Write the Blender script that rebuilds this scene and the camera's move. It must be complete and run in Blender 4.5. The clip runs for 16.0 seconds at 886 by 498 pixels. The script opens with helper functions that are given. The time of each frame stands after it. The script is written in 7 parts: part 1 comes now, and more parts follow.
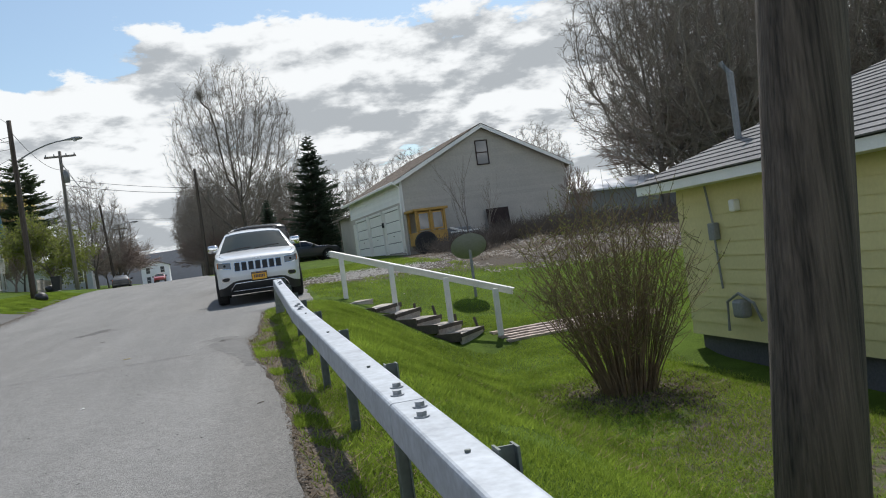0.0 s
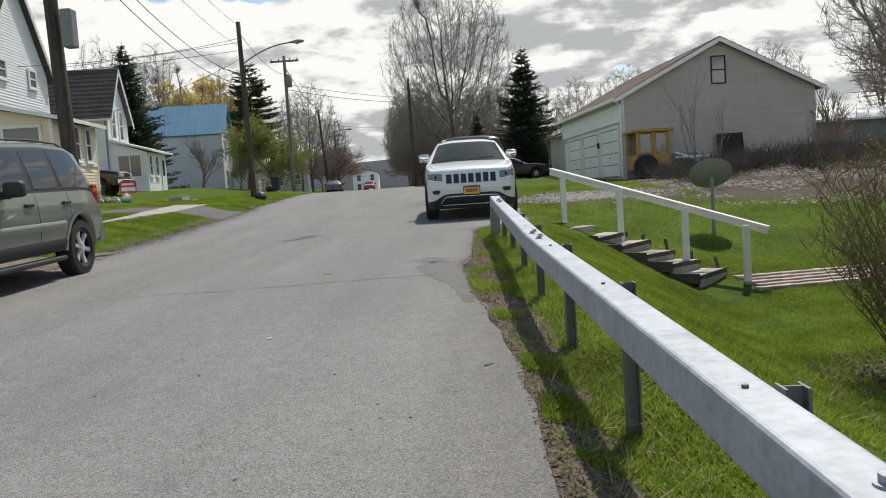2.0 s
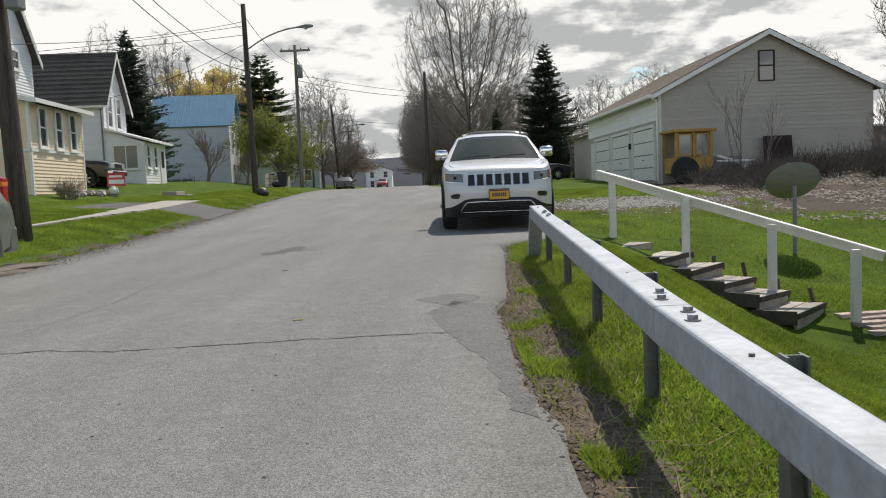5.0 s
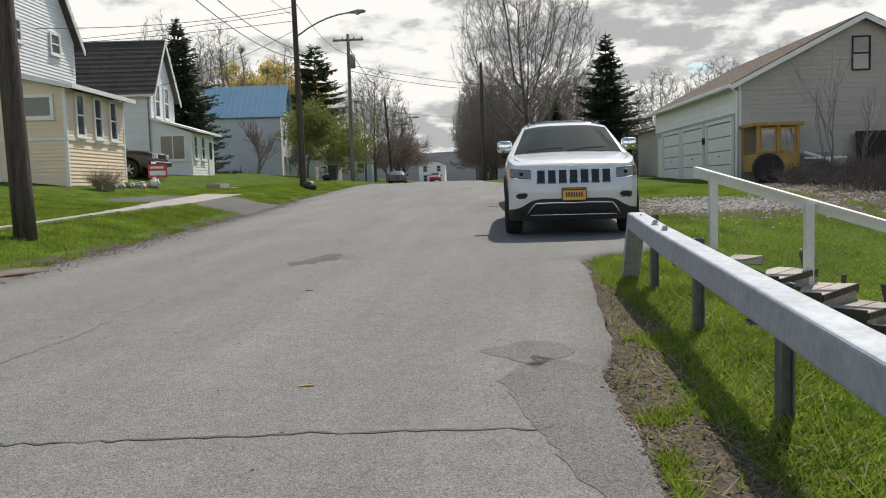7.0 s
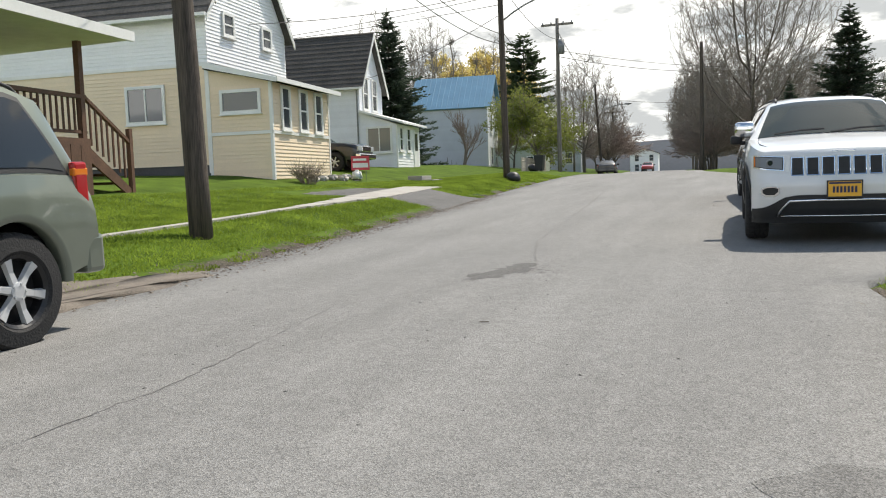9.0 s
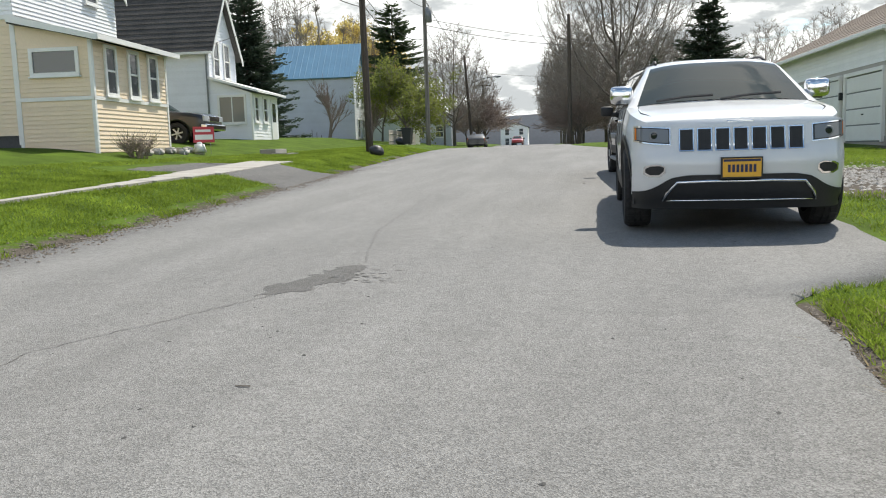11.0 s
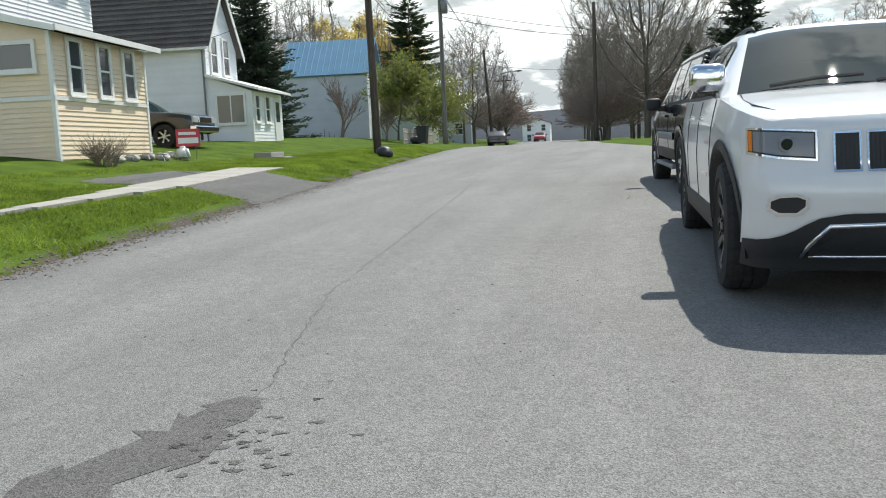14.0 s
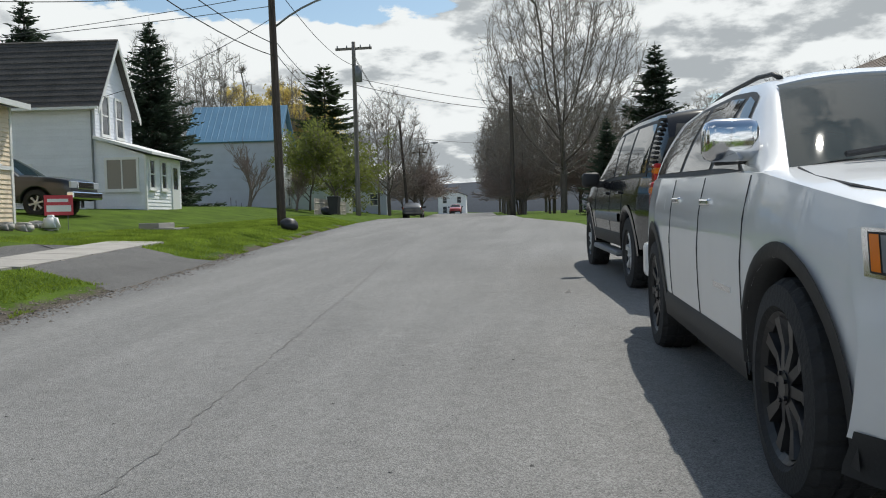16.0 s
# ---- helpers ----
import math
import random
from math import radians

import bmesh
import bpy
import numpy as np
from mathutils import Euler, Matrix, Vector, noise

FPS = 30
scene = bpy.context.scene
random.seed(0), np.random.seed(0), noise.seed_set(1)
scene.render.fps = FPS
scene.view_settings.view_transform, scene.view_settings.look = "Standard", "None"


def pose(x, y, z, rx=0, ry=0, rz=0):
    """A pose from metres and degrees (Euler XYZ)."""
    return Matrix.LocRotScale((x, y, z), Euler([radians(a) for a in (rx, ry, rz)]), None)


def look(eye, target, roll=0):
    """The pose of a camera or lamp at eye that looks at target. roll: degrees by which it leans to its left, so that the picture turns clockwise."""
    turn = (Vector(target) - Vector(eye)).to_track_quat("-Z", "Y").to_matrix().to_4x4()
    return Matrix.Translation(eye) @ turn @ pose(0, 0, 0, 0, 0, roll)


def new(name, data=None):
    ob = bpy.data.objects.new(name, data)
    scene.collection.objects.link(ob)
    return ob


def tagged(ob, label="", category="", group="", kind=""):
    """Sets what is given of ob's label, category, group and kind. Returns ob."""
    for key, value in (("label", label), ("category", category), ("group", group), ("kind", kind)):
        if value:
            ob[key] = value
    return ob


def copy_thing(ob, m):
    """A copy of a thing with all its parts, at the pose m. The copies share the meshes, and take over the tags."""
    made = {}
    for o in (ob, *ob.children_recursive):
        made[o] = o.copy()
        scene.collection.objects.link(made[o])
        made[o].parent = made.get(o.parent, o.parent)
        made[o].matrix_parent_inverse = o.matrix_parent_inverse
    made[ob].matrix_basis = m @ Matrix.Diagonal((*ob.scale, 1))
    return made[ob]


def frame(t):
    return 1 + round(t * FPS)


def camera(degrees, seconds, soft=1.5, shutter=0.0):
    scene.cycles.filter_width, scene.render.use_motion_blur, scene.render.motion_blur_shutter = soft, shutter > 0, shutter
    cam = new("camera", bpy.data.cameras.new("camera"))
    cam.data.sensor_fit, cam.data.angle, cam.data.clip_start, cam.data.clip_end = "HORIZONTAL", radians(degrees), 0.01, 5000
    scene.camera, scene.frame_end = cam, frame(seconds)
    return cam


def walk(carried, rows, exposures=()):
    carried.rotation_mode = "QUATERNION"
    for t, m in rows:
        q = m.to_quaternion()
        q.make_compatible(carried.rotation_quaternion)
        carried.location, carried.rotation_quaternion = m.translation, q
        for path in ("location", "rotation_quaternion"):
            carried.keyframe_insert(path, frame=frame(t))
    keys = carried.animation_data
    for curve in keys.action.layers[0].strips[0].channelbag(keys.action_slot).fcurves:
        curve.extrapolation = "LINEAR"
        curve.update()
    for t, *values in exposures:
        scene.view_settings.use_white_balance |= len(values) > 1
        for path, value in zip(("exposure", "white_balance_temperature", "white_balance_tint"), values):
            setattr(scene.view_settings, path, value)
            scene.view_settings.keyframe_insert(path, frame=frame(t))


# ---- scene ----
cam = camera(57.1, 16.0, 1.05)
PATH = [
    (0, (-0.026, -18.546, 0.569), (0.418, -16.596, 0.569), -7.6),
    (0.5, (-0.153, -18.153, 0.589), (0.077, -16.176, 0.394), -4.2),
    (1, (-0.152, -17.609, 0.599), (-0.059, -15.619, 0.426), -4.6),
    (1.5, (-0.225, -17.111, 0.572), (-0.281, -15.117, 0.425), -3.8),
    (2, (-0.227, -16.646, 0.578), (-0.282, -14.653, 0.432), -3.7),
    (2.5, (-0.293, -16.191, 0.605), (-0.453, -14.203, 0.461), -3.0),
    (3, (-0.33, -15.68, 0.619), (-0.456, -13.688, 0.481), -2.9),
    (5.5, (-0.454, -13.126, 0.663), (-0.538, -11.133, 0.514), -2.3),
    (6, (-0.514, -12.602, 0.67), (-0.599, -10.609, 0.523), -2.2),
    (6.5, (-0.577, -12.088, 0.694), (-0.661, -10.095, 0.55), -2.2),
    (7, (-0.644, -11.574, 0.706), (-0.856, -9.592, 0.549), -1.6),
    (7.5, (-0.742, -11.123, 0.733), (-0.973, -9.142, 0.579), -1.6),
    (8, (-0.837, -10.656, 0.735), (-1.42, -8.747, 0.614), -1.9),
    (8.5, (-0.944, -10.155, 0.745), (-1.657, -8.294, 0.582), -1.8),
    (9, (-0.95, -9.645, 0.741), (-1.654, -7.781, 0.576), -1.9),
    (9.5, (-1.01, -9.093, 0.718), (-1.665, -7.213, 0.522), -2.0),
    (10, (-0.995, -8.554, 0.725), (-1.441, -6.617, 0.508), -2.3),
    (12.3, (-1.28, -6.368, 0.821), (-1.684, -4.427, 0.557), -1.7),
    (12.5, (-1.299, -6.16, 0.838), (-1.824, -4.247, 0.582), -2.0),
    (13, (-1.394, -5.621, 0.849), (-1.967, -3.718, 0.626), -1.9),
    (13.5, (-1.399, -5.097, 0.88), (-1.869, -3.168, 0.641), -2.3),
    (14, (-1.47, -4.57, 0.874), (-1.935, -2.64, 0.629), -2.5),
    (14.5, (-1.501, -4.029, 0.881), (-1.918, -2.09, 0.627), -2.7),
    (15, (-1.586, -3.476, 0.915), (-1.987, -1.533, 0.665), -2.7),
    (15.5, (-1.667, -2.909, 0.945), (-1.837, -0.922, 0.787), -1.2),
    (16, (-1.776, -2.403, 0.974), (-2.034, -0.421, 0.893), -1.5),
]
walk(cam, [(t, look(eye, target, roll)) for t, eye, target, roll in PATH],
     [(0, -0.24, 6700, 9), (0.5, -0.29, 6850, 9), (1.5, -0.22, 7100, 10), (7, -0.22, 7250, 10), (8, 0.06, 7250, 9), (9.5, 0.25, 7200, 9), (12.5, 0.25, 6900, 6), (14.5, 0.18, 6800, 5), (15.5, 0.32, 6750, 5), (16, -0.32, 6750, 7)])

# ---- world, sun, exposure ----
SUN_DIR = Vector((0.37, 0.93, 1.5)).normalized()
world = bpy.data.worlds.new("sky")
scene.world = world
world.use_nodes = True
wn, wl = world.node_tree.nodes, world.node_tree.links
wn.clear()
w_out = wn.new("ShaderNodeOutputWorld")
w_bg = wn.new("ShaderNodeBackground")
w_sky = wn.new("ShaderNodeTexSky")
w_sky.sky_type = "NISHITA"
w_sky.sun_disc = False
w_sky.sun_elevation = math.asin(SUN_DIR.z)
w_sky.sun_rotation = math.atan2(SUN_DIR.x, SUN_DIR.y)
w_co = wn.new("ShaderNodeTexCoord")
w_sep = wn.new("ShaderNodeSeparateXYZ")
wl.new(w_co.outputs["Generated"], w_sep.inputs[0])
w_add = wn.new("ShaderNodeMath")
w_add.operation = "ADD"
w_add.inputs[1].default_value = 0.24
wl.new(w_sep.outputs["Z"], w_add.inputs[0])
w_max = wn.new("ShaderNodeMath")
w_max.operation = "MAXIMUM"
w_max.inputs[1].default_value = 0.05
wl.new(w_add.outputs[0], w_max.inputs[0])
w_comb = wn.new("ShaderNodeCombineXYZ")
for axis in "XY":
    w_div = wn.new("ShaderNodeMath")
    w_div.operation = "DIVIDE"
    wl.new(w_sep.outputs[axis], w_div.inputs[0])
    wl.new(w_max.outputs[0], w_div.inputs[1])
    wl.new(w_div.outputs[0], w_comb.inputs[axis])


w_len = wn.new("ShaderNodeVectorMath")
w_len.operation = "LENGTH"
wl.new(w_comb.outputs[0], w_len.inputs[0])
w_far = wn.new("ShaderNodeMapRange")
w_far.inputs["From Min"].default_value, w_far.inputs["From Max"].default_value = 1.75, 2.15
w_far.inputs["To Min"].default_value, w_far.inputs["To Max"].default_value = -0.1, 0.1
wl.new(w_len.outputs["Value"], w_far.inputs["Value"])


def cloud_noise(scale, detail, rough, low, high, offset, shrink, banked=False):
    """A cloud field on a flat layer overhead; banked: the cover closes towards the horizon."""
    m = wn.new("ShaderNodeMapping")
    m.inputs["Location"].default_value = offset
    m.inputs["Scale"].default_value = (shrink, shrink, 1)
    wl.new(w_comb.outputs[0], m.inputs[0])
    n = wn.new("ShaderNodeTexNoise")
    n.inputs["Scale"].default_value, n.inputs["Detail"].default_value, n.inputs["Roughness"].default_value = scale, detail, rough
    wl.new(m.outputs[0], n.inputs["Vector"])
    value = n.outputs["Fac"]
    if banked:
        add = wn.new("ShaderNodeMath")
        add.operation = "ADD"
        wl.new(value, add.inputs[0])
        wl.new(w_far.outputs[0], add.inputs[1])
        value = add.outputs[0]
    r = wn.new("ShaderNodeMapRange")
    r.interpolation_type = "SMOOTHSTEP"
    r.inputs["From Min"].default_value, r.inputs["From Max"].default_value = low, high
    wl.new(value, r.inputs["Value"])
    return r.outputs[0]


cover = cloud_noise(1.5, 12, 0.6, 0.462, 0.494, (0.4, 0.2, 3.1), 1.0, True)
# cloud tops catch the light, bases are grey: the same field compared with itself a little higher up
body = cloud_noise(1.5, 9, 0.56, 0.2, 0.8, (0.4, 0.2, 3.1), 1.0)
above = cloud_noise(1.5, 9, 0.56, 0.2, 0.8, (0.4, 0.2, 3.1), 0.95)
w_diff = wn.new("ShaderNodeMath")
w_diff.operation = "SUBTRACT"
wl.new(above, w_diff.inputs[0])
wl.new(body, w_diff.inputs[1])
w_shade = wn.new("ShaderNodeMapRange")
w_shade.interpolation_type = "SMOOTHSTEP"
w_shade.inputs["From Min"].default_value, w_shade.inputs["From Max"].default_value = -0.07, 0.13
wl.new(w_diff.outputs[0], w_shade.inputs["Value"])
shade = w_shade.outputs[0]
w_cloud = wn.new("ShaderNodeMixRGB")
w_cloud.inputs[1].default_value = (11.4, 11.9, 12.5, 1)
w_cloud.inputs[2].default_value = (5.5, 6.0, 6.6, 1)
wl.new(shade, w_cloud.inputs[0])
# clouds facing the sun are brighter than those seen against it
w_lit = wn.new("ShaderNodeMapRange")
w_lit.inputs["From Min"].default_value, w_lit.inputs["From Max"].default_value = -1.0, 0.5
w_lit.inputs["To Min"].default_value, w_lit.inputs["To Max"].default_value = 1.5, 1.0
wl.new(w_sep.outputs["Y"], w_lit.inputs["Value"])
w_face = wn.new("ShaderNodeVectorMath")
w_face.operation = "SCALE"
wl.new(w_cloud.outputs[0], w_face.inputs[0])
wl.new(w_lit.outputs[0], w_face.inputs["Scale"])
w_mix = wn.new("ShaderNodeMixRGB")
wl.new(cover, w_mix.inputs[0])
w_gain = wn.new("ShaderNodeMixRGB")
w_gain.blend_type = "MULTIPLY"
w_gain.inputs[0].default_value = 1.0
w_gain.inputs[2].default_value = (1.5, 1.62, 1.62, 1)
wl.new(w_sky.outputs[0], w_gain.inputs[1])
wl.new(w_gain.outputs[0], w_mix.inputs[1])
wl.new(w_face.outputs[0], w_mix.inputs[2])
wl.new(w_mix.outputs[0], w_bg.inputs["Color"])
w_bg.inputs["Strength"].default_value = 0.096
wl.new(w_bg.outputs[0], w_out.inputs[0])

sun = new("sun", bpy.data.lights.new("sun", "SUN"))
sun.data.energy, sun.data.angle, sun.data.color = 4.8, radians(0.55), (1.0, 0.975, 0.94)
sun.matrix_world = Matrix.Translation((20, 40, 60)) @ SUN_DIR.to_track_quat("Z", "Y").to_matrix().to_4x4()


# ---- materials ----
def mat(name, col, rough=0.7, metal=0.0, var=0.25, big=0.7, fine=25.0, bump=0.15, tint=None, stretch=(1, 1, 1), spec=0.5, rand=0.0, coat=0.0):
    """A surface with stains at one scale and grain at another."""
    m = bpy.data.materials.new(name)
    m.use_nodes = True
    n, l = m.node_tree.nodes, m.node_tree.links
    b = n["Principled BSDF"]
    b.inputs["Roughness"].default_value, b.inputs["Metallic"].default_value = rough, metal
    b.inputs["Specular IOR Level"].default_value = spec
    b.inputs["Coat Weight"].default_value = coat
    b.inputs["Coat Roughness"].default_value = 0.04
    geo = n.new("ShaderNodeNewGeometry")
    mp = n.new("ShaderNodeMapping")
    mp.inputs["Scale"].default_value = stretch
    l.new(geo.outputs["Position"], mp.inputs[0])
    n1, n2 = n.new("ShaderNodeTexNoise"), n.new("ShaderNodeTexNoise")
    n1.inputs["Scale"].default_value, n1.inputs["Detail"].default_value = big, 5
    n2.inputs["Scale"].default_value, n2.inputs["Detail"].default_value = fine, 4
    l.new(mp.outputs[0], n1.inputs["Vector"])
    l.new(mp.outputs[0], n2.inputs["Vector"])
    mul = n.new("ShaderNodeMath")
    mul.operation = "ADD"
    l.new(n1.outputs["Fac"], mul.inputs[0])
    l.new(n2.outputs["Fac"], mul.inputs[1])
    rng = n.new("ShaderNodeMapRange")
    rng.inputs["From Min"].default_value, rng.inputs["From Max"].default_value = 0.65, 1.35
    l.new(mul.outputs[0], rng.inputs["Value"])
    mix = n.new("ShaderNodeMixRGB")
    dark = [c * (1 - var) for c in col]
    light = [min(1, c * (1 + var * 0.8)) for c in (tint or col)]
    mix.inputs[1].default_value, mix.inputs[2].default_value = (*dark, 1), (*light, 1)
    l.new(rng.outputs[0], mix.inputs[0])
    out = mix.outputs[0]
    if rand:
        oi = n.new("ShaderNodeObjectInfo")
        r2 = n.new("ShaderNodeMapRange")
        r2.inputs["To Min"].default_value, r2.inputs["To Max"].default_value = 1 - rand, 1 + rand
        l.new(oi.outputs["Random"], r2.inputs["Value"])
        hsv = n.new("ShaderNodeHueSaturation")
        l.new(r2.outputs[0], hsv.inputs["Value"])
        l.new(out, hsv.inputs["Color"])
        out = hsv.outputs[0]
    l.new(out, b.inputs["Base Color"])
    if bump:
        bp = n.new("ShaderNodeBump")
        bp.inputs["Strength"].default_value, bp.inputs["Distance"].default_value = bump, 0.02
        l.new(n2.outputs["Fac"], bp.inputs["Height"])
        l.new(bp.outputs[0], b.inputs["Normal"])
    return m


def stone_mat(name, col, contrast, big):
    """Worn asphalt: pale and dark aggregate in a binder, with broad stains."""
    m = mat(name, col, 0.93, var=0.14, big=big, fine=9, bump=0)
    n, l = m.node_tree.nodes, m.node_tree.links
    b = n["Principled BSDF"]
    base = b.inputs["Base Color"].links[0].from_socket
    geo = n.new("ShaderNodeNewGeometry")
    vo = n.new("ShaderNodeTexVoronoi")
    vo.inputs["Scale"].default_value = 185
    l.new(geo.outputs["Position"], vo.inputs["Vector"])
    vo2 = n.new("ShaderNodeTexVoronoi")
    vo2.inputs["Scale"].default_value = 80
    l.new(geo.outputs["Position"], vo2.inputs["Vector"])
    both = n.new("ShaderNodeMixRGB")
    both.inputs[0].default_value = 0.2
    l.new(vo.outputs["Color"], both.inputs[1])
    l.new(vo2.outputs["Color"], both.inputs[2])
    sp = n.new("ShaderNodeSeparateColor")
    l.new(both.outputs[0], sp.inputs[0])
    r = n.new("ShaderNodeMapRange")
    r.inputs["To Min"].default_value, r.inputs["To Max"].default_value = 1 - contrast, 1 + contrast
    l.new(sp.outputs[0], r.inputs["Value"])
    # long wear streaks in the direction of travel
    mp = n.new("ShaderNodeMapping")
    mp.inputs["Scale"].default_value = (1.5, 0.13, 1)
    mp.inputs["Rotation"].default_value = (0, 0, radians(5))
    l.new(geo.outputs["Position"], mp.inputs[0])
    st = n.new("ShaderNodeTexNoise")
    st.inputs["Scale"].default_value, st.inputs["Detail"].default_value = 1.0, 5
    l.new(mp.outputs[0], st.inputs["Vector"])
    sr = n.new("ShaderNodeMapRange")
    sr.inputs["From Min"].default_value, sr.inputs["From Max"].default_value = 0.3, 0.7
    sr.inputs["To Min"].default_value, sr.inputs["To Max"].default_value = 0.89, 1.11
    l.new(st.outputs["Fac"], sr.inputs["Value"])
    mu = n.new("ShaderNodeMath")
    mu.operation = "MULTIPLY"
    l.new(r.outputs[0], mu.inputs[0])
    l.new(sr.outputs[0], mu.inputs[1])
    h = n.new("ShaderNodeHueSaturation")
    l.new(mu.outputs[0], h.inputs["Value"])
    l.new(base, h.inputs["Color"])
    l.new(h.outputs[0], b.inputs["Base Color"])
    bp = n.new("ShaderNodeBump")
    bp.inputs["Strength"].default_value, bp.inputs["Distance"].default_value = 0.6, 0.006
    l.new(vo.outputs["Distance"], bp.inputs["Height"])
    l.new(bp.outputs[0], b.inputs["Normal"])
    return m


def lawn_mat():
    """Grass with bare earth where the land's dirt value is high."""
    m = mat("lawn", (0.05, 0.09, 0.01), 0.95, var=0.5, big=1.2, fine=40, bump=0.8, tint=(0.075, 0.12, 0.014), spec=0.1)
    n, l = m.node_tree.nodes, m.node_tree.links
    b = n["Principled BSDF"]
    base = b.inputs["Base Color"].links[0].from_socket
    at = n.new("ShaderNodeAttribute")
    at.attribute_name = "dirt"
    geo = n.new("ShaderNodeNewGeometry")
    ns = n.new("ShaderNodeTexNoise")
    ns.inputs["Scale"].default_value, ns.inputs["Detail"].default_value = 7, 6
    l.new(geo.outputs["Position"], ns.inputs["Vector"])
    ad = n.new("ShaderNodeMath")
    ad.operation = "ADD"
    l.new(at.outputs["Fac"], ad.inputs[0])
    l.new(ns.outputs["Fac"], ad.inputs[1])
    r = n.new("ShaderNodeMapRange")
    r.inputs["From Min"].default_value, r.inputs["From Max"].default_value = 0.85, 1.1
    l.new(ad.outputs[0], r.inputs["Value"])
    ns2 = n.new("ShaderNodeTexNoise")
    ns2.inputs["Scale"].default_value, ns2.inputs["Detail"].default_value = 60, 4
    l.new(geo.outputs["Position"], ns2.inputs["Vector"])
    c = n.new("ShaderNodeMixRGB")
    c.inputs[1].default_value, c.inputs[2].default_value = (0.045, 0.038, 0.032, 1), (0.145, 0.125, 0.103, 1)
    l.new(ns2.outputs["Fac"], c.inputs[0])
    mx = n.new("ShaderNodeMixRGB")
    l.new(r.outputs[0], mx.inputs[0])
    l.new(base, mx.inputs[1])
    l.new(c.outputs[0], mx.inputs[2])
    l.new(mx.outputs[0], b.inputs["Base Color"])
    return m


def leafy(m, share):
    """Lets light through thin leaves and blades."""
    n, l = m.node_tree.nodes, m.node_tree.links
    b = n["Principled BSDF"]
    tr = n.new("ShaderNodeBsdfTranslucent")
    l.new(b.inputs["Base Color"].links[0].from_socket, tr.inputs["Color"])
    mx = n.new("ShaderNodeMixShader")
    mx.inputs[0].default_value = share
    l.new(b.outputs[0], mx.inputs[1])
    l.new(tr.outputs[0], mx.inputs[2])
    l.new(mx.outputs[0], n["Material Output"].inputs["Surface"])
    return m


def glass_mat(name, col, rough=0.03, ior=1.5):
    m = bpy.data.materials.new(name)
    m.use_nodes = True
    b = m.node_tree.nodes["Principled BSDF"]
    b.inputs["Base Color"].default_value, b.inputs["Roughness"].default_value = (*col, 1), rough
    b.inputs["IOR"].default_value = ior
    return m


M_ASPHALT = stone_mat("asphalt", (0.196, 0.193, 0.187), 0.52, 0.5)
M_ASPHALT_OLD = stone_mat("dark_asphalt", (0.11, 0.107, 0.103), 0.6, 2.5)
M_ASPHALT_WORN = stone_mat("worn_asphalt", (0.15, 0.147, 0.142), 0.6, 2.5)
M_CRACK = mat("crack_filler", (0.085, 0.083, 0.08), 0.9, var=0.3, bump=0.2)
M_CRACK_FAINT = mat("fine_crack", (0.125, 0.122, 0.118), 0.9, var=0.3, bump=0.2)
M_GRAVEL = mat("gravel", (0.17, 0.145, 0.12), 0.95, var=0.5, big=4, fine=70, bump=0.8)
M_GRASS = lawn_mat()
M_BLADE = leafy(mat("grass_blade", (0.14, 0.235, 0.022), 0.9, var=0.6, big=1.3, fine=60, bump=0, tint=(0.25, 0.33, 0.05), spec=0.15), 0.45)
M_DRY = mat("dry_grass", (0.25, 0.19, 0.1), 0.9, var=0.4, big=5, fine=30, bump=0)
M_SOIL = mat("soil", (0.075, 0.055, 0.04), 0.95, var=0.5, big=4, fine=50, bump=0.8)
M_CONCRETE = mat("concrete", (0.35, 0.33, 0.3), 0.9, var=0.2, big=2, fine=60, bump=0.3)
M_BARK = mat("bark", (0.15, 0.127, 0.108), 0.95, var=0.45, big=3, fine=30, bump=0.8, stretch=(1, 1, 0.3))
M_TWIG = mat("twig", (0.25, 0.22, 0.19), 0.95, var=0.35, big=1, fine=10, bump=0)
M_TWIG_RED = mat("reddish_twig", (0.26, 0.205, 0.175), 0.95, var=0.35, big=1, fine=10, bump=0)
M_SHRUB = mat("shrub_stem", (0.17, 0.12, 0.07), 0.9, var=0.4, big=3, fine=20, bump=0)
M_BRAMBLE = mat("bramble_stem", (0.1, 0.083, 0.07), 0.9, var=0.4, big=2, fine=20, bump=0)
M_BUD = leafy(mat("spring_leaf", (0.21, 0.24, 0.06), 0.8, var=0.4, big=2, fine=10, bump=0), 0.45)
M_WILLOW = leafy(mat("willow_twig", (0.66, 0.54, 0.2), 0.85, var=0.3, big=2, fine=10, bump=0), 0.45)
M_NEEDLE = leafy(mat("spruce_needle", (0.088, 0.122, 0.085), 0.85, var=0.5, big=2, fine=14, bump=0), 0.4)
M_PINE = leafy(mat("pine_needle", (0.1, 0.14, 0.07), 0.85, var=0.5, big=2, fine=14, bump=0), 0.45)
M_WHITE_SIDING = mat("white_siding", (0.86, 0.87, 0.88), 0.5, var=0.06, big=1.5, fine=20, bump=0.05, rand=0.03)
M_GREY_SIDING = mat("pale_grey_siding", (0.79, 0.81, 0.86), 0.5, var=0.07, big=1.5, fine=20, bump=0.05, rand=0.03)
M_BLUEGREY_SIDING = mat("blue_grey_siding", (0.55, 0.58, 0.65), 0.55, var=0.08, big=1.5, fine=20, bump=0.05, rand=0.03)
M_BEIGE_SIDING = mat("beige_siding", (0.83, 0.68, 0.5), 0.5, var=0.06, big=1.5, fine=20, bump=0.05, rand=0.03)
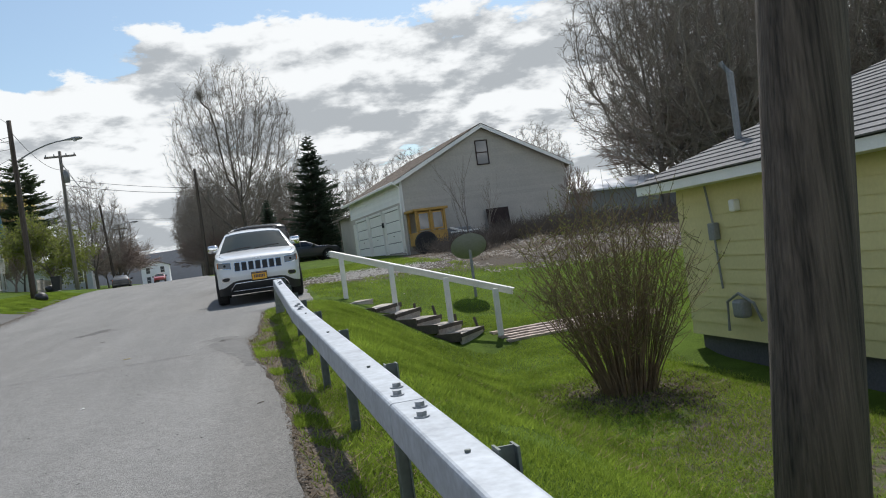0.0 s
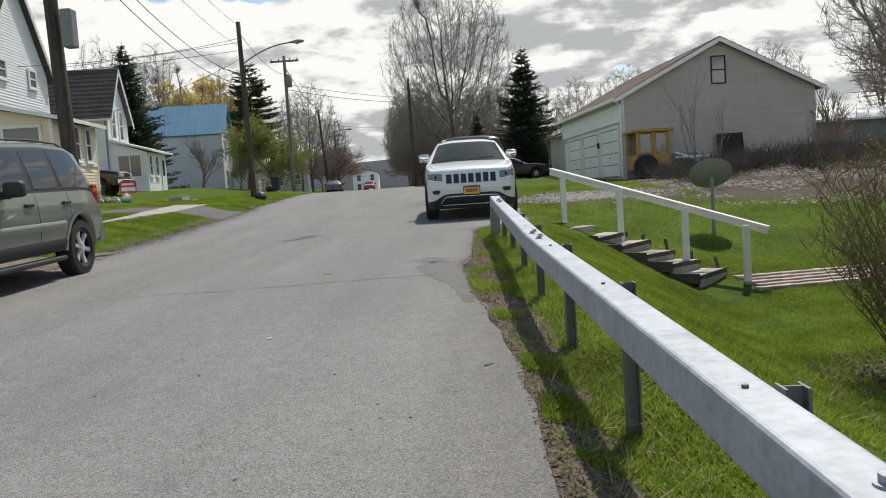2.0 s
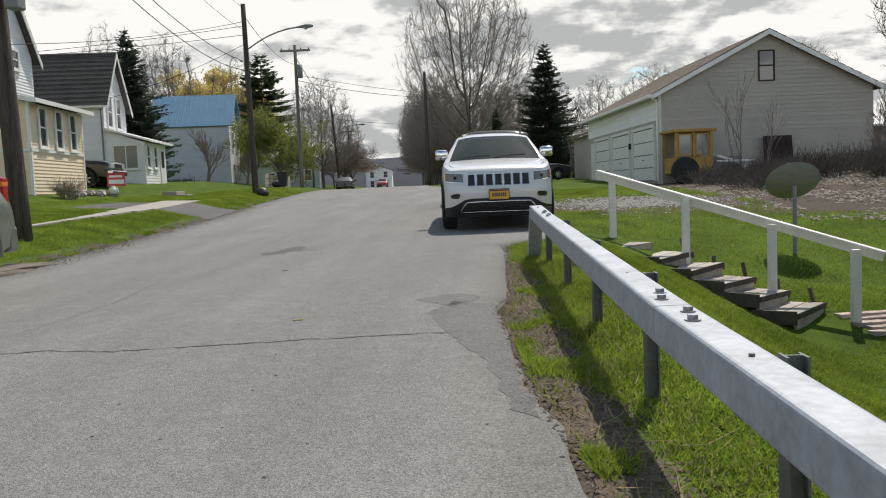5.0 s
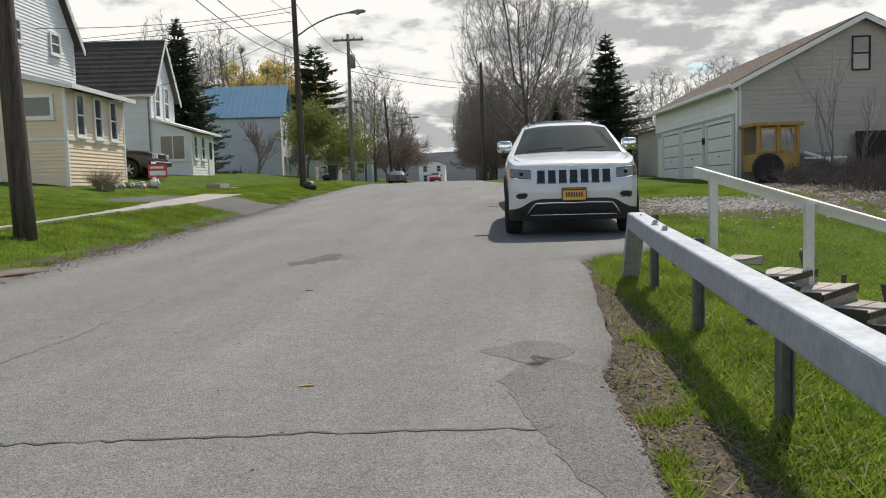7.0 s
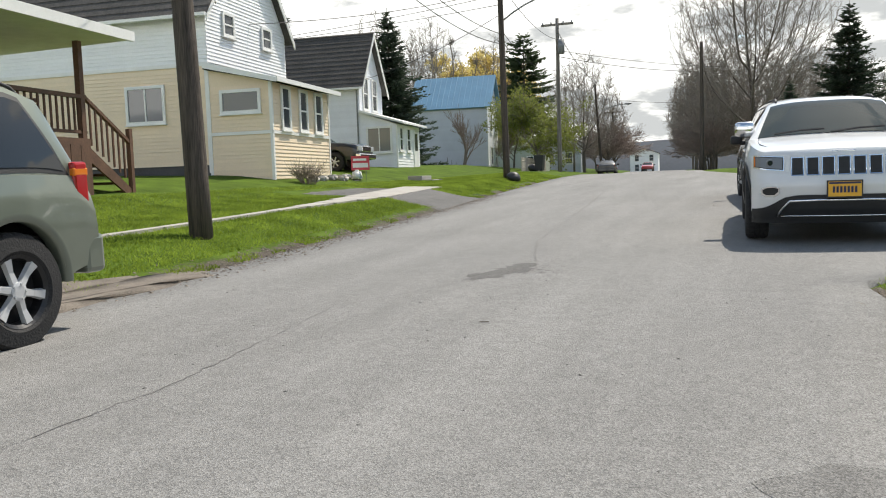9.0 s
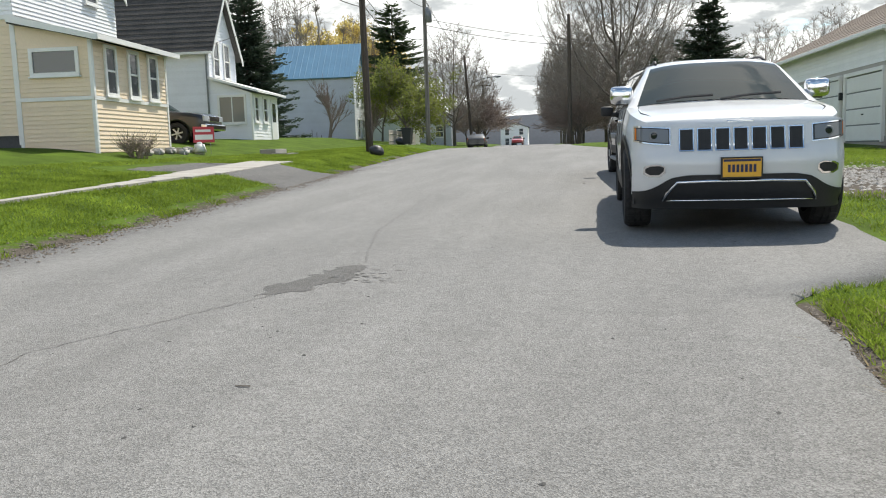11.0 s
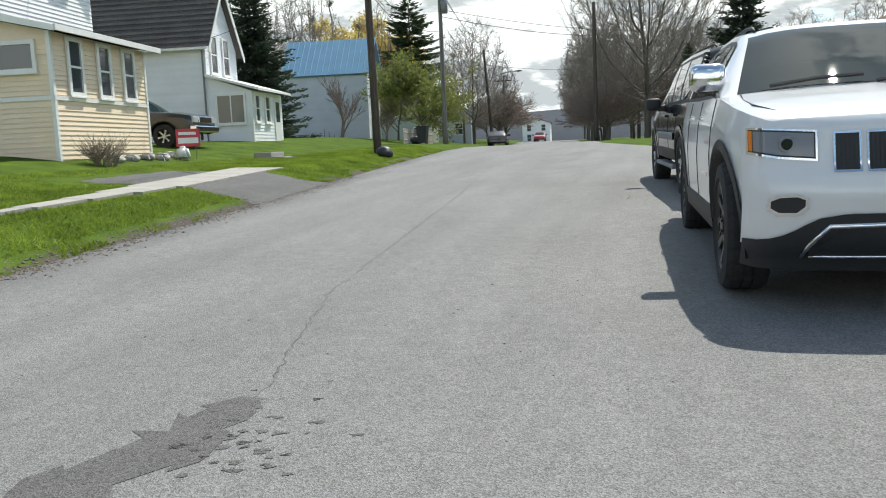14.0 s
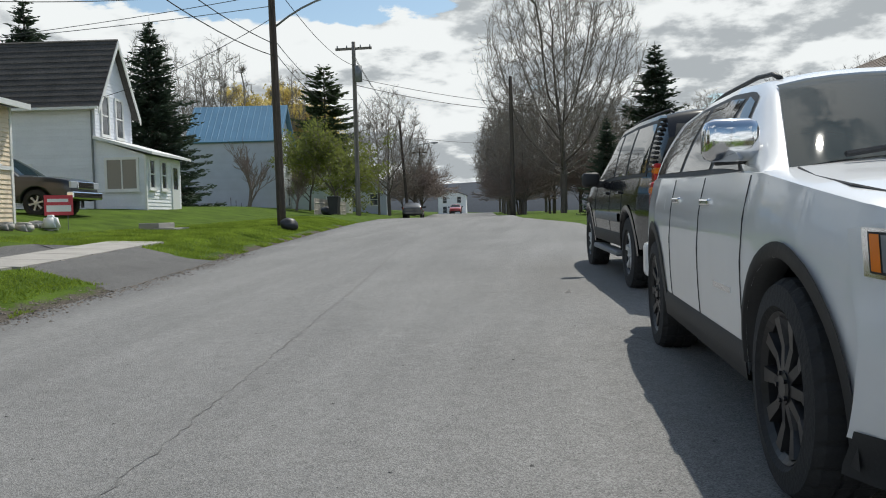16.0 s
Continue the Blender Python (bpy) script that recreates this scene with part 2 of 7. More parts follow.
# cream garage siding with the gable's shade mixed into its colour
M_SHADED_CREAM = mat("shaded_cream_siding", (0.43, 0.405, 0.365), 0.55, var=0.15, big=0.8, fine=15, bump=0.08, rand=0.04)
M_YELLOW_SIDING = mat("yellow_siding", (0.6, 0.54, 0.27), 0.55, var=0.08, big=1.2, fine=18, bump=0.06, rand=0.03)
M_GREEN_SIDING = mat("sage_siding", (0.45, 0.48, 0.42), 0.6, var=0.08, bump=0.05, rand=0.03)
M_TRIM = mat("white_paint", (0.8, 0.8, 0.78), 0.45, var=0.06, big=3, fine=30, bump=0.05)
M_WORN_WHITE = mat("weathered_white_paint", (0.72, 0.71, 0.68), 0.6, var=0.12, big=4, fine=40, bump=0.15)
M_SHINGLE = mat("dark_shingle", (0.07, 0.065, 0.06), 0.9, var=0.4, big=1.5, fine=12, bump=0.6, rand=0.12)
M_SHINGLE_BROWN = mat("brown_shingle", (0.2, 0.16, 0.13), 0.9, var=0.3, big=1.5, fine=12, bump=0.5, rand=0.1)
M_SHINGLE_GREY = mat("grey_shingle", (0.17, 0.17, 0.175), 0.9, var=0.3, big=1.5, fine=12, bump=0.5, rand=0.14)
M_BLUE_METAL = mat("blue_metal_roof", (0.14, 0.29, 0.42), 0.45, 0.1, var=0.12, big=1, fine=10, bump=0.03)
M_GALV = mat("galvanised_steel", (0.34, 0.372, 0.415), 0.55, 0.25, var=0.26, big=5, fine=28, bump=0.05)
M_POST = mat("dull_steel", (0.13, 0.15, 0.14), 0.6, 0.3, var=0.25, big=5, fine=30, bump=0.1)
M_BOLT = mat("bolt_steel", (0.32, 0.34, 0.37), 0.45, 0.7, var=0.2, bump=0.05)
M_POLE = mat("pole_wood", (0.088, 0.07, 0.057), 0.9, var=0.8, big=4, fine=32, bump=1.0, stretch=(3, 3, 0.09))
M_DECK = mat("weathered_plank", (0.42, 0.38, 0.34), 0.9, var=0.35, big=5, fine=40, bump=0.4, rand=0.15)
M_POLE_GREY = mat("silvered_pole_wood", (0.2, 0.18, 0.16), 0.9, var=0.5, big=4, fine=32, bump=0.6, stretch=(3, 3, 0.09))
M_DARK_WOOD = mat("dark_step_wood", (0.085, 0.07, 0.058), 0.9, var=0.4, big=5, fine=40, bump=0.4)
M_BROWN_WOOD = mat("brown_stained_wood", (0.13, 0.065, 0.04), 0.7, var=0.3, big=5, fine=30, bump=0.2, rand=0.1)
M_FOUNDATION = mat("foundation_block", (0.09, 0.09, 0.095), 0.9, var=0.3, bump=0.4)
M_GLASS = glass_mat("window_glass", (0.07, 0.08, 0.09), 0.03, 1.9)
M_CURTAIN_GLASS = glass_mat("curtained_glass", (0.25, 0.24, 0.22), 0.08)
M_CAR_GLASS = glass_mat("car_glass", (0.012, 0.016, 0.02), 0.01, 1.52)
M_SCREEN = glass_mat("windscreen_glass", (0.012, 0.026, 0.032), 0.01, 1.25)
M_RUBBER = mat("tyre_rubber", (0.022, 0.022, 0.023), 0.85, var=0.25, fine=60, bump=0.3)
M_PLASTIC = mat("black_plastic", (0.022, 0.023, 0.025), 0.6, var=0.15, fine=60, bump=0.1)
M_CHROME = mat("chrome", (0.75, 0.76, 0.78), 0.12, 1.0, var=0.03, bump=0)
M_ALLOY = mat("alloy_wheel", (0.6, 0.61, 0.62), 0.4, 0.35, var=0.08, bump=0)
M_BLACK_ALLOY = mat("black_alloy", (0.03, 0.03, 0.032), 0.35, 0.5, var=0.1, bump=0)
M_PAINT_WHITE = mat("white_car_paint", (0.7, 0.71, 0.72), 0.32, var=0.03, big=2, fine=6, bump=0, coat=0.8)
M_PAINT_SAGE = mat("sage_car_paint", (0.175, 0.2, 0.16), 0.35, 0.35, var=0.05, big=2, fine=6, bump=0, coat=0.8)
M_PAINT_BLACK = mat("black_car_paint", (0.009, 0.01, 0.012), 0.12, var=0.1, big=2, fine=6, bump=0, coat=0.25, spec=0.2)
M_PAINT_RED = mat("red_car_paint", (0.4, 0.02, 0.03), 0.35, var=0.05, bump=0, coat=0.8)
M_PAINT_GREY = mat("grey_car_paint", (0.022, 0.026, 0.032), 0.35, 0.3, var=0.05, bump=0, coat=0.8)
M_LAMP = glass_mat("headlamp_glass", (0.45, 0.47, 0.5), 0.06)
M_CAR_LAMP = glass_mat("car_lamp_glass", (0.2, 0.21, 0.225), 0.04)
M_AMBER = glass_mat("amber_lens", (0.75, 0.2, 0.02), 0.15)
M_RED_LENS = glass_mat("red_lens", (0.4, 0.02, 0.02), 0.12)
M_PLATE = mat("orange_plate", (0.8, 0.42, 0.04), 0.5, var=0.06, bump=0)
M_NAVY = mat("navy_print", (0.03, 0.03, 0.08), 0.6, var=0.1, bump=0)
M_MACHINE = mat("machine_yellow", (0.42, 0.25, 0.06), 0.6, var=0.25, big=3, fine=20, bump=0.1)
M_RUST = mat("rusted_metal", (0.045, 0.03, 0.028), 0.8, 0.2, var=0.4, big=4, fine=30, bump=0.3)
M_GREYMETAL = mat("grey_metal", (0.22, 0.23, 0.24), 0.6, 0.2, var=0.2, bump=0.1)
M_BIN = mat("dark_bin_plastic", (0.02, 0.022, 0.025), 0.5, var=0.2, bump=0.1)
M_CABLE = mat("cable", (0.015, 0.015, 0.016), 0.7, var=0.1, bump=0)
M_SIGN_RED = mat("red_sign", (0.6, 0.06, 0.08), 0.6, var=0.1, bump=0)
M_STONE = mat("field_stone", (0.42, 0.4, 0.37), 0.9, var=0.3, big=6, fine=30, bump=0.4, rand=0.2)
M_PALE_LEAF = mat("pale_dead_leaf", (0.31, 0.275, 0.235), 0.9, var=0.5, big=6, fine=30, bump=0.2)
M_LEAFLITTER = mat("leaf_litter", (0.12, 0.09, 0.062), 0.9, var=0.5, big=6, fine=30, bump=0.2)
M_HILL = mat("far_hill", (0.04, 0.05, 0.066), 0.95, var=0.2, big=0.02, fine=0.3, bump=0)
M_BRICK = mat("paver", (0.42, 0.34, 0.3), 0.9, var=0.25, big=5, fine=40, bump=0.3, rand=0.2)


# ---- building helpers ----
def part(name, bm, material, parent=None, label="", smooth=False, m=None):
    """Links a bmesh, or (verts, faces), as one mesh object under a thing."""
    me = bpy.data.meshes.new(name)
    if isinstance(bm, tuple):
        me.from_pydata(bm[0], [], bm[1])
    else:
        bmesh.ops.recalc_face_normals(bm, faces=bm.faces)
        bm.to_mesh(me)
        bm.free()
    me.materials.append(material)
    if smooth:
        me.shade_smooth()
    ob = new(name, me)
    ob.parent = parent
    if m is not None:
        ob.matrix_basis = m
    if label:
        tagged(ob, label)
    return ob


def thing(name, label, category, m=None, group="", kind=""):
    ob = new(name)
    ob.empty_display_size = 0.2
    if m is not None:
        ob.matrix_basis = m
    return tagged(ob, label, category, group, kind)


def box(bm, x0, y0, z0, x1, y1, z1, m=None):
    vs = [bm.verts.new((x, y, z)) for z in (z0, z1) for y in (y0, y1) for x in (x0, x1)]
    for f in ((0, 2, 3, 1), (4, 5, 7, 6), (0, 1, 5, 4), (2, 6, 7, 3), (0, 4, 6, 2), (1, 3, 7, 5)):
        bm.faces.new([vs[i] for i in f])
    if m is not None:
        bmesh.ops.transform(bm, matrix=m, verts=vs)
    return vs


def boxes(*bs, bevel=0.0):
    bm = bmesh.new()
    for b in bs:
        box(bm, *b)
    if bevel:
        bmesh.ops.bevel(bm, geom=bm.edges[:], offset=bevel, segments=2, affect="EDGES", profile=0.5)
    return bm


def prism(points, axis, a, b, bm=None):
    """A polygon in the plane across an axis, drawn out from a to b. points: pairs of the two other coordinates, in xyz order."""
    bm = bm or bmesh.new()
    rings = []
    for v in (a, b):
        ring = []
        for p, q in points:
            ring.append(bm.verts.new({"x": (v, p, q), "y": (p, v, q), "z": (p, q, v)}[axis]))
        rings.append(ring)
    n = len(points)
    bm.faces.new(rings[0])
    bm.faces.new(rings[1][::-1])
    for i in range(n):
        bm.faces.new([rings[0][i], rings[0][(i + 1) % n], rings[1][(i + 1) % n], rings[1][i]])
    return bm


def tube(bm, pts, radii, sides=8, caps=True):
    """A round bar along points, with a radius at each."""
    pts = [Vector(p) for p in pts]
    if not hasattr(radii, "__len__"):
        radii = [radii] * len(pts)
    rings = []
    for i, p in enumerate(pts):
        d = (pts[min(i + 1, len(pts) - 1)] - pts[max(i - 1, 0)]).normalized()
        u = d.cross(Vector((0, 0, 1)) if abs(d.z) < 0.9 else Vector((1, 0, 0))).normalized()
        w = d.cross(u)
        rings.append([bm.verts.new(p + radii[i] * (math.cos(2 * math.pi * k / sides) * u + math.sin(2 * math.pi * k / sides) * w)) for k in range(sides)])
    for r0, r1 in zip(rings, rings[1:]):
        for k in range(sides):
            bm.faces.new([r0[k], r0[(k + 1) % sides], r1[(k + 1) % sides], r1[k]])
    if caps:
        bm.faces.new(rings[0][::-1])
        bm.faces.new(rings[-1])
    return bm


def ramp(v, *pairs):
    return float(np.interp(v, pairs[0::2], pairs[1::2]))


def sm(a, b, v):
    t = min(1.0, max(0.0, (v - a) / (b - a)))
    return t * t * (3 - 2 * t)


# ---- the lie of the land ----
def road_z(y):
    return ramp(y, -60, -1.5, -20, -0.61, 0, -0.055, 15, 0.37, 25, 0.63, 33, 0.82, 42, 0.95, 55, 0.95, 75, 0.86, 95, 1.0, 120, 1.35, 170, 1.5, 400, 2.0)


def edge_r(y):
    return ramp(y, -60, 0.45, -15, 0.07, -12.9, 0.04, -12, 0.03, -11, -0.03, -10.3, -0.1, -9.5, -0.19, -8.3, -0.24, -7.6, -0.3, -6.9, -0.15, -5.2, -0.1, -3.5, -0.06, -2.5, -0.05, -2.25, 0.45, -1.5, 1.0, 8, 1.2, 14, 0.6, 25.7, -0.85, 34.3, -3.0, 60, -5, 120, -10, 400, -34)


def edge_l(y):
    return ramp(y, -60, -6.6, -3, -6.5, 0.1, -6.75, 8, -7.5, 12.6, -8.05, 24, -9.3, 40, -10.9, 60, -13, 120, -19, 400, -47)


def ground(x, y):
    z = road_z(y)
    if x < -3:
        d = edge_l(y) - x
        if d > 0:
            z += ramp(d, 0, 0, 0.4, 0.03, 1.5, 0.27, 2.6, 0.31, 4, 0.36, 5, 0.47, 6.2, 0.68, 8, 0.92, 14, 1.1, 60, 3)
        z += 0.0076 * max(x, -7)
    else:
        z += 0.0076 * min(x, 10)
        w = 1 - sm(-6.5, 3.5, y - 0.35 * max(0, min(x, 8) - 1.8))
        z -= 1.45 * sm(0, 3.3, x - 0.55) * w
        z -= ramp(y, -60, 0.25, -16, 0.19, -13.2, 0.15, -11.4, 0.12, -10, 0.07, -8.3, 0.02, -6, 0) * sm(0.0, 0.45, x - edge_r(y)) * (1 - sm(0.6, 2.4, x))
        z += 0.06 * max(0, x - 22)
        z -= 0.42 * sm(5.6, 7.4, x) * (1 - sm(-5.5, -3.0, y))
        z += 0.4 * math.exp(-(((x - 11.5) / 4) ** 2) - ((y - 9.5) / 4) ** 2)
    return z


def axis_steps(*spans):
    out = []
    for a, b, n in spans:
        out += list(np.linspace(a, b, n, endpoint=False))
    return out + [spans[-1][1]]


def sheet(name, xs, ys, zf, material, label, category, kind="structure"):
    verts = [(x, y, zf(x, y)) for y in ys for x in xs]
    nx = len(xs)
    faces = [(j * nx + i, j * nx + i + 1, (j + 1) * nx + i + 1, (j + 1) * nx + i) for j in range(len(ys) - 1) for i in range(nx - 1)]
    return tagged(part(name, (verts, faces), material, smooth=True), label, category, kind=kind)


GX = axis_steps((-700, -120, 8), (-120, -30, 18), (-30, -12, 24), (-12, -5, 26), (-5, -0.6, 6), (-0.6, 1.4, 28), (1.4, 8, 33), (8, 30, 28), (30, 120, 16), (120, 700, 8))
GY = axis_steps((-200, -60, 6), (-60, -24, 12), (-24, 10, 90), (10, 70, 80), (70, 200, 30), (200, 900, 14))


def soil_z(x, y):
    z = ground(x, y)
    out = max(edge_l(y) - x, x - edge_r(y))
    return z + ramp(out, -0.35, -0.14, 0.02, -0.04, 0.3, 0.0) + 0.02 * noise.noise((x * 0.9, y * 0.9, 0.3)) * ramp(out, 0, 0, 0.5, 1)


land = sheet("ground", GX, GY, soil_z, M_GRASS, "green spring lawn with bare patches", "grass ground")


def dirt_at(x, y):
    """How bare the earth is: the road's crumbling edges, the drive, the bank below the garage, worn spots in the lawn."""
    d = 0.25 * noise.noise((x * 0.5, y * 0.5, 8.0))
    if y < -2.5 and x > -3:
        d += ramp(x - edge_r(y), -1, 0.8, 0.1, 0.75, 0.22, 0.6, 0.42, 0.3, 0.62, 0.1, 0.8, 0.0)
    d += ramp(edge_l(y) - x, -1, 0.8, 0.15, 0.7, 0.6, 0.0) if x < -3 and y < 30 else 0
    d += 0.8 * (1 - sm(0.75, 1.25, math.hypot((x - 3.0) / 2.4, (y - 5.6) / 3.0)))
    if 4.5 < x < 19 and 2 < y < 18.5:
        d += 0.9 * sm(0, 1.2, x - 5.6 + 0.2 * (17 - y) * 0.5) * sm(2.5, 4.5, y + 0.1 * x)
    d += 0.6 * (1 - sm(0.5, 1.4, math.hypot(x - 4.65, y + 8.2)))
    d += 0.5 * (1 - sm(0.8, 2.6, math.hypot((x - 4.6) * 0.8, y + 11.8))) + 0.45 * (1 - sm(0.6, 2.0, math.hypot(x - 5.6, (y + 9.6) * 0.8)))
    return max(0.0, min(1.0, d))


dirt = land.data.attributes.new("dirt", "FLOAT", "POINT")
dirt.data.foreach_set("value", [dirt_at(v.co.x, v.co.y) for v in land.data.vertices])


def road_sheet():
    ys = axis_steps((-60, -20, 20), (-20, 20, 120), (20, 130, 70), (130, 400, 30))
    verts, faces = [], []
    nx = 15
    for y in ys:
        wob = 0.07 * noise.noise((0.0, y * 1.7, 1.0)) + 0.04 * noise.noise((0, y * 5, 2.0))
        wob2 = 0.09 * noise.noise((9.0, y * 1.5, 1.0)) + 0.05 * noise.noise((9, y * 5, 2.0))
        a, b = edge_l(y) + wob, edge_r(y) + wob2
        for i in range(nx):
            x = a + (b - a) * (0, 0.004, *[k / 12 for k in range(1, 12)], 0.996, 1)[i]
            verts.append((x, y, road_z(y) + 0.0076 * max(-7, min(x, 10)) - (0.16 if i in (0, nx - 1) else 0)))
    for j in range(len(ys) - 1):
        for i in range(nx - 1):
            faces.append((j * nx + i, j * nx + i + 1, (j + 1) * nx + i + 1, (j + 1) * nx + i))
    tagged(part("road", (verts, faces), M_ASPHALT, smooth=True), "worn pale grey asphalt street with cracks and patches", "road", kind="structure")


road_sheet()


# ---- guide rail ----
def rail_at(y):
    return Vector((ramp(y, -26, 0.75, -15.6, 0.438, -10.67, 0.293, -5.74, 0.262, -4.6, 0.25), y, ramp(y, -26, -0.385, -15.6, -0.035, -10.67, 0.13, -8, 0.2, -5.74, 0.3, -4.6, 0.36)))


def guide_rail():
    g = thing("guide_rail", "galvanised steel box beam guide rail on dark steel posts", "guard rail")
    along = (rail_at(-8) - rail_at(-20)).normalized()
    side = Vector((along.y, -along.x, 0)).normalized()
    up = side.cross(along)
    joints = [-25.46, -20.53, -15.6, -10.67, -5.74, -4.6]
    for a, b in zip(joints, joints[1:]):
        bm = bmesh.new()
        pa, pb = rail_at(a + 0.004), rail_at(b - 0.004)
        w, h, r = 0.071, 0.071, 0.016
        prof = []
        for sx, sz, a0 in ((1, 1, 0), (-1, 1, 90), (-1, -1, 180), (1, -1, 270)):
            for k in range(4):
                t = radians(a0 + 30 * k)
                prof.append((sx * (w - r) + r * math.cos(t), sz * (h - r) + r * math.sin(t)))
        rings = [[bm.verts.new(p + side * u + up * v) for u, v in prof] for p in (pa, pb)]
        n = len(prof)
        for k in range(n):
            bm.faces.new([rings[0][k], rings[0][(k + 1) % n], rings[1][(k + 1) % n], rings[1][k]])
        bm.faces.new(rings[0][::-1])
        bm.faces.new(rings[1])
        part("beam", bm, M_GALV, g, smooth=False)
    end = rail_at(-4.6)
    bm = bmesh.new()
    low = end + along * 0.35
    ring = []
    for p, dz in ((end, 0.0), (low, -0.5)):
        ring.append([bm.verts.new(p + side * u + Vector((0, 0, v + dz))) for u, v in ((0.071, 0.071), (-0.071, 0.071), (-0.071, -0.071), (0.071, -0.071))])
    for k in range(4):
        bm.faces.new([ring[0][k], ring[0][(k + 1) % 4], ring[1][(k + 1) % 4], ring[1][k]])
    bm.faces.new(ring[0][::-1])
    bm.faces.new(ring[1])
    part("end_piece", bm, M_GALV, g, "sloping end piece of the beam")
    bolt = None
    for j in joints[1:-1]:
        for dy in (-0.28, -0.13, 0.13, 0.28):
            p = rail_at(j + dy) + up * 0.071 + side * (0.016 if dy in (-0.13, 0.28) else -0.012)
            if bolt is None:
                bm = bmesh.new()
                tube(bm, ((0, 0, -0.012), (0, 0, 0.005)), 0.027, 14)
                tube(bm, ((0, 0, 0.005), (0, 0, 0.02)), 0.018, 6)
                bolt = part("bolt", bm, M_BOLT, g)
            else:
                o = bolt.copy()
                scene.collection.objects.link(o)
                o.parent = g
                bolt_next = o
            (bolt if bolt.matrix_basis.translation.length == 0 else bolt_next).matrix_basis = Matrix.Translation(p)
    y = -24.62
    stud = None
    while y < -4.8:
        p = rail_at(y)
        z0 = ground(p.x + 0.1, y) - 0.25
        bm = bmesh.new()
        for a in ((0.069, -0.034, 0.077, 0.034), (0.122, -0.034, 0.13, 0.034), (0.077, -0.004, 0.122, 0.004)):
            box(bm, p.x + a[0], y + a[1], z0, p.x + a[2], y + a[3], p.z + 0.078)
        box(bm, p.x - 0.05, y - 0.04, p.z - 0.085, p.x + 0.09, y + 0.04, p.z - 0.074)
        part("post", bm, M_POST, g)
        q = Matrix.Translation(p + up * 0.071 + along * 0.03)
        if stud is None:
            stud = part("stud", tube(bmesh.new(), ((0, 0, -0.01), (0, 0, 0.008)), 0.009, 8), M_POST, g, "short dark stud through the beam", m=q)
        else:
            o = stud.copy()
            scene.collection.objects.link(o)
            o.parent = g
            o.matrix_basis = q
        y += 1.643
    bm = bmesh.new()
    p = rail_at(-14.87)
    box(bm, p.x + 0.08, p.y - 0.042, p.z - 0.2, p.x + 0.142, p.y - 0.036, p.z - 0.1)
    part("reflector", bm, M_TRIM, g, "pale reflector plate on a post")


guide_rail()


# ---- houses ----
def board_set(wall, o, along, out, length, z0, z1, step, material, gable=None):
    """Siding boards, each an object, on a wall from the point o. gable: how far along the peak lies, the eave's height and the peak's."""
    o, along, out = Vector(o), Vector(along), Vector(out)
    shared = None
    n = int((z1 - z0) / step)
    for i in range(n):
        z = z0 + i * step
        s0, s1 = 0.0, length
        if gable:
            pk, ze, zp = gable
            f = (z + step - ze) / (zp - ze)
            if f > 0:
                s0, s1 = pk * f, length - (length - pk) * f
        if s1 - s0 < 0.15:
            continue
        if shared is None or (gable and s0 > 0):
            me = bpy.data.meshes.new("siding_board")
            a, b = along * s0, along * s1
            prof = ((out * 0.024, 0.0), (out * 0.004, step), (out * 0.001, step), (out * 0.001, 0.0))
            vs = [p + q + Vector((0, 0, h)) for p in (a, b) for q, h in prof]
            me.from_pydata(vs, [], [(0, 1, 5, 4), (3, 0, 4, 7), (0, 3, 2, 1), (4, 5, 6, 7)])
            me.materials.append(material)
            if s0 == 0:
                shared = me
        else:
            me = shared
        ob = new("siding_board", me)
        ob.parent = wall
        ob.matrix_basis = Matrix.Translation(o + Vector((0, 0, z)))


def window(parent, o, along, out, w, h, panes=2, glass=None, name="window", sill=True, frame_m=None):
    """A sash window on a wall, its lower corner at o."""
    o, along, out = Vector(o), Vector(along), Vector(out)
    m = Matrix((along, -out, Vector((0, 0, 1)))).transposed().to_4x4()
    m.translation = o
    fm = frame_m or M_TRIM
    t = 0.04 if frame_m else 0.095
    bm = boxes((-t, -0.05, -t, 0, 0.0, h + t), (w, -0.05, -t, w + t, 0, h + t), (0, -0.05, h, w, 0, h + t), (0, -0.05, -t, w, 0, 0))
    win = part(name, bm, fm, parent, m=m)
    part("pane", boxes((0, -0.012, 0, w, -0.006, h)), glass or M_GLASS, win)
    if panes == 2:
        part("meeting_rail", boxes((0, -0.036, h * 0.5 - 0.025, w, -0.012, h * 0.5 + 0.025)), fm, win)
    elif panes == 3:
        part("mullion", boxes((w * 0.5 - 0.025, -0.036, 0, w * 0.5 + 0.025, -0.012, h)), M_TRIM, win)
    if sill:
        part("sill", boxes((-t - 0.03, -0.085, -t - 0.04, w + t + 0.03, -0.0, -t)), M_TRIM, win)
    return win


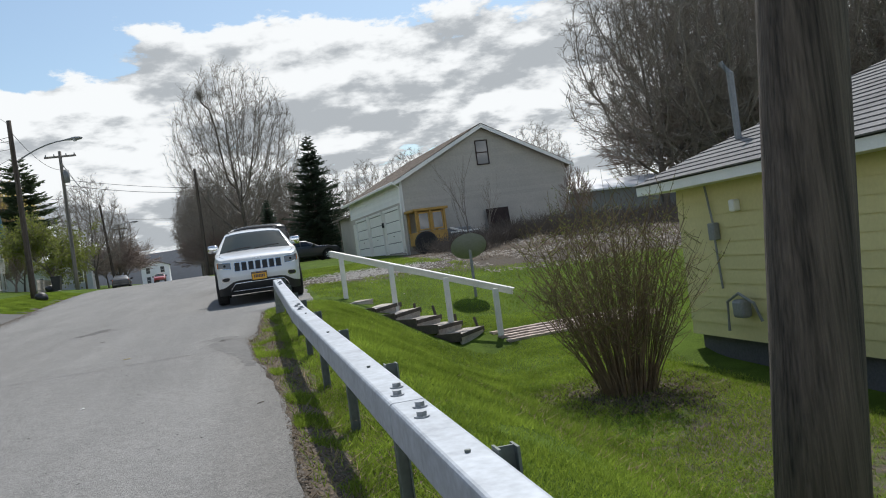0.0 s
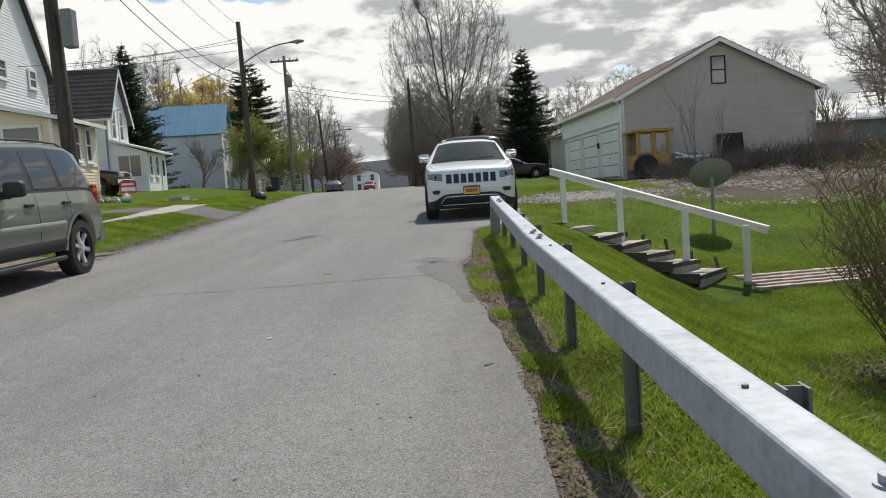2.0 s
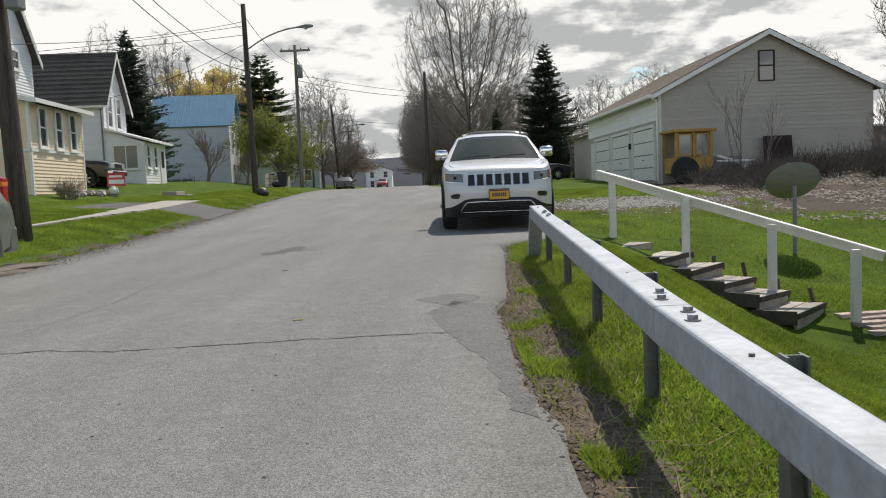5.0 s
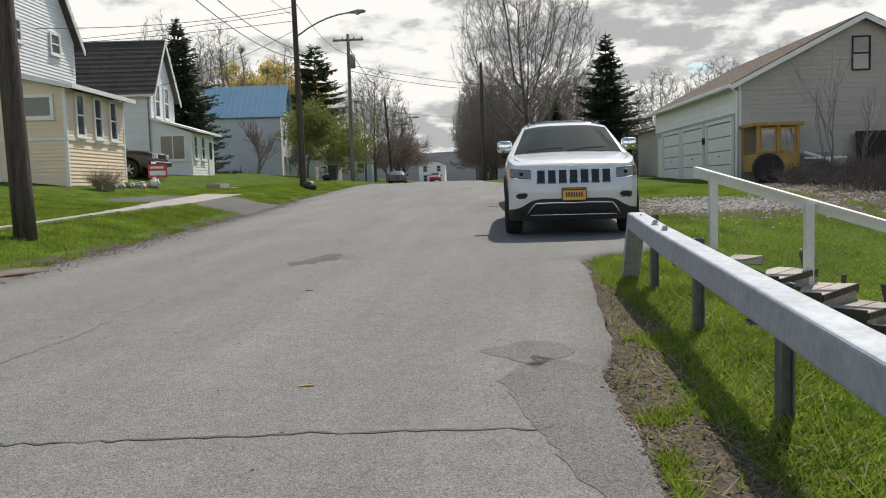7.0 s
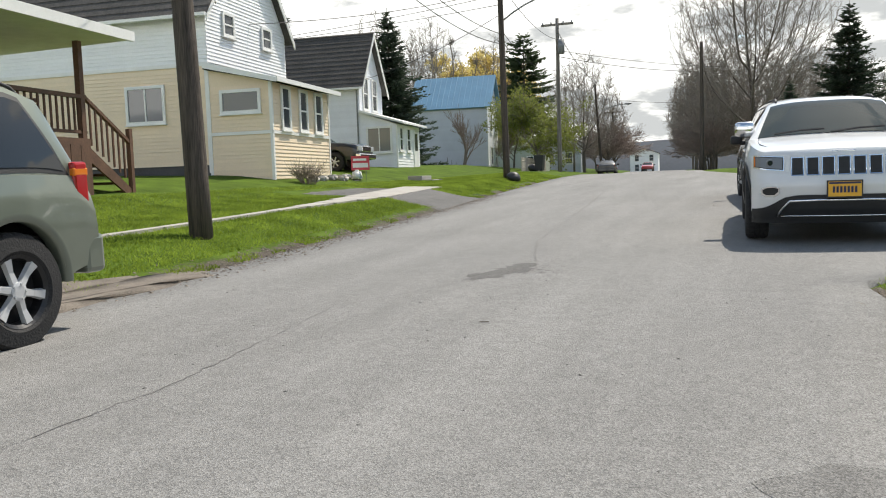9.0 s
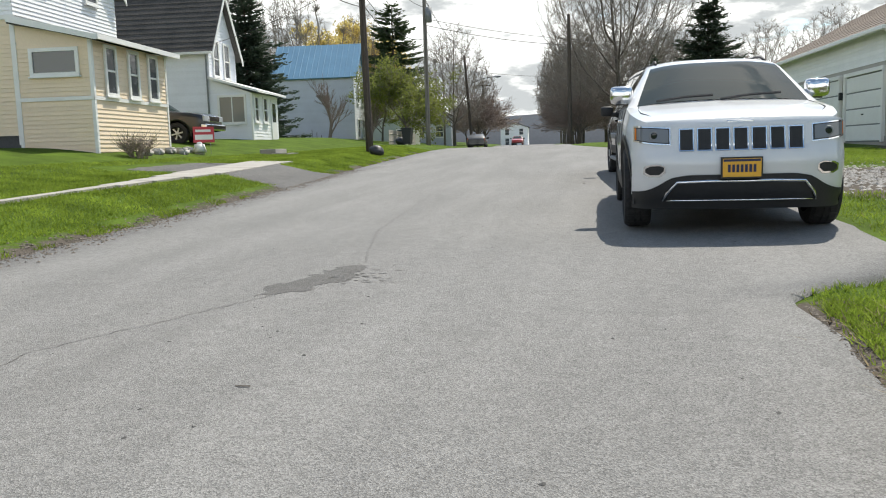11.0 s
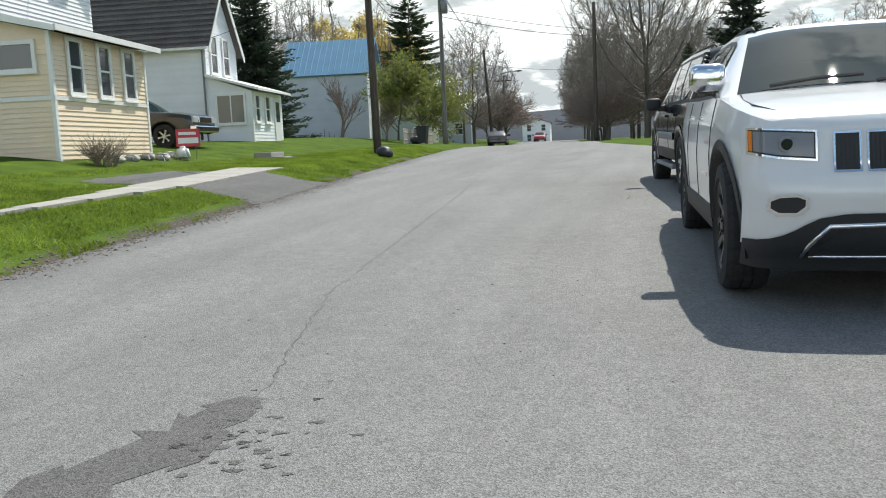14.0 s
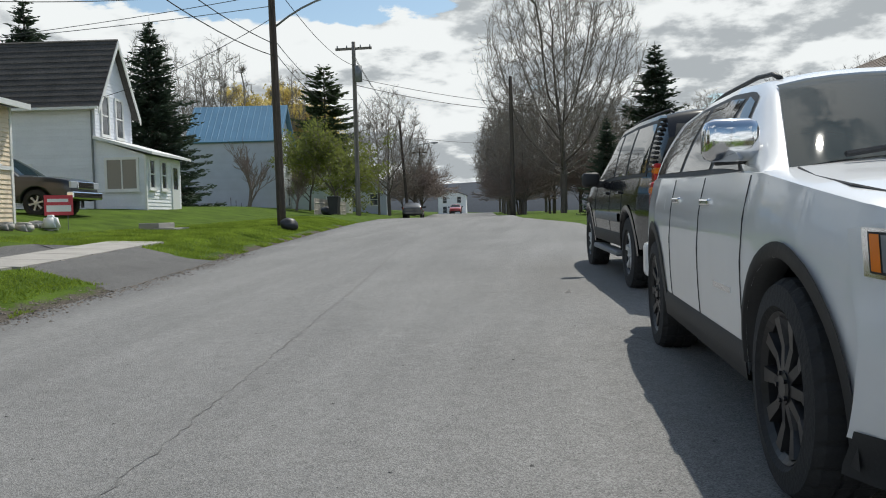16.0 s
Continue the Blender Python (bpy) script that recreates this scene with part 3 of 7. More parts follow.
def roof_slab(parent, ridge0, ridge1, eave0, eave1, thick, material, shingles=0.0, name="roof"):
    """One slope of a roof, with courses of shingles as real steps."""
    r0, r1, e0, e1 = (Vector(p) for p in (ridge0, ridge1, eave0, eave1))
    nrm = (r1 - r0).cross(e0 - r0).normalized()
    if nrm.z < 0:
        nrm = -nrm
    bm = bmesh.new()
    top = [bm.verts.new(p) for p in (r0, r1, e1, e0)]
    low = [bm.verts.new(p - nrm * thick) for p in (r0, r1, e1, e0)]
    bm.faces.new(top)
    bm.faces.new(low[::-1])
    for k in range(4):
        bm.faces.new([top[k], top[(k + 1) % 4], low[(k + 1) % 4], low[k]])
    slab = part(name, bm, material, parent)
    if shingles:
        n = max(2, int((e0 - r0).length / shingles))
        for i in range(n):
            f0, f1 = i / n, (i + 1) / n
            a, b, c, d = r0.lerp(e0, f0), r1.lerp(e1, f0), r1.lerp(e1, f1), r0.lerp(e0, f1)
            me = bpy.data.meshes.new("shingle_course")
            lo = nrm * 0.004
            hi = nrm * 0.022
            vs = [a + lo, b + lo, c + hi, d + hi, c + nrm * 0.002, d + nrm * 0.002]
            me.from_pydata(vs, [], [(0, 1, 2, 3), (3, 2, 4, 5)])
            me.materials.append(material)
            ob = new("shingle_course", me)
            ob.parent = slab
    return slab


def wall_box(parent, b, material, name="wall"):
    return part(name, boxes(b), material, parent)


UP, FWD, OUT_S, OUT_F = Vector((0, 0, 1)), Vector((0, 1, 0)), Vector((0, -1, 0)), Vector((1, 0, 0))
LEFT = Vector((-1, 0, 0))


def beige_house():
    """Local frame: x points to the street, y along it, origin at the sunroom's near front corner."""
    h = thing("house", "two-storey house with white upper siding and a beige lower floor", "house", pose(-14.55, 12.0, 0, 0, 0, 5.5))
    base = part("foundation", boxes((-12, 0.06, 0.2, -2.1, 5.5, 1.5)), M_FOUNDATION, h)
    low = wall_box(h, (-12, 0.03, 1.5, -2.13, 5.55, 4.6), M_BEIGE_SIDING)
    board_set(low, (-12, 0.03, 0), -LEFT, OUT_S, 9.87, 1.5, 4.6, 0.115, M_BEIGE_SIDING)
    up = part("upper_wall", prism(((0.03, 4.6), (5.55, 4.6), (5.55, 6.3), (2.79, 10.0), (0.03, 6.3)), "x", -12, -2.13), M_WHITE_SIDING, h)
    board_set(up, (-12, 0.03, 0), -LEFT, OUT_S, 9.87, 4.68, 6.35, 0.115, M_WHITE_SIDING)
    board_set(up, (-2.13, 0.03, 0), FWD, OUT_F, 5.52, 4.68, 10.0, 0.115, M_WHITE_SIDING, (2.76, 6.3, 10.0))
    part("corner_board", boxes((-2.22, -0.01, 1.25, -2.08, 0.0, 4.6), (-2.1, -0.01, 1.25, -2.09, 0.12, 4.6)), M_TRIM, h)
    part("belt_trim", boxes((-12, -0.02, 4.56, -2.08, 0.02, 4.68)), M_TRIM, h)
    for s in (1, -1):
        ye = 2.79 - s * 3.1
        roof_slab(h, (-12.2, 2.79, 10.12), (-1.85, 2.79, 10.12), (-12.2, ye, 6.1), (-1.85, ye, 6.1), 0.12, M_SHINGLE, 0.3)
        part("fascia", prism(((2.79, 10.06), (2.79, 9.84), (ye, 5.86), (ye, 6.06)), "x", -1.88, -1.84), M_TRIM, h)
    part("gutter", boxes((-12.2, -0.43, 6.0, -1.85, -0.33, 6.1)), M_TRIM, h)
    window(h, (-2.1, 1.12, 5.72), FWD, OUT_F, 0.56, 0.6)
    window(h, (-2.1, 3.75, 5.68), FWD, OUT_F, 0.56, 0.6)
    window(h, (-5.0, 0.0, 2.95), -LEFT, OUT_S, 1.25, 1.02, 3)
    # sunroom
    s = part("sunroom", boxes((-2.1, 0, 0.5, 0, 4.35, 3.95)), M_BEIGE_SIDING, h, "beige clapboard sunroom with white trim")
    board_set(s, (0, 0, 0), FWD, OUT_F, 4.35, 1.0, 2.38, 0.115, M_BEIGE_SIDING)
    board_set(s, (0, 0, 0), FWD, OUT_F, 4.35, 2.5, 3.95, 0.115, M_BEIGE_SIDING)
    board_set(s, (-2.1, 0, 0), -LEFT, OUT_S, 2.1, 0.85, 2.38, 0.115, M_BEIGE_SIDING)
    board_set(s, (-2.1, 0, 0), -LEFT, OUT_S, 2.1, 2.5, 3.95, 0.115, M_BEIGE_SIDING)
    for x, y in ((0, 0), (0, 4.35), (-2.1, 0)):
        part("corner_board", boxes((x - 0.06, y - 0.035, 0.9, x + 0.035, y + 0.06, 3.95)), M_TRIM, h)
    part("belt_trim", boxes((-2.1, -0.04, 2.38, 0.04, -0.002, 2.48), (0.002, -0.04, 2.38, 0.04, 4.39, 2.48)), M_TRIM, h)
    for y in (0.68, 1.98, 3.2):
        window(h, (0.024, y, 2.6), FWD, OUT_F, 0.47, 1.2)
    window(h, (-1.62, -0.024, 3.12), -LEFT, OUT_S, 1.2, 0.55, 1)
    part("sunroom_roof", prism(((-2.1, 4.62), (0.35, 4.0), (0.35, 3.92), (-2.1, 4.4)), "y", -0.3, 4.65), M_SHINGLE, h)
    for y in (0.0, 4.25):
        part("roof_cheek", prism(((-2.1, 3.95), (-0.02, 3.95), (-2.1, 4.45)), "y", y, y + 0.1), M_BEIGE_SIDING, h)
    part("fascia", boxes((0.35, -0.32, 3.9, 0.4, 4.67, 4.04)), M_TRIM, h)
    part("fascia", prism(((-2.1, 4.62), (0.35, 4.02), (0.35, 3.88), (-2.1, 4.44)), "y", -0.34, -0.3), M_TRIM, h)


def grey_house():
    h = thing("house", "pale grey clapboard house with a steep dark roof and enclosed porch", "house", pose(-19.1, 27.3, 0, 0, 0, 6))
    part("foundation", boxes((-9, 0.05, 0.6, 0, 3.4, 1.5)), M_FOUNDATION, h)
    w = part("wall", prism(((0, 1.4), (3.5, 1.4), (3.5, 5.75), (1.75, 8.35), (0, 5.75)), "x", -9, 0), M_GREY_SIDING, h)
    board_set(w, (-9, 0, 0), -LEFT, OUT_S, 9, 1.5, 5.75, 0.14, M_GREY_SIDING)
    board_set(w, (0, 0, 0), FWD, OUT_F, 3.5, 4.3, 8.35, 0.14, M_GREY_SIDING, (1.75, 5.75, 8.35))
    for s in (1, -1):
        ye = 1.75 - s * 2.05
        roof_slab(h, (-9.2, 1.75, 8.5), (0.3, 1.75, 8.5), (-9.2, ye, 5.5), (0.3, ye, 5.5), 0.12, M_SHINGLE, 0.3)
        part("fascia", prism(((1.75, 8.44), (1.75, 8.2), (ye, 5.24), (ye, 5.46)), "x", 0.28, 0.33), M_TRIM, h)
    part("gutter", boxes((-9.2, -0.4, 5.42, 0.3, -0.3, 5.52)), M_TRIM, h)
    for y in (0.55, 1.9):
        window(h, (0.026, y, 4.55), FWD, OUT_F, 0.6, 1.5)
    window(h, (-3.4, -0.026, 2.0), -LEFT, OUT_S, 0.8, 1.3, 2, M_CURTAIN_GLASS)
    p = part("porch", prism(((0, 1.3), (1.9, 1.3), (1.9, 3.65), (0, 4.3)), "y", 0.0, 3.9), M_GREY_SIDING, h, "enclosed front porch with large windows")
    board_set(p, (0, 0, 0), -LEFT, OUT_S, 1.9, 1.4, 3.65, 0.14, M_GREY_SIDING)
    board_set(p, (1.9, 0, 0), FWD, OUT_F, 3.9, 1.4, 3.65, 0.14, M_WHITE_SIDING)
    part("porch_roof", prism(((0, 4.42), (2.3, 3.74), (2.3, 3.64), (0, 4.3)), "y", -0.25, 4.2), M_TRIM, h)
    window(h, (0.42, -0.026, 2.35), -LEFT, OUT_S, 1.15, 1.12, 3, M_CURTAIN_GLASS)
    window(h, (1.926, 0.35, 2.4), FWD, OUT_F, 0.45, 1.05)
    window(h, (1.926, 1.6, 2.4), FWD, OUT_F, 0.5, 1.05)
    d = part("front_door", boxes((1.92, 2.75, 1.45, 1.96, 3.55, 3.45)), M_TRIM, h)
    part("door_pane", boxes((1.962, 2.9, 2.4, 1.966, 3.4, 3.3)), M_GLASS, d)
    part("corner_board", boxes((1.86, -0.03, 1.3, 1.935, 0.06, 3.65)), M_TRIM, h)
    part("downpipe", tube(bmesh.new(), ((-0.1, -0.06, 5.4), (-0.1, -0.06, 1.6)), 0.04), M_GREYMETAL, h)
    part("front_steps", boxes((2.0, 1.4, 0.9, 2.9, 3.9, 1.4), (2.9, 1.6, 0.9, 3.3, 3.7, 1.15)), M_TRIM, h)


def blue_roof_house():
    h = thing("house", "blue-grey two-storey house with a bright blue metal roof", "house", pose(-20.0, 51.5, 0, 0, 0, 7))
    w = part("wall", prism(((0, 0.9), (4.6, 0.9), (4.6, 6.6), (2.3, 9.0), (0, 6.6)), "x", -6, 0), M_BLUEGREY_SIDING, h)
    board_set(w, (-6, 0, 0), -LEFT, OUT_S, 6, 1.3, 6.6, 0.2, M_BLUEGREY_SIDING)
    board_set(w, (0, 0, 0), FWD, OUT_F, 4.6, 1.3, 9.0, 0.2, M_GREY_SIDING, (2.3, 6.6, 9.0))
    for s in (1, -1):
        ye = 2.3 - s * 2.6
        slab = roof_slab(h, (-6.3, 2.3, 9.12), (0.35, 2.3, 9.12), (-6.3, ye, 6.4), (0.35, ye, 6.4), 0.1, M_BLUE_METAL)
        for i in range(16):
            x = -6.2 + i * 0.43
            part("roof_seam", tube(bmesh.new(), ((x, 2.3, 9.14), (x, ye, 6.42)), 0.025, 4), M_BLUE_METAL, slab)
    for y, z in ((1.0, 4.6), (2.9, 4.6), (1.0, 2.0), (2.9, 2.0)):
        window(h, (0.03, y, z), FWD, OUT_F, 0.7, 1.3)
    part("side_shed", prism(((-8.5, 1.0), (-6, 1.0), (-6, 6.9), (-8.5, 5.4)), "y", 0.6, 4.2), M_BLUEGREY_SIDING, h)
    roof_slab(h, (-6, 0.3, 7.1), (-6, 4.5, 7.1), (-8.8, 0.3, 5.5), (-8.8, 4.5, 5.5), 0.1, M_BLUE_METAL)
    for i in range(7):
        part("stair_rail", boxes((-3.2 + i * 0.35, -0.5, 0.9, -3.17 + i * 0.35, -0.47, 2.6 - i * 0.2)), M_RUST, h)


def small_house(x, y, z, rz, lx, ly, eave, peak, wall_m, roof_m, label, wins=()):
    """A plain gabled house; its near gable faces the walker."""
    h = thing("house", label, "house", pose(x, y, z, 0, 0, rz))
    w = part("wall", prism(((0, -0.6), (lx, -0.6), (lx, eave), (lx / 2, peak), (0, eave)), "y", 0, ly), wall_m, h)
    board_set(w, (0, 0, 0), -LEFT, OUT_S, lx, 0, peak, 0.2, wall_m, (lx / 2, eave, peak))
    k = (peak - eave) / (lx / 2)
    for s in (1, -1):
        xe = lx / 2 + s * (lx / 2 + 0.3)
        ze = eave - 0.3 * k + 0.1
        roof_slab(h, (lx / 2, -0.3, peak + 0.12), (lx / 2, ly + 0.3, peak + 0.12), (xe, -0.3, ze), (xe, ly + 0.3, ze), 0.1, roof_m)
    for wx, wz, ww, wh in wins:
        window(h, (wx, -0.03, wz), -LEFT, OUT_S, ww, wh)
    return h


def garage():
    """Local frame: origin at the near street-side corner, x to the right along the gable wall, y along the doors' wall."""
    g = thing("garage", "long pale garage with three white doors and a gable window", "garage", pose(6.68, 18.0, 0, 0, 0, 4.6))
    W, H, E, P, D = 8.35, 0.2, 3.95, 6.05, 12.2
    part("foundation", boxes((-0.02, -0.02, -0.6, W + 0.02, D, 0.78)), M_CONCRETE, g)
    w = part("wall", prism(((0, 0.78), (W, 0.78), (W, E), (W / 2, P), (0, E)), "y", 0, D), M_SHADED_CREAM, g)
    board_set(w, (0, 0, 0), -LEFT, OUT_S, W, 0.8, P, 0.16, M_SHADED_CREAM, (W / 2, E, P))
    # same cladding as the gable, coloured white to stand for its sunlit side
    board_set(w, (0, D, 0), OUT_S, LEFT, D, 2.95, E, 0.125, M_WHITE_SIDING)
    part("corner_board", boxes((-0.04, -0.04, 0.5, 0.08, 0.02, E), (-0.04, -0.04, 0.5, -0.002, 0.1, E)), M_TRIM, g)
    k = (P - E) / (W / 2)
    for s in (1, -1):
        xe = W / 2 + s * (W / 2 + 0.35)
        ze = E - 0.35 * k + 0.12
        roof_slab(g, (W / 2, -0.3, P + 0.14), (W / 2, D + 0.3, P + 0.14), (xe, -0.3, ze), (xe, D + 0.3, ze), 0.1, M_SHINGLE_BROWN, 0.35)
        part("fascia", prism(((W / 2, P + 0.1), (W / 2, P - 0.08), (xe, ze - 0.2), (xe, ze - 0.02)), "y", -0.34, -0.3), M_TRIM, g)
    part("gutter", boxes((-0.45, -0.3, E - 0.2, -0.34, D + 0.3, E - 0.07), bevel=0.02), M_TRIM, g)
    bm = bmesh.new()
    tube(bm, ((-0.4, -0.2, E - 0.15), (-0.1, -0.1, E - 0.35), (-0.1, -0.1, 0.6)), 0.045)
    part("downpipe", bm, M_TRIM, g)
    window(g, (W / 2 - 0.28, -0.024, 4.3), -LEFT, OUT_S, 0.55, 1.08, 2, frame_m=M_RUST, sill=False)
    for y0, y1 in ((0.55, 3.5), (4.1, 7.0), (7.6, 10.4)):
        d = part("overhead_door", boxes((-0.03, y0, 0.62, -0.005, y1, 2.7)), M_GREYMETAL, g, "white overhead garage door")
        for i in range(4):
            part("door_panel", boxes((-0.05, y0 + 0.05, 0.66 + i * 0.51, -0.03, y1 - 0.05, 1.13 + i * 0.51), bevel=0.008), M_TRIM, d)
        part("door_handle", boxes((-0.08, (y0 + y1) / 2 - 0.06, 1.45, -0.05, (y0 + y1) / 2 + 0.06, 1.49)), M_PLASTIC, d)
        part("door_frame", boxes((-0.1, y0 - 0.12, 0.62, -0.005, y0, 2.82), (-0.1, y1, 0.62, -0.005, y1 + 0.12, 2.82), (-0.1, y0, 2.7, -0.005, y1, 2.82)), M_TRIM, g)
    part("side_door", boxes((-0.04, 10.85, 0.65, -0.005, 11.6, 2.65)), M_WORN_WHITE, g)
    part("lantern", boxes((-0.16, 3.75, 2.0, -0.02, 3.88, 2.25), bevel=0.02), M_PLASTIC, g)
    # small wing behind
    s = thing("shed", "low cream shed with a shallow brown roof", "shed", pose(6.2, 32.5, 0.9, 0, 0, 4.6))
    part("wall", boxes((0, 0, -0.4, 5, 5, 2.5)), M_SHADED_CREAM, s)
    part("roof", prism(((-0.4, 2.45), (2.5, 3.2), (5.4, 2.45), (5.4, 2.55), (2.5, 3.32), (-0.4, 2.55)), "y", -0.4, 5.4), M_SHINGLE_BROWN, s)


def yellow_house():
    """Local frame: origin at the far corner, y towards the walker along the seen wall, x away from the street."""
    h = thing("house", "low yellow house with white eaves and grey shingle roof", "house", pose(7.75, -4.6, -1.65, 0, 0, 180))
    # local +x points to the street, so the wall lies at x = 0 and the house goes to -x
    L = 11.0
    part("foundation", boxes((-6.9, 0.1, -0.8, -0.12, L, 0.05)), M_FOUNDATION, h)
    w = wall_box(h, (-7, 0, 0.03, 0, L, 2.75), M_YELLOW_SIDING)
    board_set(w, (0, 0, 0), FWD, OUT_F, L, 0.03, 2.72, 0.24, M_YELLOW_SIDING)
    board_set(w, (-7, 0, 0), -LEFT, OUT_S, 7, 0.03, 2.72, 0.24, M_WHITE_SIDING)
    part("eave", boxes((-7.5, -0.5, 2.72, 0.55, L + 0.5, 2.88)), M_TRIM, h)
    pts = [(-7.55, -0.55, 2.9), (0.6, -0.55, 2.9), (0.6, L + 0.55, 2.9), (-7.55, L + 0.55, 2.9), (-3.5, 3.6, 4.75), (-3.5, L - 3.6, 4.75)]
    roof = part("roof", (pts, [(0, 1, 4), (1, 2, 5, 4), (2, 3, 5), (3, 0, 4, 5), (0, 3, 2, 1)]), M_SHINGLE_GREY, h)
    P = [Vector(p) for p in pts]
    for q in ((P[4], P[5], P[1], P[2]), (P[4], P[4], P[0], P[1])):
        n = 22
        nrm = (q[3] - q[2]).cross(q[0] - q[2]).normalized()
        nrm = nrm if nrm.z > 0 else -nrm
        for i in range(n):
            f0, f1 = i / n, (i + 1) / n
            a, b, c, d = q[0].lerp(q[2], f0), q[1].lerp(q[3], f0), q[1].lerp(q[3], f1), q[0].lerp(q[2], f1)
            part("shingle_course", ([a + nrm * 0.004, b + nrm * 0.004, c + nrm * 0.022, d + nrm * 0.022, c, d], [(0, 1, 2, 3), (3, 2, 4, 5)]), M_SHINGLE_GREY, roof)
    part("vent_pipe", tube(bmesh.new(), ((-0.6, 1.3, 3.0), (-0.6, 1.3, 4.6), (-0.5, 1.2, 4.8)), 0.06), M_GREYMETAL, h)
    bm = boxes((0.02, 1.15, 1.75, 0.14, 1.35, 2.05), bevel=0.02)
    tube(bm, ((0.08, 1.25, 1.75), (0.05, 1.25, 0.9)), 0.02)
    tube(bm, ((0.08, 1.25, 2.05), (0.06, 1.1, 2.7)), 0.02)
    part("electric_meter", bm, M_GREYMETAL, h, "grey electric meter with conduit")
    bm = boxes((0.08, 1.8, 0.45, 0.28, 2.1, 0.75), bevel=0.05)
    tube(bm, ((0.18, 1.5, 0.2), (0.18, 1.55, 0.7), (0.18, 1.9, 0.85), (0.18, 2.3, 0.7), (0.1, 2.35, 0.4)), 0.025)
    part("gas_meter", bm, M_GREYMETAL, h, "grey gas meter with bent pipes")
    part("porch_lamp", boxes((0.02, 1.9, 2.2, 0.16, 2.05, 2.4), bevel=0.03), M_TRIM, h)
    part("side_door", boxes((-1.8, -0.06, 0.3, -0.9, -0.02, 2.3)), M_GLASS, h)
    part("side_stoop", boxes((-2.2, -0.9, -0.2, -0.6, 0, 0.35)), M_CONCRETE, h)


beige_house()
grey_house()
blue_roof_house()
garage()
yellow_house()
small_house(-24.2, 66, 1.2, 6, 4.6, 8, 2.75, 4.3, M_GREEN_SIDING, M_SHINGLE_GREY, "sage green gabled house behind street trees", ((1.9, 2.75, 0.5, 0.75), (3.5, 0.5, 0.55, 1.1)))
small_house(-24.5, 86, 1.4, 8, 5, 9, 3.4, 5.0, M_BLUEGREY_SIDING, M_SHINGLE, "grey house with a white front porch far down the street", ((1.0, 1.0, 0.8, 1.2), (3.2, 1.0, 0.8, 1.2)))
small_house(-22.3, 150, 1.2, 4, 5.2, 8, 3.6, 4.5, M_WHITE_SIDING, M_SHINGLE, "white two-storey house at the far end of the street", ((0.9, 2.2, 0.7, 1.1), (3.6, 2.2, 0.7, 1.1), (0.9, 0.3, 0.7, 1.2), (2.3, 0.0, 0.8, 1.7)))
low_shed = thing("shed", "low outbuilding with a pale worn roof beyond the garage", "shed", pose(17.3, 24, 1.2, 0, 0, 5))
part("wall", boxes((0, 0, -1.0, 8, 4, 1.5)), M_GREYMETAL, low_shed)
part("roof", prism(((-0.4, 1.45), (2.0, 2.1), (4.4, 1.45), (4.4, 1.55), (2.0, 2.22), (-0.4, 1.55)), "x", -0.3, 8.3), M_GREY_SIDING, low_shed)
small_house(14.5, 44, 1.5, 5, 8, 9, 2.7, 4.6, M_WHITE_SIDING, M_SHINGLE_BROWN, "white house far behind the garage")


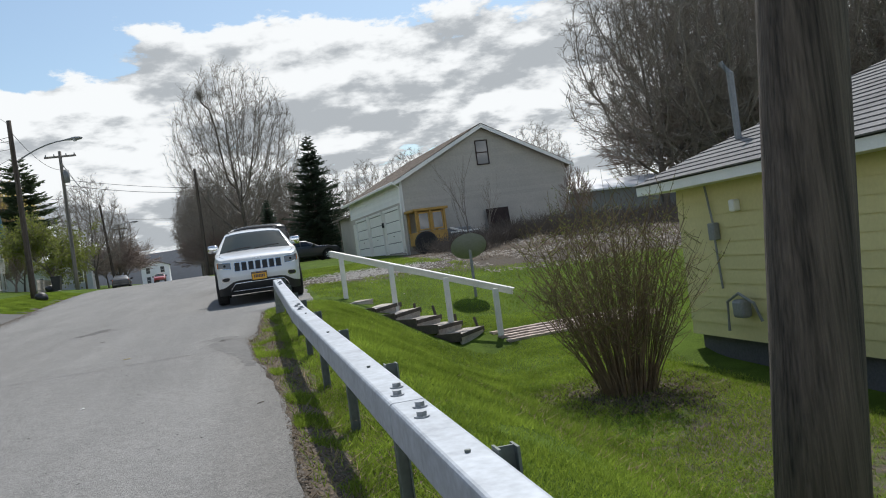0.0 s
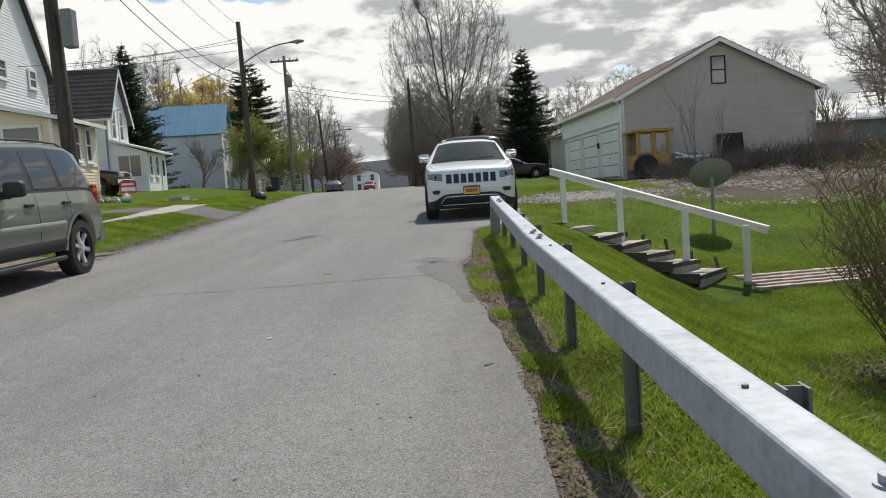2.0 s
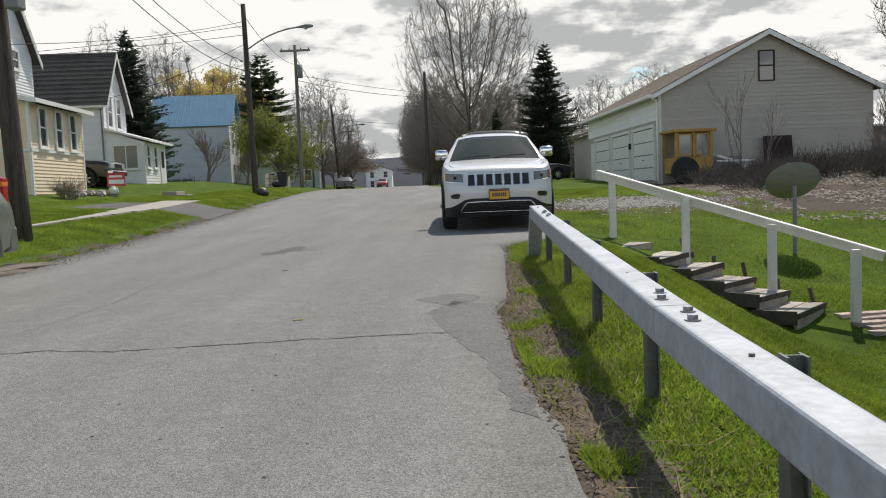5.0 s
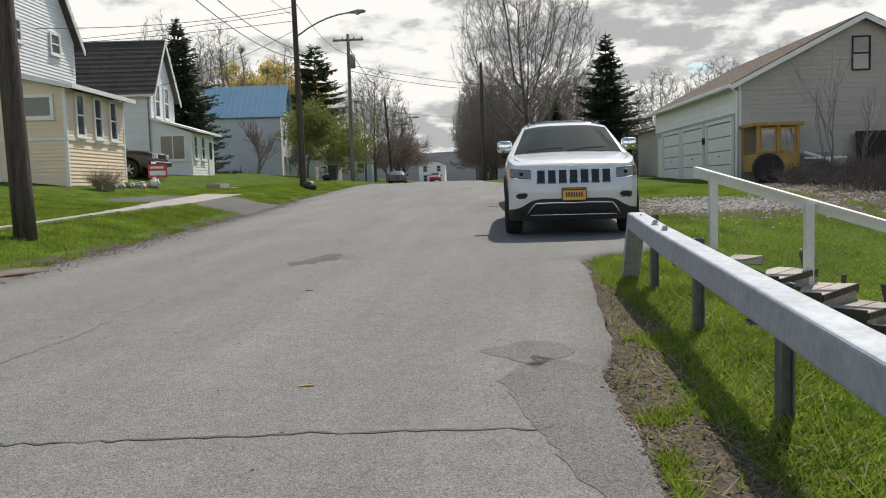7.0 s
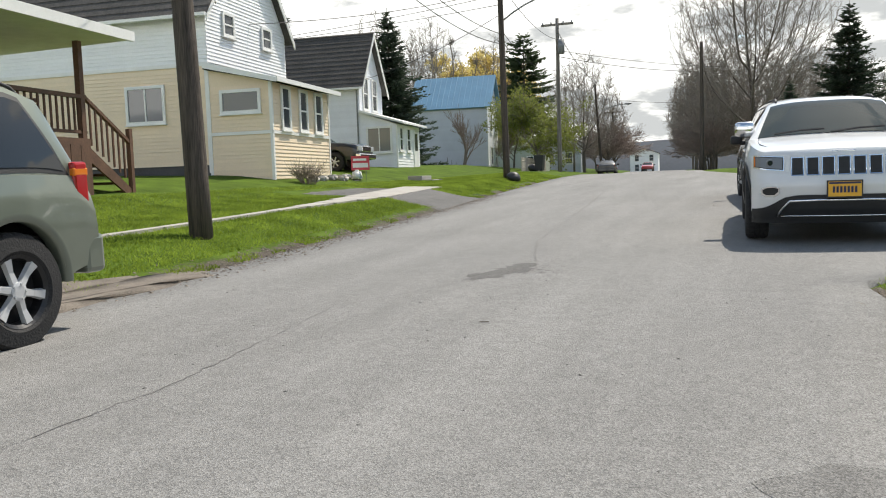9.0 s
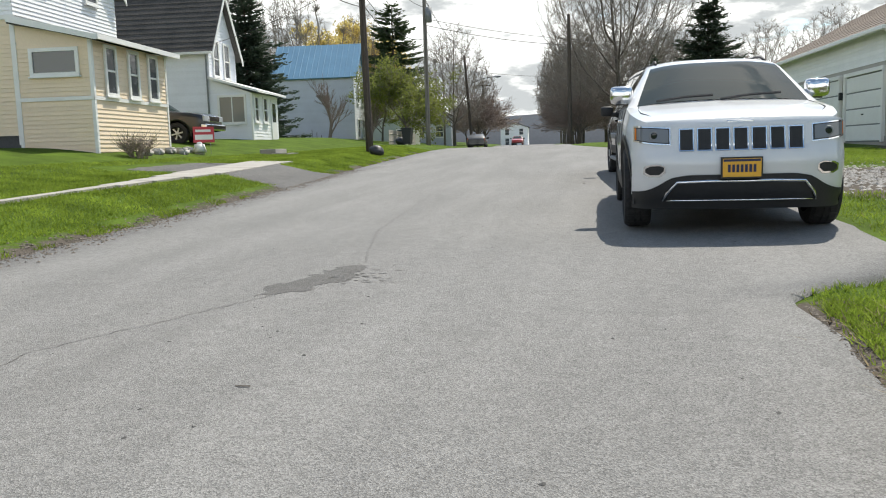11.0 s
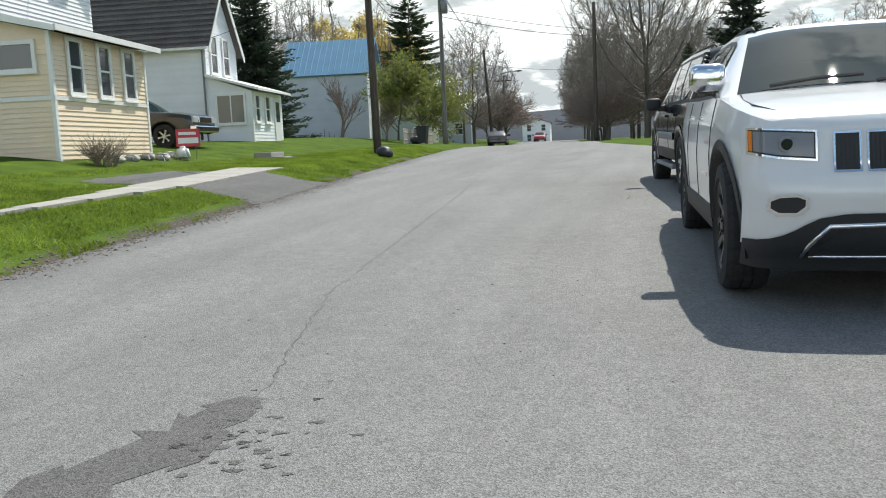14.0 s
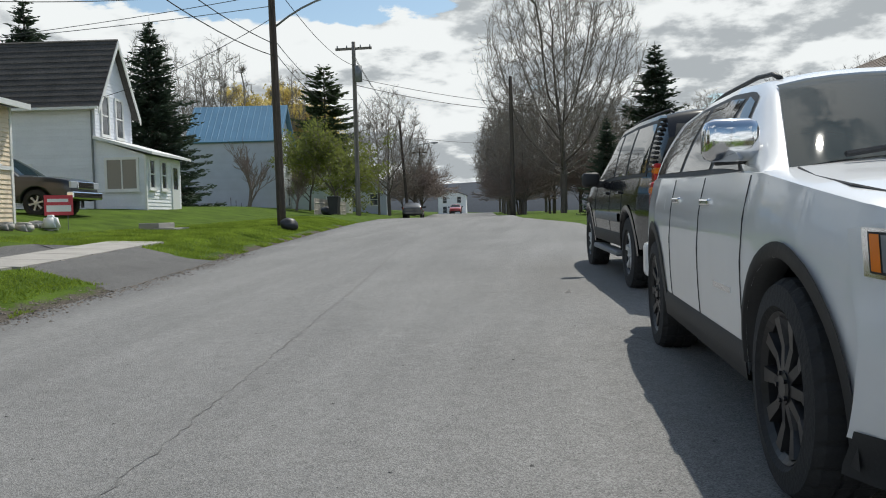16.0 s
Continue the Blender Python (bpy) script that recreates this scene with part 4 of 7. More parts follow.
def front_porch():
    """The next house on the left, of which only the porch shows. x towards the street, y along it."""
    h = thing("house", "house with a covered porch, brown railing and steps", "house", pose(-13.4, 4.2, 0, 0, 0, 5.5))
    wall = wall_box(h, (-10, -9, 0.4, -2.8, -1.2, 6.5), M_WHITE_SIDING)
    board_set(wall, (-2.8, -9, 0), FWD, OUT_F, 7.8, 1.5, 6.5, 0.14, M_WHITE_SIDING)
    part("porch_deck", boxes((-2.8, -8, 1.7, 0, -0.9, 1.83)), M_BROWN_WOOD, h)
    for i in range(24):
        part("skirt_board", boxes((-0.03, -8 + i * 0.296, 0.7, 0.0, -7.72 + i * 0.296, 1.7)), M_BROWN_WOOD, h)
    for i in range(9):
        part("skirt_board", boxes((-2.8 + i * 0.31, -0.93, 0.7, -2.5 + i * 0.31, -0.9, 1.7)), M_BROWN_WOOD, h)
    for y in (-7.9, -5.6, -3.3, -1.0):
        part("porch_post", boxes((-0.16, y - 0.06, 1.83, -0.04, y + 0.06, 3.75)), M_BROWN_WOOD, h)
    part("handrail", boxes((-0.14, -8, 2.62, -0.04, -0.9, 2.7), (-2.8, -1.0, 2.62, -1.2, -0.92, 2.7)), M_BROWN_WOOD, h)
    part("bottom_rail", boxes((-0.13, -8, 1.93, -0.06, -0.9, 1.99)), M_BROWN_WOOD, h)
    for i in range(44):
        part("baluster", boxes((-0.11, -7.95 + i * 0.16, 1.99, -0.075, -7.915 + i * 0.16, 2.62)), M_BROWN_WOOD, h)
    part("porch_roof", prism(((-2.8, 4.4), (0.55, 3.98), (0.55, 3.86), (-2.8, 3.78)), "y", -8.8, -0.1), M_WORN_WHITE, h)
    part("roof_edge", boxes((0.55, -8.8, 3.82, 0.6, -0.1, 4.02)), M_TRIM, h)
    for i in range(5):
        y0 = -0.9 + i * 0.28
        part("step", boxes((-1.2, y0, 1.45 - i * 0.18, -0.1, y0 + 0.3, 1.5 - i * 0.18)), M_BROWN_WOOD, h)
    st = prism(((-0.9, 1.7), (0.5, 0.75), (0.5, 0.55), (-0.9, 1.4)), "x", -0.12, -0.07)
    part("stringer", st, M_BROWN_WOOD, h)
    part("stair_rail", prism(((-0.9, 2.7), (0.45, 1.85), (0.45, 1.77), (-0.9, 2.62)), "x", -0.14, -0.06), M_BROWN_WOOD, h)
    part("newel", boxes((-0.15, 0.42, 0.6, -0.05, 0.52, 2.1)), M_BROWN_WOOD, h)
    for i in range(7):
        y0 = -0.78 + i * 0.17
        z = 2.62 - (y0 + 0.9) * 0.63
        part("baluster", boxes((-0.115, y0, z - 0.85, -0.08, y0 + 0.035, z)), M_BROWN_WOOD, h)


front_porch()


# ---- poles and wires ----
def pole(x, y, h, r, lean=(0, 0), label="brown wooden utility pole", sides=14, wood=None):
    p = thing("utility_pole", label, "utility pole", Matrix.Translation((x, y, ground(x, y))))
    bm = bmesh.new()
    n = 8
    tube(bm, [(lean[0] * i / n, lean[1] * i / n, -0.3 + (h + 0.3) * i / n) for i in range(n + 1)], [r * (1 - 0.3 * i / n) for i in range(n + 1)], sides)
    part("shaft", bm, wood or M_POLE, p, smooth=True)
    return p


def lamp_arm(p, z0, dx, dy, rise):
    bm = bmesh.new()
    tube(bm, [(dx * t, dy * t, z0 + rise * (1 - (1 - t) ** 2)) for t in (0, 0.2, 0.4, 0.6, 0.8, 1.0)], 0.035, 8)
    part("lamp_arm", bm, M_GREYMETAL, p, smooth=True)
    bm = bmesh.new()
    e = Vector((dx, dy, z0 + rise))
    u = Vector((dx, dy, 0)).normalized()
    tube(bm, [e - u * 0.1, e + u * 0.15, e + u * 0.45, e + u * 0.7, e + u * 0.78], [0.05, 0.1, 0.16, 0.12, 0.03], 12)
    bmesh.ops.scale(bm, vec=(1, 1, 0.6), space=Matrix.Translation(-e), verts=bm.verts)
    head = part("lamp_head", bm, M_GREYMETAL, p, "grey cobra-head street lamp", smooth=True)
    bm = bmesh.new()
    tube(bm, [e + u * 0.4 + Vector((0, 0, -0.06)), e + u * 0.4 + Vector((0, 0, -0.13))], [0.13, 0.06], 12)
    part("lens", bm, M_LAMP, head, smooth=True)


pole_l = pole(-7.95, -0.41, 9.2, 0.16, (-0.35, 0.1), "leaning brown utility pole beside the kerb")
part("transformer_box", boxes((0.05, -0.14, 3.75, 0.28, 0.14, 4.5), bevel=0.03), M_GREYMETAL, pole_l, "grey metal box on the pole")
pole_lamp = pole(-10.6, 23.9, 8.6, 0.15, (-0.05, -0.2), "wooden pole carrying a street lamp")
lamp_arm(pole_lamp, 6.6, 2.5, -0.7, 0.75)
pole_t = pole(-12.6, 43.5, 9.9, 0.15, (0, 0), "grey utility pole with crossarm and transformer", wood=M_POLE_GREY)
part("crossarm", boxes((-1.05, -0.06, 9.45, 1.05, 0.06, 9.58)), M_POLE_GREY, pole_t)
for x in (-0.95, -0.4, 0.4, 0.95):
    part("insulator", tube(bmesh.new(), ((x, 0, 9.58), (x, 0, 9.72)), (0.05, 0.03), 8), M_GREYMETAL, pole_t)
part("transformer", tube(bmesh.new(), ((0.3, -0.2, 7.6), (0.3, -0.2, 8.5)), 0.2, 12), M_GREYMETAL, pole_t, smooth=True)
pole_far = pole(-14.6, 72, 9.0, 0.15, (-0.6, 0), "far leaning pole with street lamp")
lamp_arm(pole_far, 6.3, 2.3, -0.6, 0.5)
pole_r = pole(-3.9, 48, 8.5, 0.15, (0, 0), "dark utility pole among bare trees")
pole_e = pole(-19.0, 108, 9.0, 0.15, (0, 0), "distant utility pole with crossarm")
part("crossarm", boxes((-1.1, -0.06, 8.3, 1.1, 0.06, 8.45)), M_POLE, pole_e)
pole_near = pole(1.8, -15.9, 10, 0.17, (1.0, -0.03), "cracked weathered utility pole beside the guide rail", 20)


def wire(a, b, sag, r=0.012):
    a, b = Vector(a), Vector(b)
    bm = bmesh.new()
    n = 16
    tube(bm, [a.lerp(b, i / n) - Vector((0, 0, sag * 4 * (i / n) * (1 - i / n))) for i in range(n + 1)], r, 4, False)
    tagged(part("overhead_wire", bm, M_CABLE), "black overhead utility wire between poles", "wire", "overhead wires")


LP, TP, LL = Vector((-10.65, 23.7, 0)), Vector((-12.6, 43.5, 0)), Vector((-8.3, -0.3, 0))
for dz, sag in ((9.4, 0.5), (8.4, 0.6), (7.0, 0.7), (6.6, 0.8)):
    wire(LL + UP * min(dz, 9.2), LP + UP * (dz - 0.2), sag, 0.016 if dz < 7.5 else 0.01)
for dz, sag in ((8.9, 0.5), (7.0, 0.7), (6.6, 0.8)):
    wire(LP + UP * dz, TP + UP * (dz + 0.8), sag, 0.016)
wire(TP + UP * 8.6, (0.5, 66, 9.5), 0.6, 0.02)
wire(TP + UP * 9.0, (3, 62, 9.0), 0.5, 0.016)
for dz in (10.3, 10.2, 8.4):
    wire(TP + UP * dz, Vector((-14.9, 72, dz - 0.3)), 0.6, 0.016)
wire(LP + UP * 8.6, (-17.5, 13.8, 6.2), 0.3)
wire(LP + UP * 7.6, (-19.0, 27.5, 5.9), 0.25)
wire(LL + UP * 8.9, (-16.5, 12.2, 6.5), 0.3)
wire(LP + UP * 8.4, (-40, 30, 9.0), 0.5)
wire(LP + UP * 8.0, (-40, 26, 8.4), 0.5)
wire(LL + UP * 9.0, (-9.0, -30, 8.6), 0.6, 0.016)
wire(LL + UP * 6.8, (-9.0, -30, 6.4), 0.8, 0.02)
wire((-14.9, 72, 8.4), (1, 80, 8.2), 0.5, 0.016)


# ---- vehicles ----
def wheel(parent, x, y, r, w, side, rim_m, spokes, rim_r):
    """A wheel whose outer face looks to the given side (-1 or 1)."""
    wob = part("wheel", boxes((-0.01, -0.01, -0.01, 0.01, 0.01, 0.01)), M_PLASTIC, parent, m=Matrix.Translation((x, y, r)))
    bm = bmesh.new()
    n = 96
    prof = [(-w / 2, rim_r), (-w / 2 + 0.01, r * 0.93), (-w / 2 + 0.04, r * 0.99), (-w * 0.13, r), (-w * 0.12, r - 0.009), (-w * 0.08, r - 0.009), (-w * 0.07, r), (w * 0.07, r), (w * 0.08, r - 0.009), (w * 0.12, r - 0.009), (w * 0.13, r), (w / 2 - 0.04, r * 0.99), (w / 2 - 0.01, r * 0.93), (w / 2, rim_r + 0.02), (w / 2 - 0.02, rim_r), (w / 2 - 0.09, rim_r - 0.015)]
    rings = []
    for k in range(n):
        a = 2 * math.pi * k / n
        cut = 0.009 if k % 4 == 0 else 0.0
        rings.append([bm.verts.new((side * u, (q - (cut if i in (2, 3, 6, 7, 10, 11) else 0)) * math.cos(a), (q - (cut if i in (2, 3, 6, 7, 10, 11) else 0)) * math.sin(a))) for i, (u, q) in enumerate(prof)])
    for k in range(n):
        for i in range(len(prof) - 1):
            bm.faces.new([rings[k][i], rings[k][i + 1], rings[(k + 1) % n][i + 1], rings[(k + 1) % n][i]])
    part("tyre", bm, M_RUBBER, wob, smooth=False)
    bm = bmesh.new()
    n = 40
    o = side * (w / 2 - 0.035)
    for k in range(n):
        a0, a1 = 2 * math.pi * k / n, 2 * math.pi * (k + 1) / n
        ring = []
        for a in (a0, a1):
            ring.append([bm.verts.new((u, q * math.cos(a), q * math.sin(a))) for u, q in ((o + side * 0.02, rim_r), (o, rim_r - 0.025), (o - side * 0.08, rim_r - 0.03), (o - side * 0.09, 0.0))])
        for i in range(3):
            bm.faces.new([ring[0][i], ring[0][i + 1], ring[1][i + 1], ring[1][i]])
    rim = part("rim", bm, M_BLACK_ALLOY, wob)
    bm = bmesh.new()
    for k in range(spokes):
        a = 2 * math.pi * k / spokes + 0.3
        mm = Matrix.Rotation(a, 4, "X")
        wd = 0.034 if spokes > 5 else 0.055
        vs = []
        for q, hw, dep in ((0.04, wd * 0.9, 0.0), (rim_r * 0.55, wd * 0.75, -0.012), (rim_r - 0.02, wd * 1.15, 0.0)):
            vs.append([bm.verts.new(mm @ Vector((o + side * (dep + d), s * hw, q))) for s, d in ((-1, -0.02), (-0.7, 0.012), (0.7, 0.012), (1, -0.02))])
        for v0, v1 in zip(vs, vs[1:]):
            for i in range(3):
                bm.faces.new([v0[i], v0[i + 1], v1[i + 1], v1[i]])
    part("spokes", bm, rim_m, wob)
    bm = bmesh.new()
    tube(bm, ((o - side * 0.02, 0, 0), (o + side * 0.015, 0, 0), (o + side * 0.02, 0, 0)), (0.065, 0.06, 0.04), 16)
    for k in range(5):
        a = 2 * math.pi * k / 5
        tube(bm, ((o, 0.05 * math.cos(a), 0.05 * math.sin(a)), (o + side * 0.026, 0.05 * math.cos(a), 0.05 * math.sin(a))), 0.009, 6)
    part("hub_cap", bm, rim_m, wob)


def vehicle(name, label, m, c):
    """c: measures. y runs from the nose to the tail, x across, z up from the ground."""
    v = thing(name, label, c.get("category", "car"), m)
    L, hw = c["length"], c["width"] / 2
    yf, yr, R = c["front_axle"], c["rear_axle"], c["tyre"]
    ra, sill = c["arch"], c["sill"]
    belt, roof, plan = c["belt"], c["roof"], c["plan"]
    rhw, g0, g1 = c["roof_half"], c["roof"][0], c["roof"][-2]
    crown = c.get("crown", 0.05)

    def z_low(y):
        z = ramp(y, 0, c["front_low"], 0.25, c["front_low"] - 0.04, yf - ra, sill, yr + ra, sill, L - 0.2, c["rear_low"] - 0.03, L, c["rear_low"])
        for ya in (yf, yr):
            d = abs(y - ya)
            if d < ra:
                z = max(z, R + 0.02 + math.sqrt(max(0, ra * ra - d * d)) * 1.0 - 0.02)
        return z

    def half(y, z):
        """Half the width at a place: plan form, tumblehome below and above the waist."""
        zb = ramp(y, *belt)
        w = hw * ramp(y, *plan)
        f = (z - sill) / max(0.1, zb - sill)
        return w * ramp(f, -0.3, 0.955, 0.0, 0.97, 0.3, 0.992, 0.55, 1.0, 0.8, 0.985, 1.0, 0.945)

    ys = sorted(set([round(v_, 3) for v_ in np.linspace(0, L, 60)] + [round(ya + s * ra * f, 3) for ya in (yf, yr) for s in (-1, 1) for f in (1, 0.985, 0.93, 0.8, 0.6, 0.3)]))
    bm = bmesh.new()
    rows = 12
    secs = []
    for y in ys:
        lo, hi = z_low(y), ramp(y, *belt)
        ring = []
        for i in range(rows + 1):
            z = lo + (hi - lo) * i / rows
            ring.append((half(y, z), z))
        top = []
        wt = half(y, hi)
        for k, f in enumerate((0.975, 0.9, 0.7, 0.35, 0.0)):
            top.append((wt * f, hi + crown * ramp(f, 0, 1, 0.35, 0.9, 0.7, 0.65, 0.9, 0.35, 0.975, 0.15, 1, 0)))
        prof = ring + top
        full = [(-a, b) for a, b in prof] + [(a, b) for a, b in prof[-2::-1]]
        secs.append([bm.verts.new((a, y, b)) for a, b in full])
    n = len(secs[0])
    for s0, s1 in zip(secs, secs[1:]):
        for k in range(n - 1):
            bm.faces.new([s0[k], s0[k + 1], s1[k + 1], s1[k]])
    bm.faces.new(secs[0][::-1])
    bm.faces.new(secs[-1])
    body = part("body", bm, c["paint"], v, smooth=True)
    body.data.set_sharp_from_angle(angle=radians(35))
    # underside and wheel wells
    part("underbody", boxes((-hw * 0.8, 0.25, sill - 0.02, hw * 0.8, L - 0.2, sill + 0.3), (-hw * 0.62, 0.3, sill, hw * 0.62, L - 0.3, 0.85)), M_PLASTIC, v)

    # cabin
    def side_pt(y, f, off=0.0):
        zb, zr = ramp(y, *belt), ramp(y, *roof)
        wb = half(y, zb) * 0.985
        q = min(1.0, max(0.0, (zr - zb) / max(0.05, c["roof_top"] - zb)))
        wt = wb + (rhw - wb) * q
        z = zb - 0.01 + (zr - 0.06 - zb) * f
        x = wb + (wt - wb) * f + 0.025 * math.sin(math.pi * f)
        return x + off, z

    def top_pt(y, s, off=0.0):
        """s from -1 to 1 across the roof or the windscreen."""
        x1, z1 = side_pt(y, 1.0)
        z = z1 + 0.06 * (1 - abs(s) ** 3.5) + off
        return x1 * s, z

    gy = np.linspace(g0, g1, 56)
    bm = bmesh.new()
    secs = []
    for y in gy:
        prof = [side_pt(y, f) for f in (0, 0.2, 0.4, 0.6, 0.8, 1.0)]
        top = [top_pt(y, s) for s in (0.95, 0.85, 0.6, 0.3, 0.0)]
        prof = prof + top
        full = [(-a, b) for a, b in prof] + [(a, b) for a, b in prof[-2::-1]]
        secs.append([bm.verts.new((a, y, b)) for a, b in full])
    n = len(secs[0])
    for s0, s1 in zip(secs, secs[1:]):
        for k in range(n - 1):
            bm.faces.new([s0[k], s0[k + 1], s1[k + 1], s1[k]])
    bm.faces.new(secs[-1])
    cab = part("cabin", bm, c["paint"], v, smooth=True)
    cab.data.set_sharp_from_angle(angle=radians(40))

    def patch(nm, pts, material, label=""):
        """A grid of points as one pane."""
        bm2 = bmesh.new()
        vs = [[bm2.verts.new(p) for p in row] for row in pts]
        for a, b in zip(vs, vs[1:]):
            for i in range(len(a) - 1):
                bm2.faces.new([a[i], a[i + 1], b[i + 1], b[i]])
        return part(nm, bm2, material, v, label, smooth=True)

    w0, w1 = c["screen"]
    patch("windscreen", [[(x, y, z) for x, z in [top_pt(y, s, 0.012) for s in np.linspace(-0.93, 0.93, 11)]] for y in np.linspace(w0, w1, 12)], M_SCREEN)
    for side in (-1, 1):
        if c.get("trim_glass", True):
            ya, yb, yc, yd = c["windows"][0][0], c["windows"][-1][1], c["windows"][0][2], c["windows"][-1][3]
            rows_ = []
            for f in np.linspace(0.04, 0.93, 6):
                a, b = ya + (yc - ya) * f - 0.03, yb + (yd - yb) * f + 0.03
                rows_.append([(side * side_pt(y, f, 0.004)[0], y, side_pt(y, f)[1]) for y in np.linspace(a, b, 20)])
            patch("window_surround", rows_, M_PLASTIC)
        for y0, y1, y2, y3 in c["windows"]:
            rows_ = []
            for f in np.linspace(0.1, 0.87, 5):
                a, b = y0 + (y2 - y0) * f, y1 + (y3 - y1) * f
                rows_.append([(side * side_pt(y, f, 0.009)[0], y, side_pt(y, f)[1]) for y in np.linspace(a, b, 8)])
            patch("side_window", rows_, M_CAR_GLASS)
    zr0, zr1 = c["rear_glass"]
    bm = bmesh.new()
    yy = g1 + 0.006
    x_a, x_b = side_pt(g1, 0.1)[0], side_pt(g1, 0.95)[0]
    part("rear_window", prism(((-x_a + 0.1, zr0), (x_a - 0.1, zr0), (x_b - 0.08, zr1), (-x_b + 0.08, zr1)), "y", yy, yy + 0.01), M_CAR_GLASS, v)
    for side in (-1, 1):
        for ya in (yf, yr):
            wheel(v, side * (hw - c["tyre_w"] / 2 - 0.005), ya, R, c["tyre_w"], side, c["rim"], c["spokes"], c["rim_r"])
            bm = bmesh.new()
            ring0, ring1, ring2 = [], [], []
            for k in range(26):
                a = math.pi * min(1.0, k / 24)
                dip = 0.13 if k == 25 and ya == yf else 0.0
                y, z = ya + ra * math.cos(a), R + ra * math.sin(a) - dip
                y2, z2 = ya + (ra + 0.055) * math.cos(a), R + (ra + 0.055) * math.sin(a) - dip
                x = side * (half(y, min(z, ramp(y, *belt))) + 0.014)
                ring0.append(bm.verts.new((x - side * 0.12, y, z - 0.002)))
                ring1.append(bm.verts.new((x, y, z)))
                ring2.append(bm.verts.new((x - side * 0.006, y2, z2)))
            for k in range(25 if ya == yf else 24):
                bm.faces.new([ring0[k], ring0[k + 1], ring1[k + 1], ring1[k]])
                bm.faces.new([ring1[k], ring1[k + 1], ring2[k + 1], ring2[k]])
            part("arch_flare", bm, c.get("flare", c["paint"]), v, smooth=True)
        # mirror
        ym, zm = c["mirror"]
        x0 = side_pt(ym, 0.1)[0]
        bm = bmesh.new()
        tube(bm, ((side * (x0 - 0.02), ym + 0.02, zm - 0.05), (side * (x0 + 0.12), ym, zm - 0.06)), (0.05, 0.045), 8)
        part("mirror_arm", bm, M_PLASTIC, v, smooth=True)
        bm = boxes((-0.115, -0.09, -0.09, 0.115, 0.06, 0.09), bevel=0.045)
        part("mirror_shell", bm, c.get("mirror_m", M_PLASTIC), v, smooth=True, m=Matrix.Translation((side * (x0 + c.get("mirror_out", 0.19)), ym, zm)))
        for yh in c["handles"]:
            zh = ramp(yh, *belt) - 0.13
            xh = half(yh, zh)
            bm = boxes((-0.012, -0.1, -0.017, 0.03, 0.1, 0.017), bevel=0.01)
            part("door_handle", bm, c.get("handle_m", c["paint"]), v, m=Matrix.Translation((side * (xh + 0.004), yh, zh)))
        for ys_ in c["seams"]:
            zs = np.linspace(z_low(ys_) + 0.02, ramp(ys_, *belt) - 0.01, 10)
            bm = bmesh.new()
            tube(bm, [(side * (half(ys_, z) - 0.001), ys_, z) for z in zs], 0.005, 4)
            part("door_seam", bm, M_PLASTIC, v)
        # sill cladding
        bm = bmesh.new()
        pa = []
        for y in np.linspace(yf + ra, yr - ra, 10):
            pa.append([bm.verts.new((side * (half(y, sill + d) + o), y, sill + d)) for d, o in ((-0.03, -0.06), (-0.02, 0.008), (0.1, 0.012), (0.13, 0.001))])
        for a, b in zip(pa, pa[1:]):
            for i in range(3):
                bm.faces.new([a[i], a[i + 1], b[i + 1], b[i]])
        part("sill_cladding", bm, c.get("clad", M_PLASTIC), v, smooth=True)
        if "moulding" in c:
            a, b, z0 = c["moulding"]
            bm = bmesh.new()
            pa = []
            for y in np.linspace(a, b, 12):
                pa.append([bm.verts.new((side * (half(y, z0 + d) + o), y, z0 + d)) for d, o in ((-0.05, 0.002), (-0.04, 0.02), (0.04, 0.02), (0.05, 0.002))])
            for p0, p1 in zip(pa, pa[1:]):
                for i in range(3):
                    bm.faces.new([p0[i], p0[i + 1], p1[i + 1], p1[i]])
            part("side_moulding", bm, c.get("moulding_m", c["paint"]), v, smooth=True)
        # roof rail
        bm = bmesh.new()
        r0, r1 = c["rails"]
        pts = [(side * (top_pt(y, 0.86)[0]), y, top_pt(y, 0.86)[1] + (0.03 if r0 + 0.1 < y < r1 - 0.1 else 0.0)) for y in np.linspace(r0, r1, 14)]
        tube(bm, pts, 0.013, 6)
        part("roof_rail", bm, c.get("rail_m", M_PLASTIC), v, smooth=True)
        if "board" in c:
            bm = boxes((side * (hw - 0.06) - 0.08, yf + ra + 0.15, sill - 0.14, side * (hw - 0.06) + 0.08, yr - ra - 0.1, sill - 0.08), bevel=0.02)
            part("running_board", bm, c["board"], v)
        # tail lamp
        bm = boxes((-0.045, -0.13, -0.2, 0.045, 0.0, 0.2), bevel=0.02)
        zt = c["tail"]
        part("tail_lamp", bm, M_RED_LENS, v, m=Matrix.Translation((side * (half(L - 0.14, zt) - 0.042), L - 0.05, zt)))
        bm = boxes((-0.046, -0.132, -0.03, 0.046, 0.004, 0.03), bevel=0.012)
        part("turn_lens", bm, M_AMBER, v, m=Matrix.Translation((side * (half(L - 0.14, zt) - 0.042), L - 0.05, zt + 0.13)))
    part("rear_bumper", boxes((-hw * 0.94, L - 0.14, c["rear_low"] - 0.08, hw * 0.94, L + 0.06, c["rear_low"] + 0.2), bevel=0.04), c.get("bumper", c["paint"]), v)
    return v, half


def text_bars(parent, x0, z0, w, h, n, y):
    for i in range(n):
        s = w / n
        part("plate_bar", boxes((x0 + i * s + s * 0.18, y - 0.003, z0, x0 + (i + 1) * s - s * 0.18, y, z0 + h)), M_NAVY, parent)


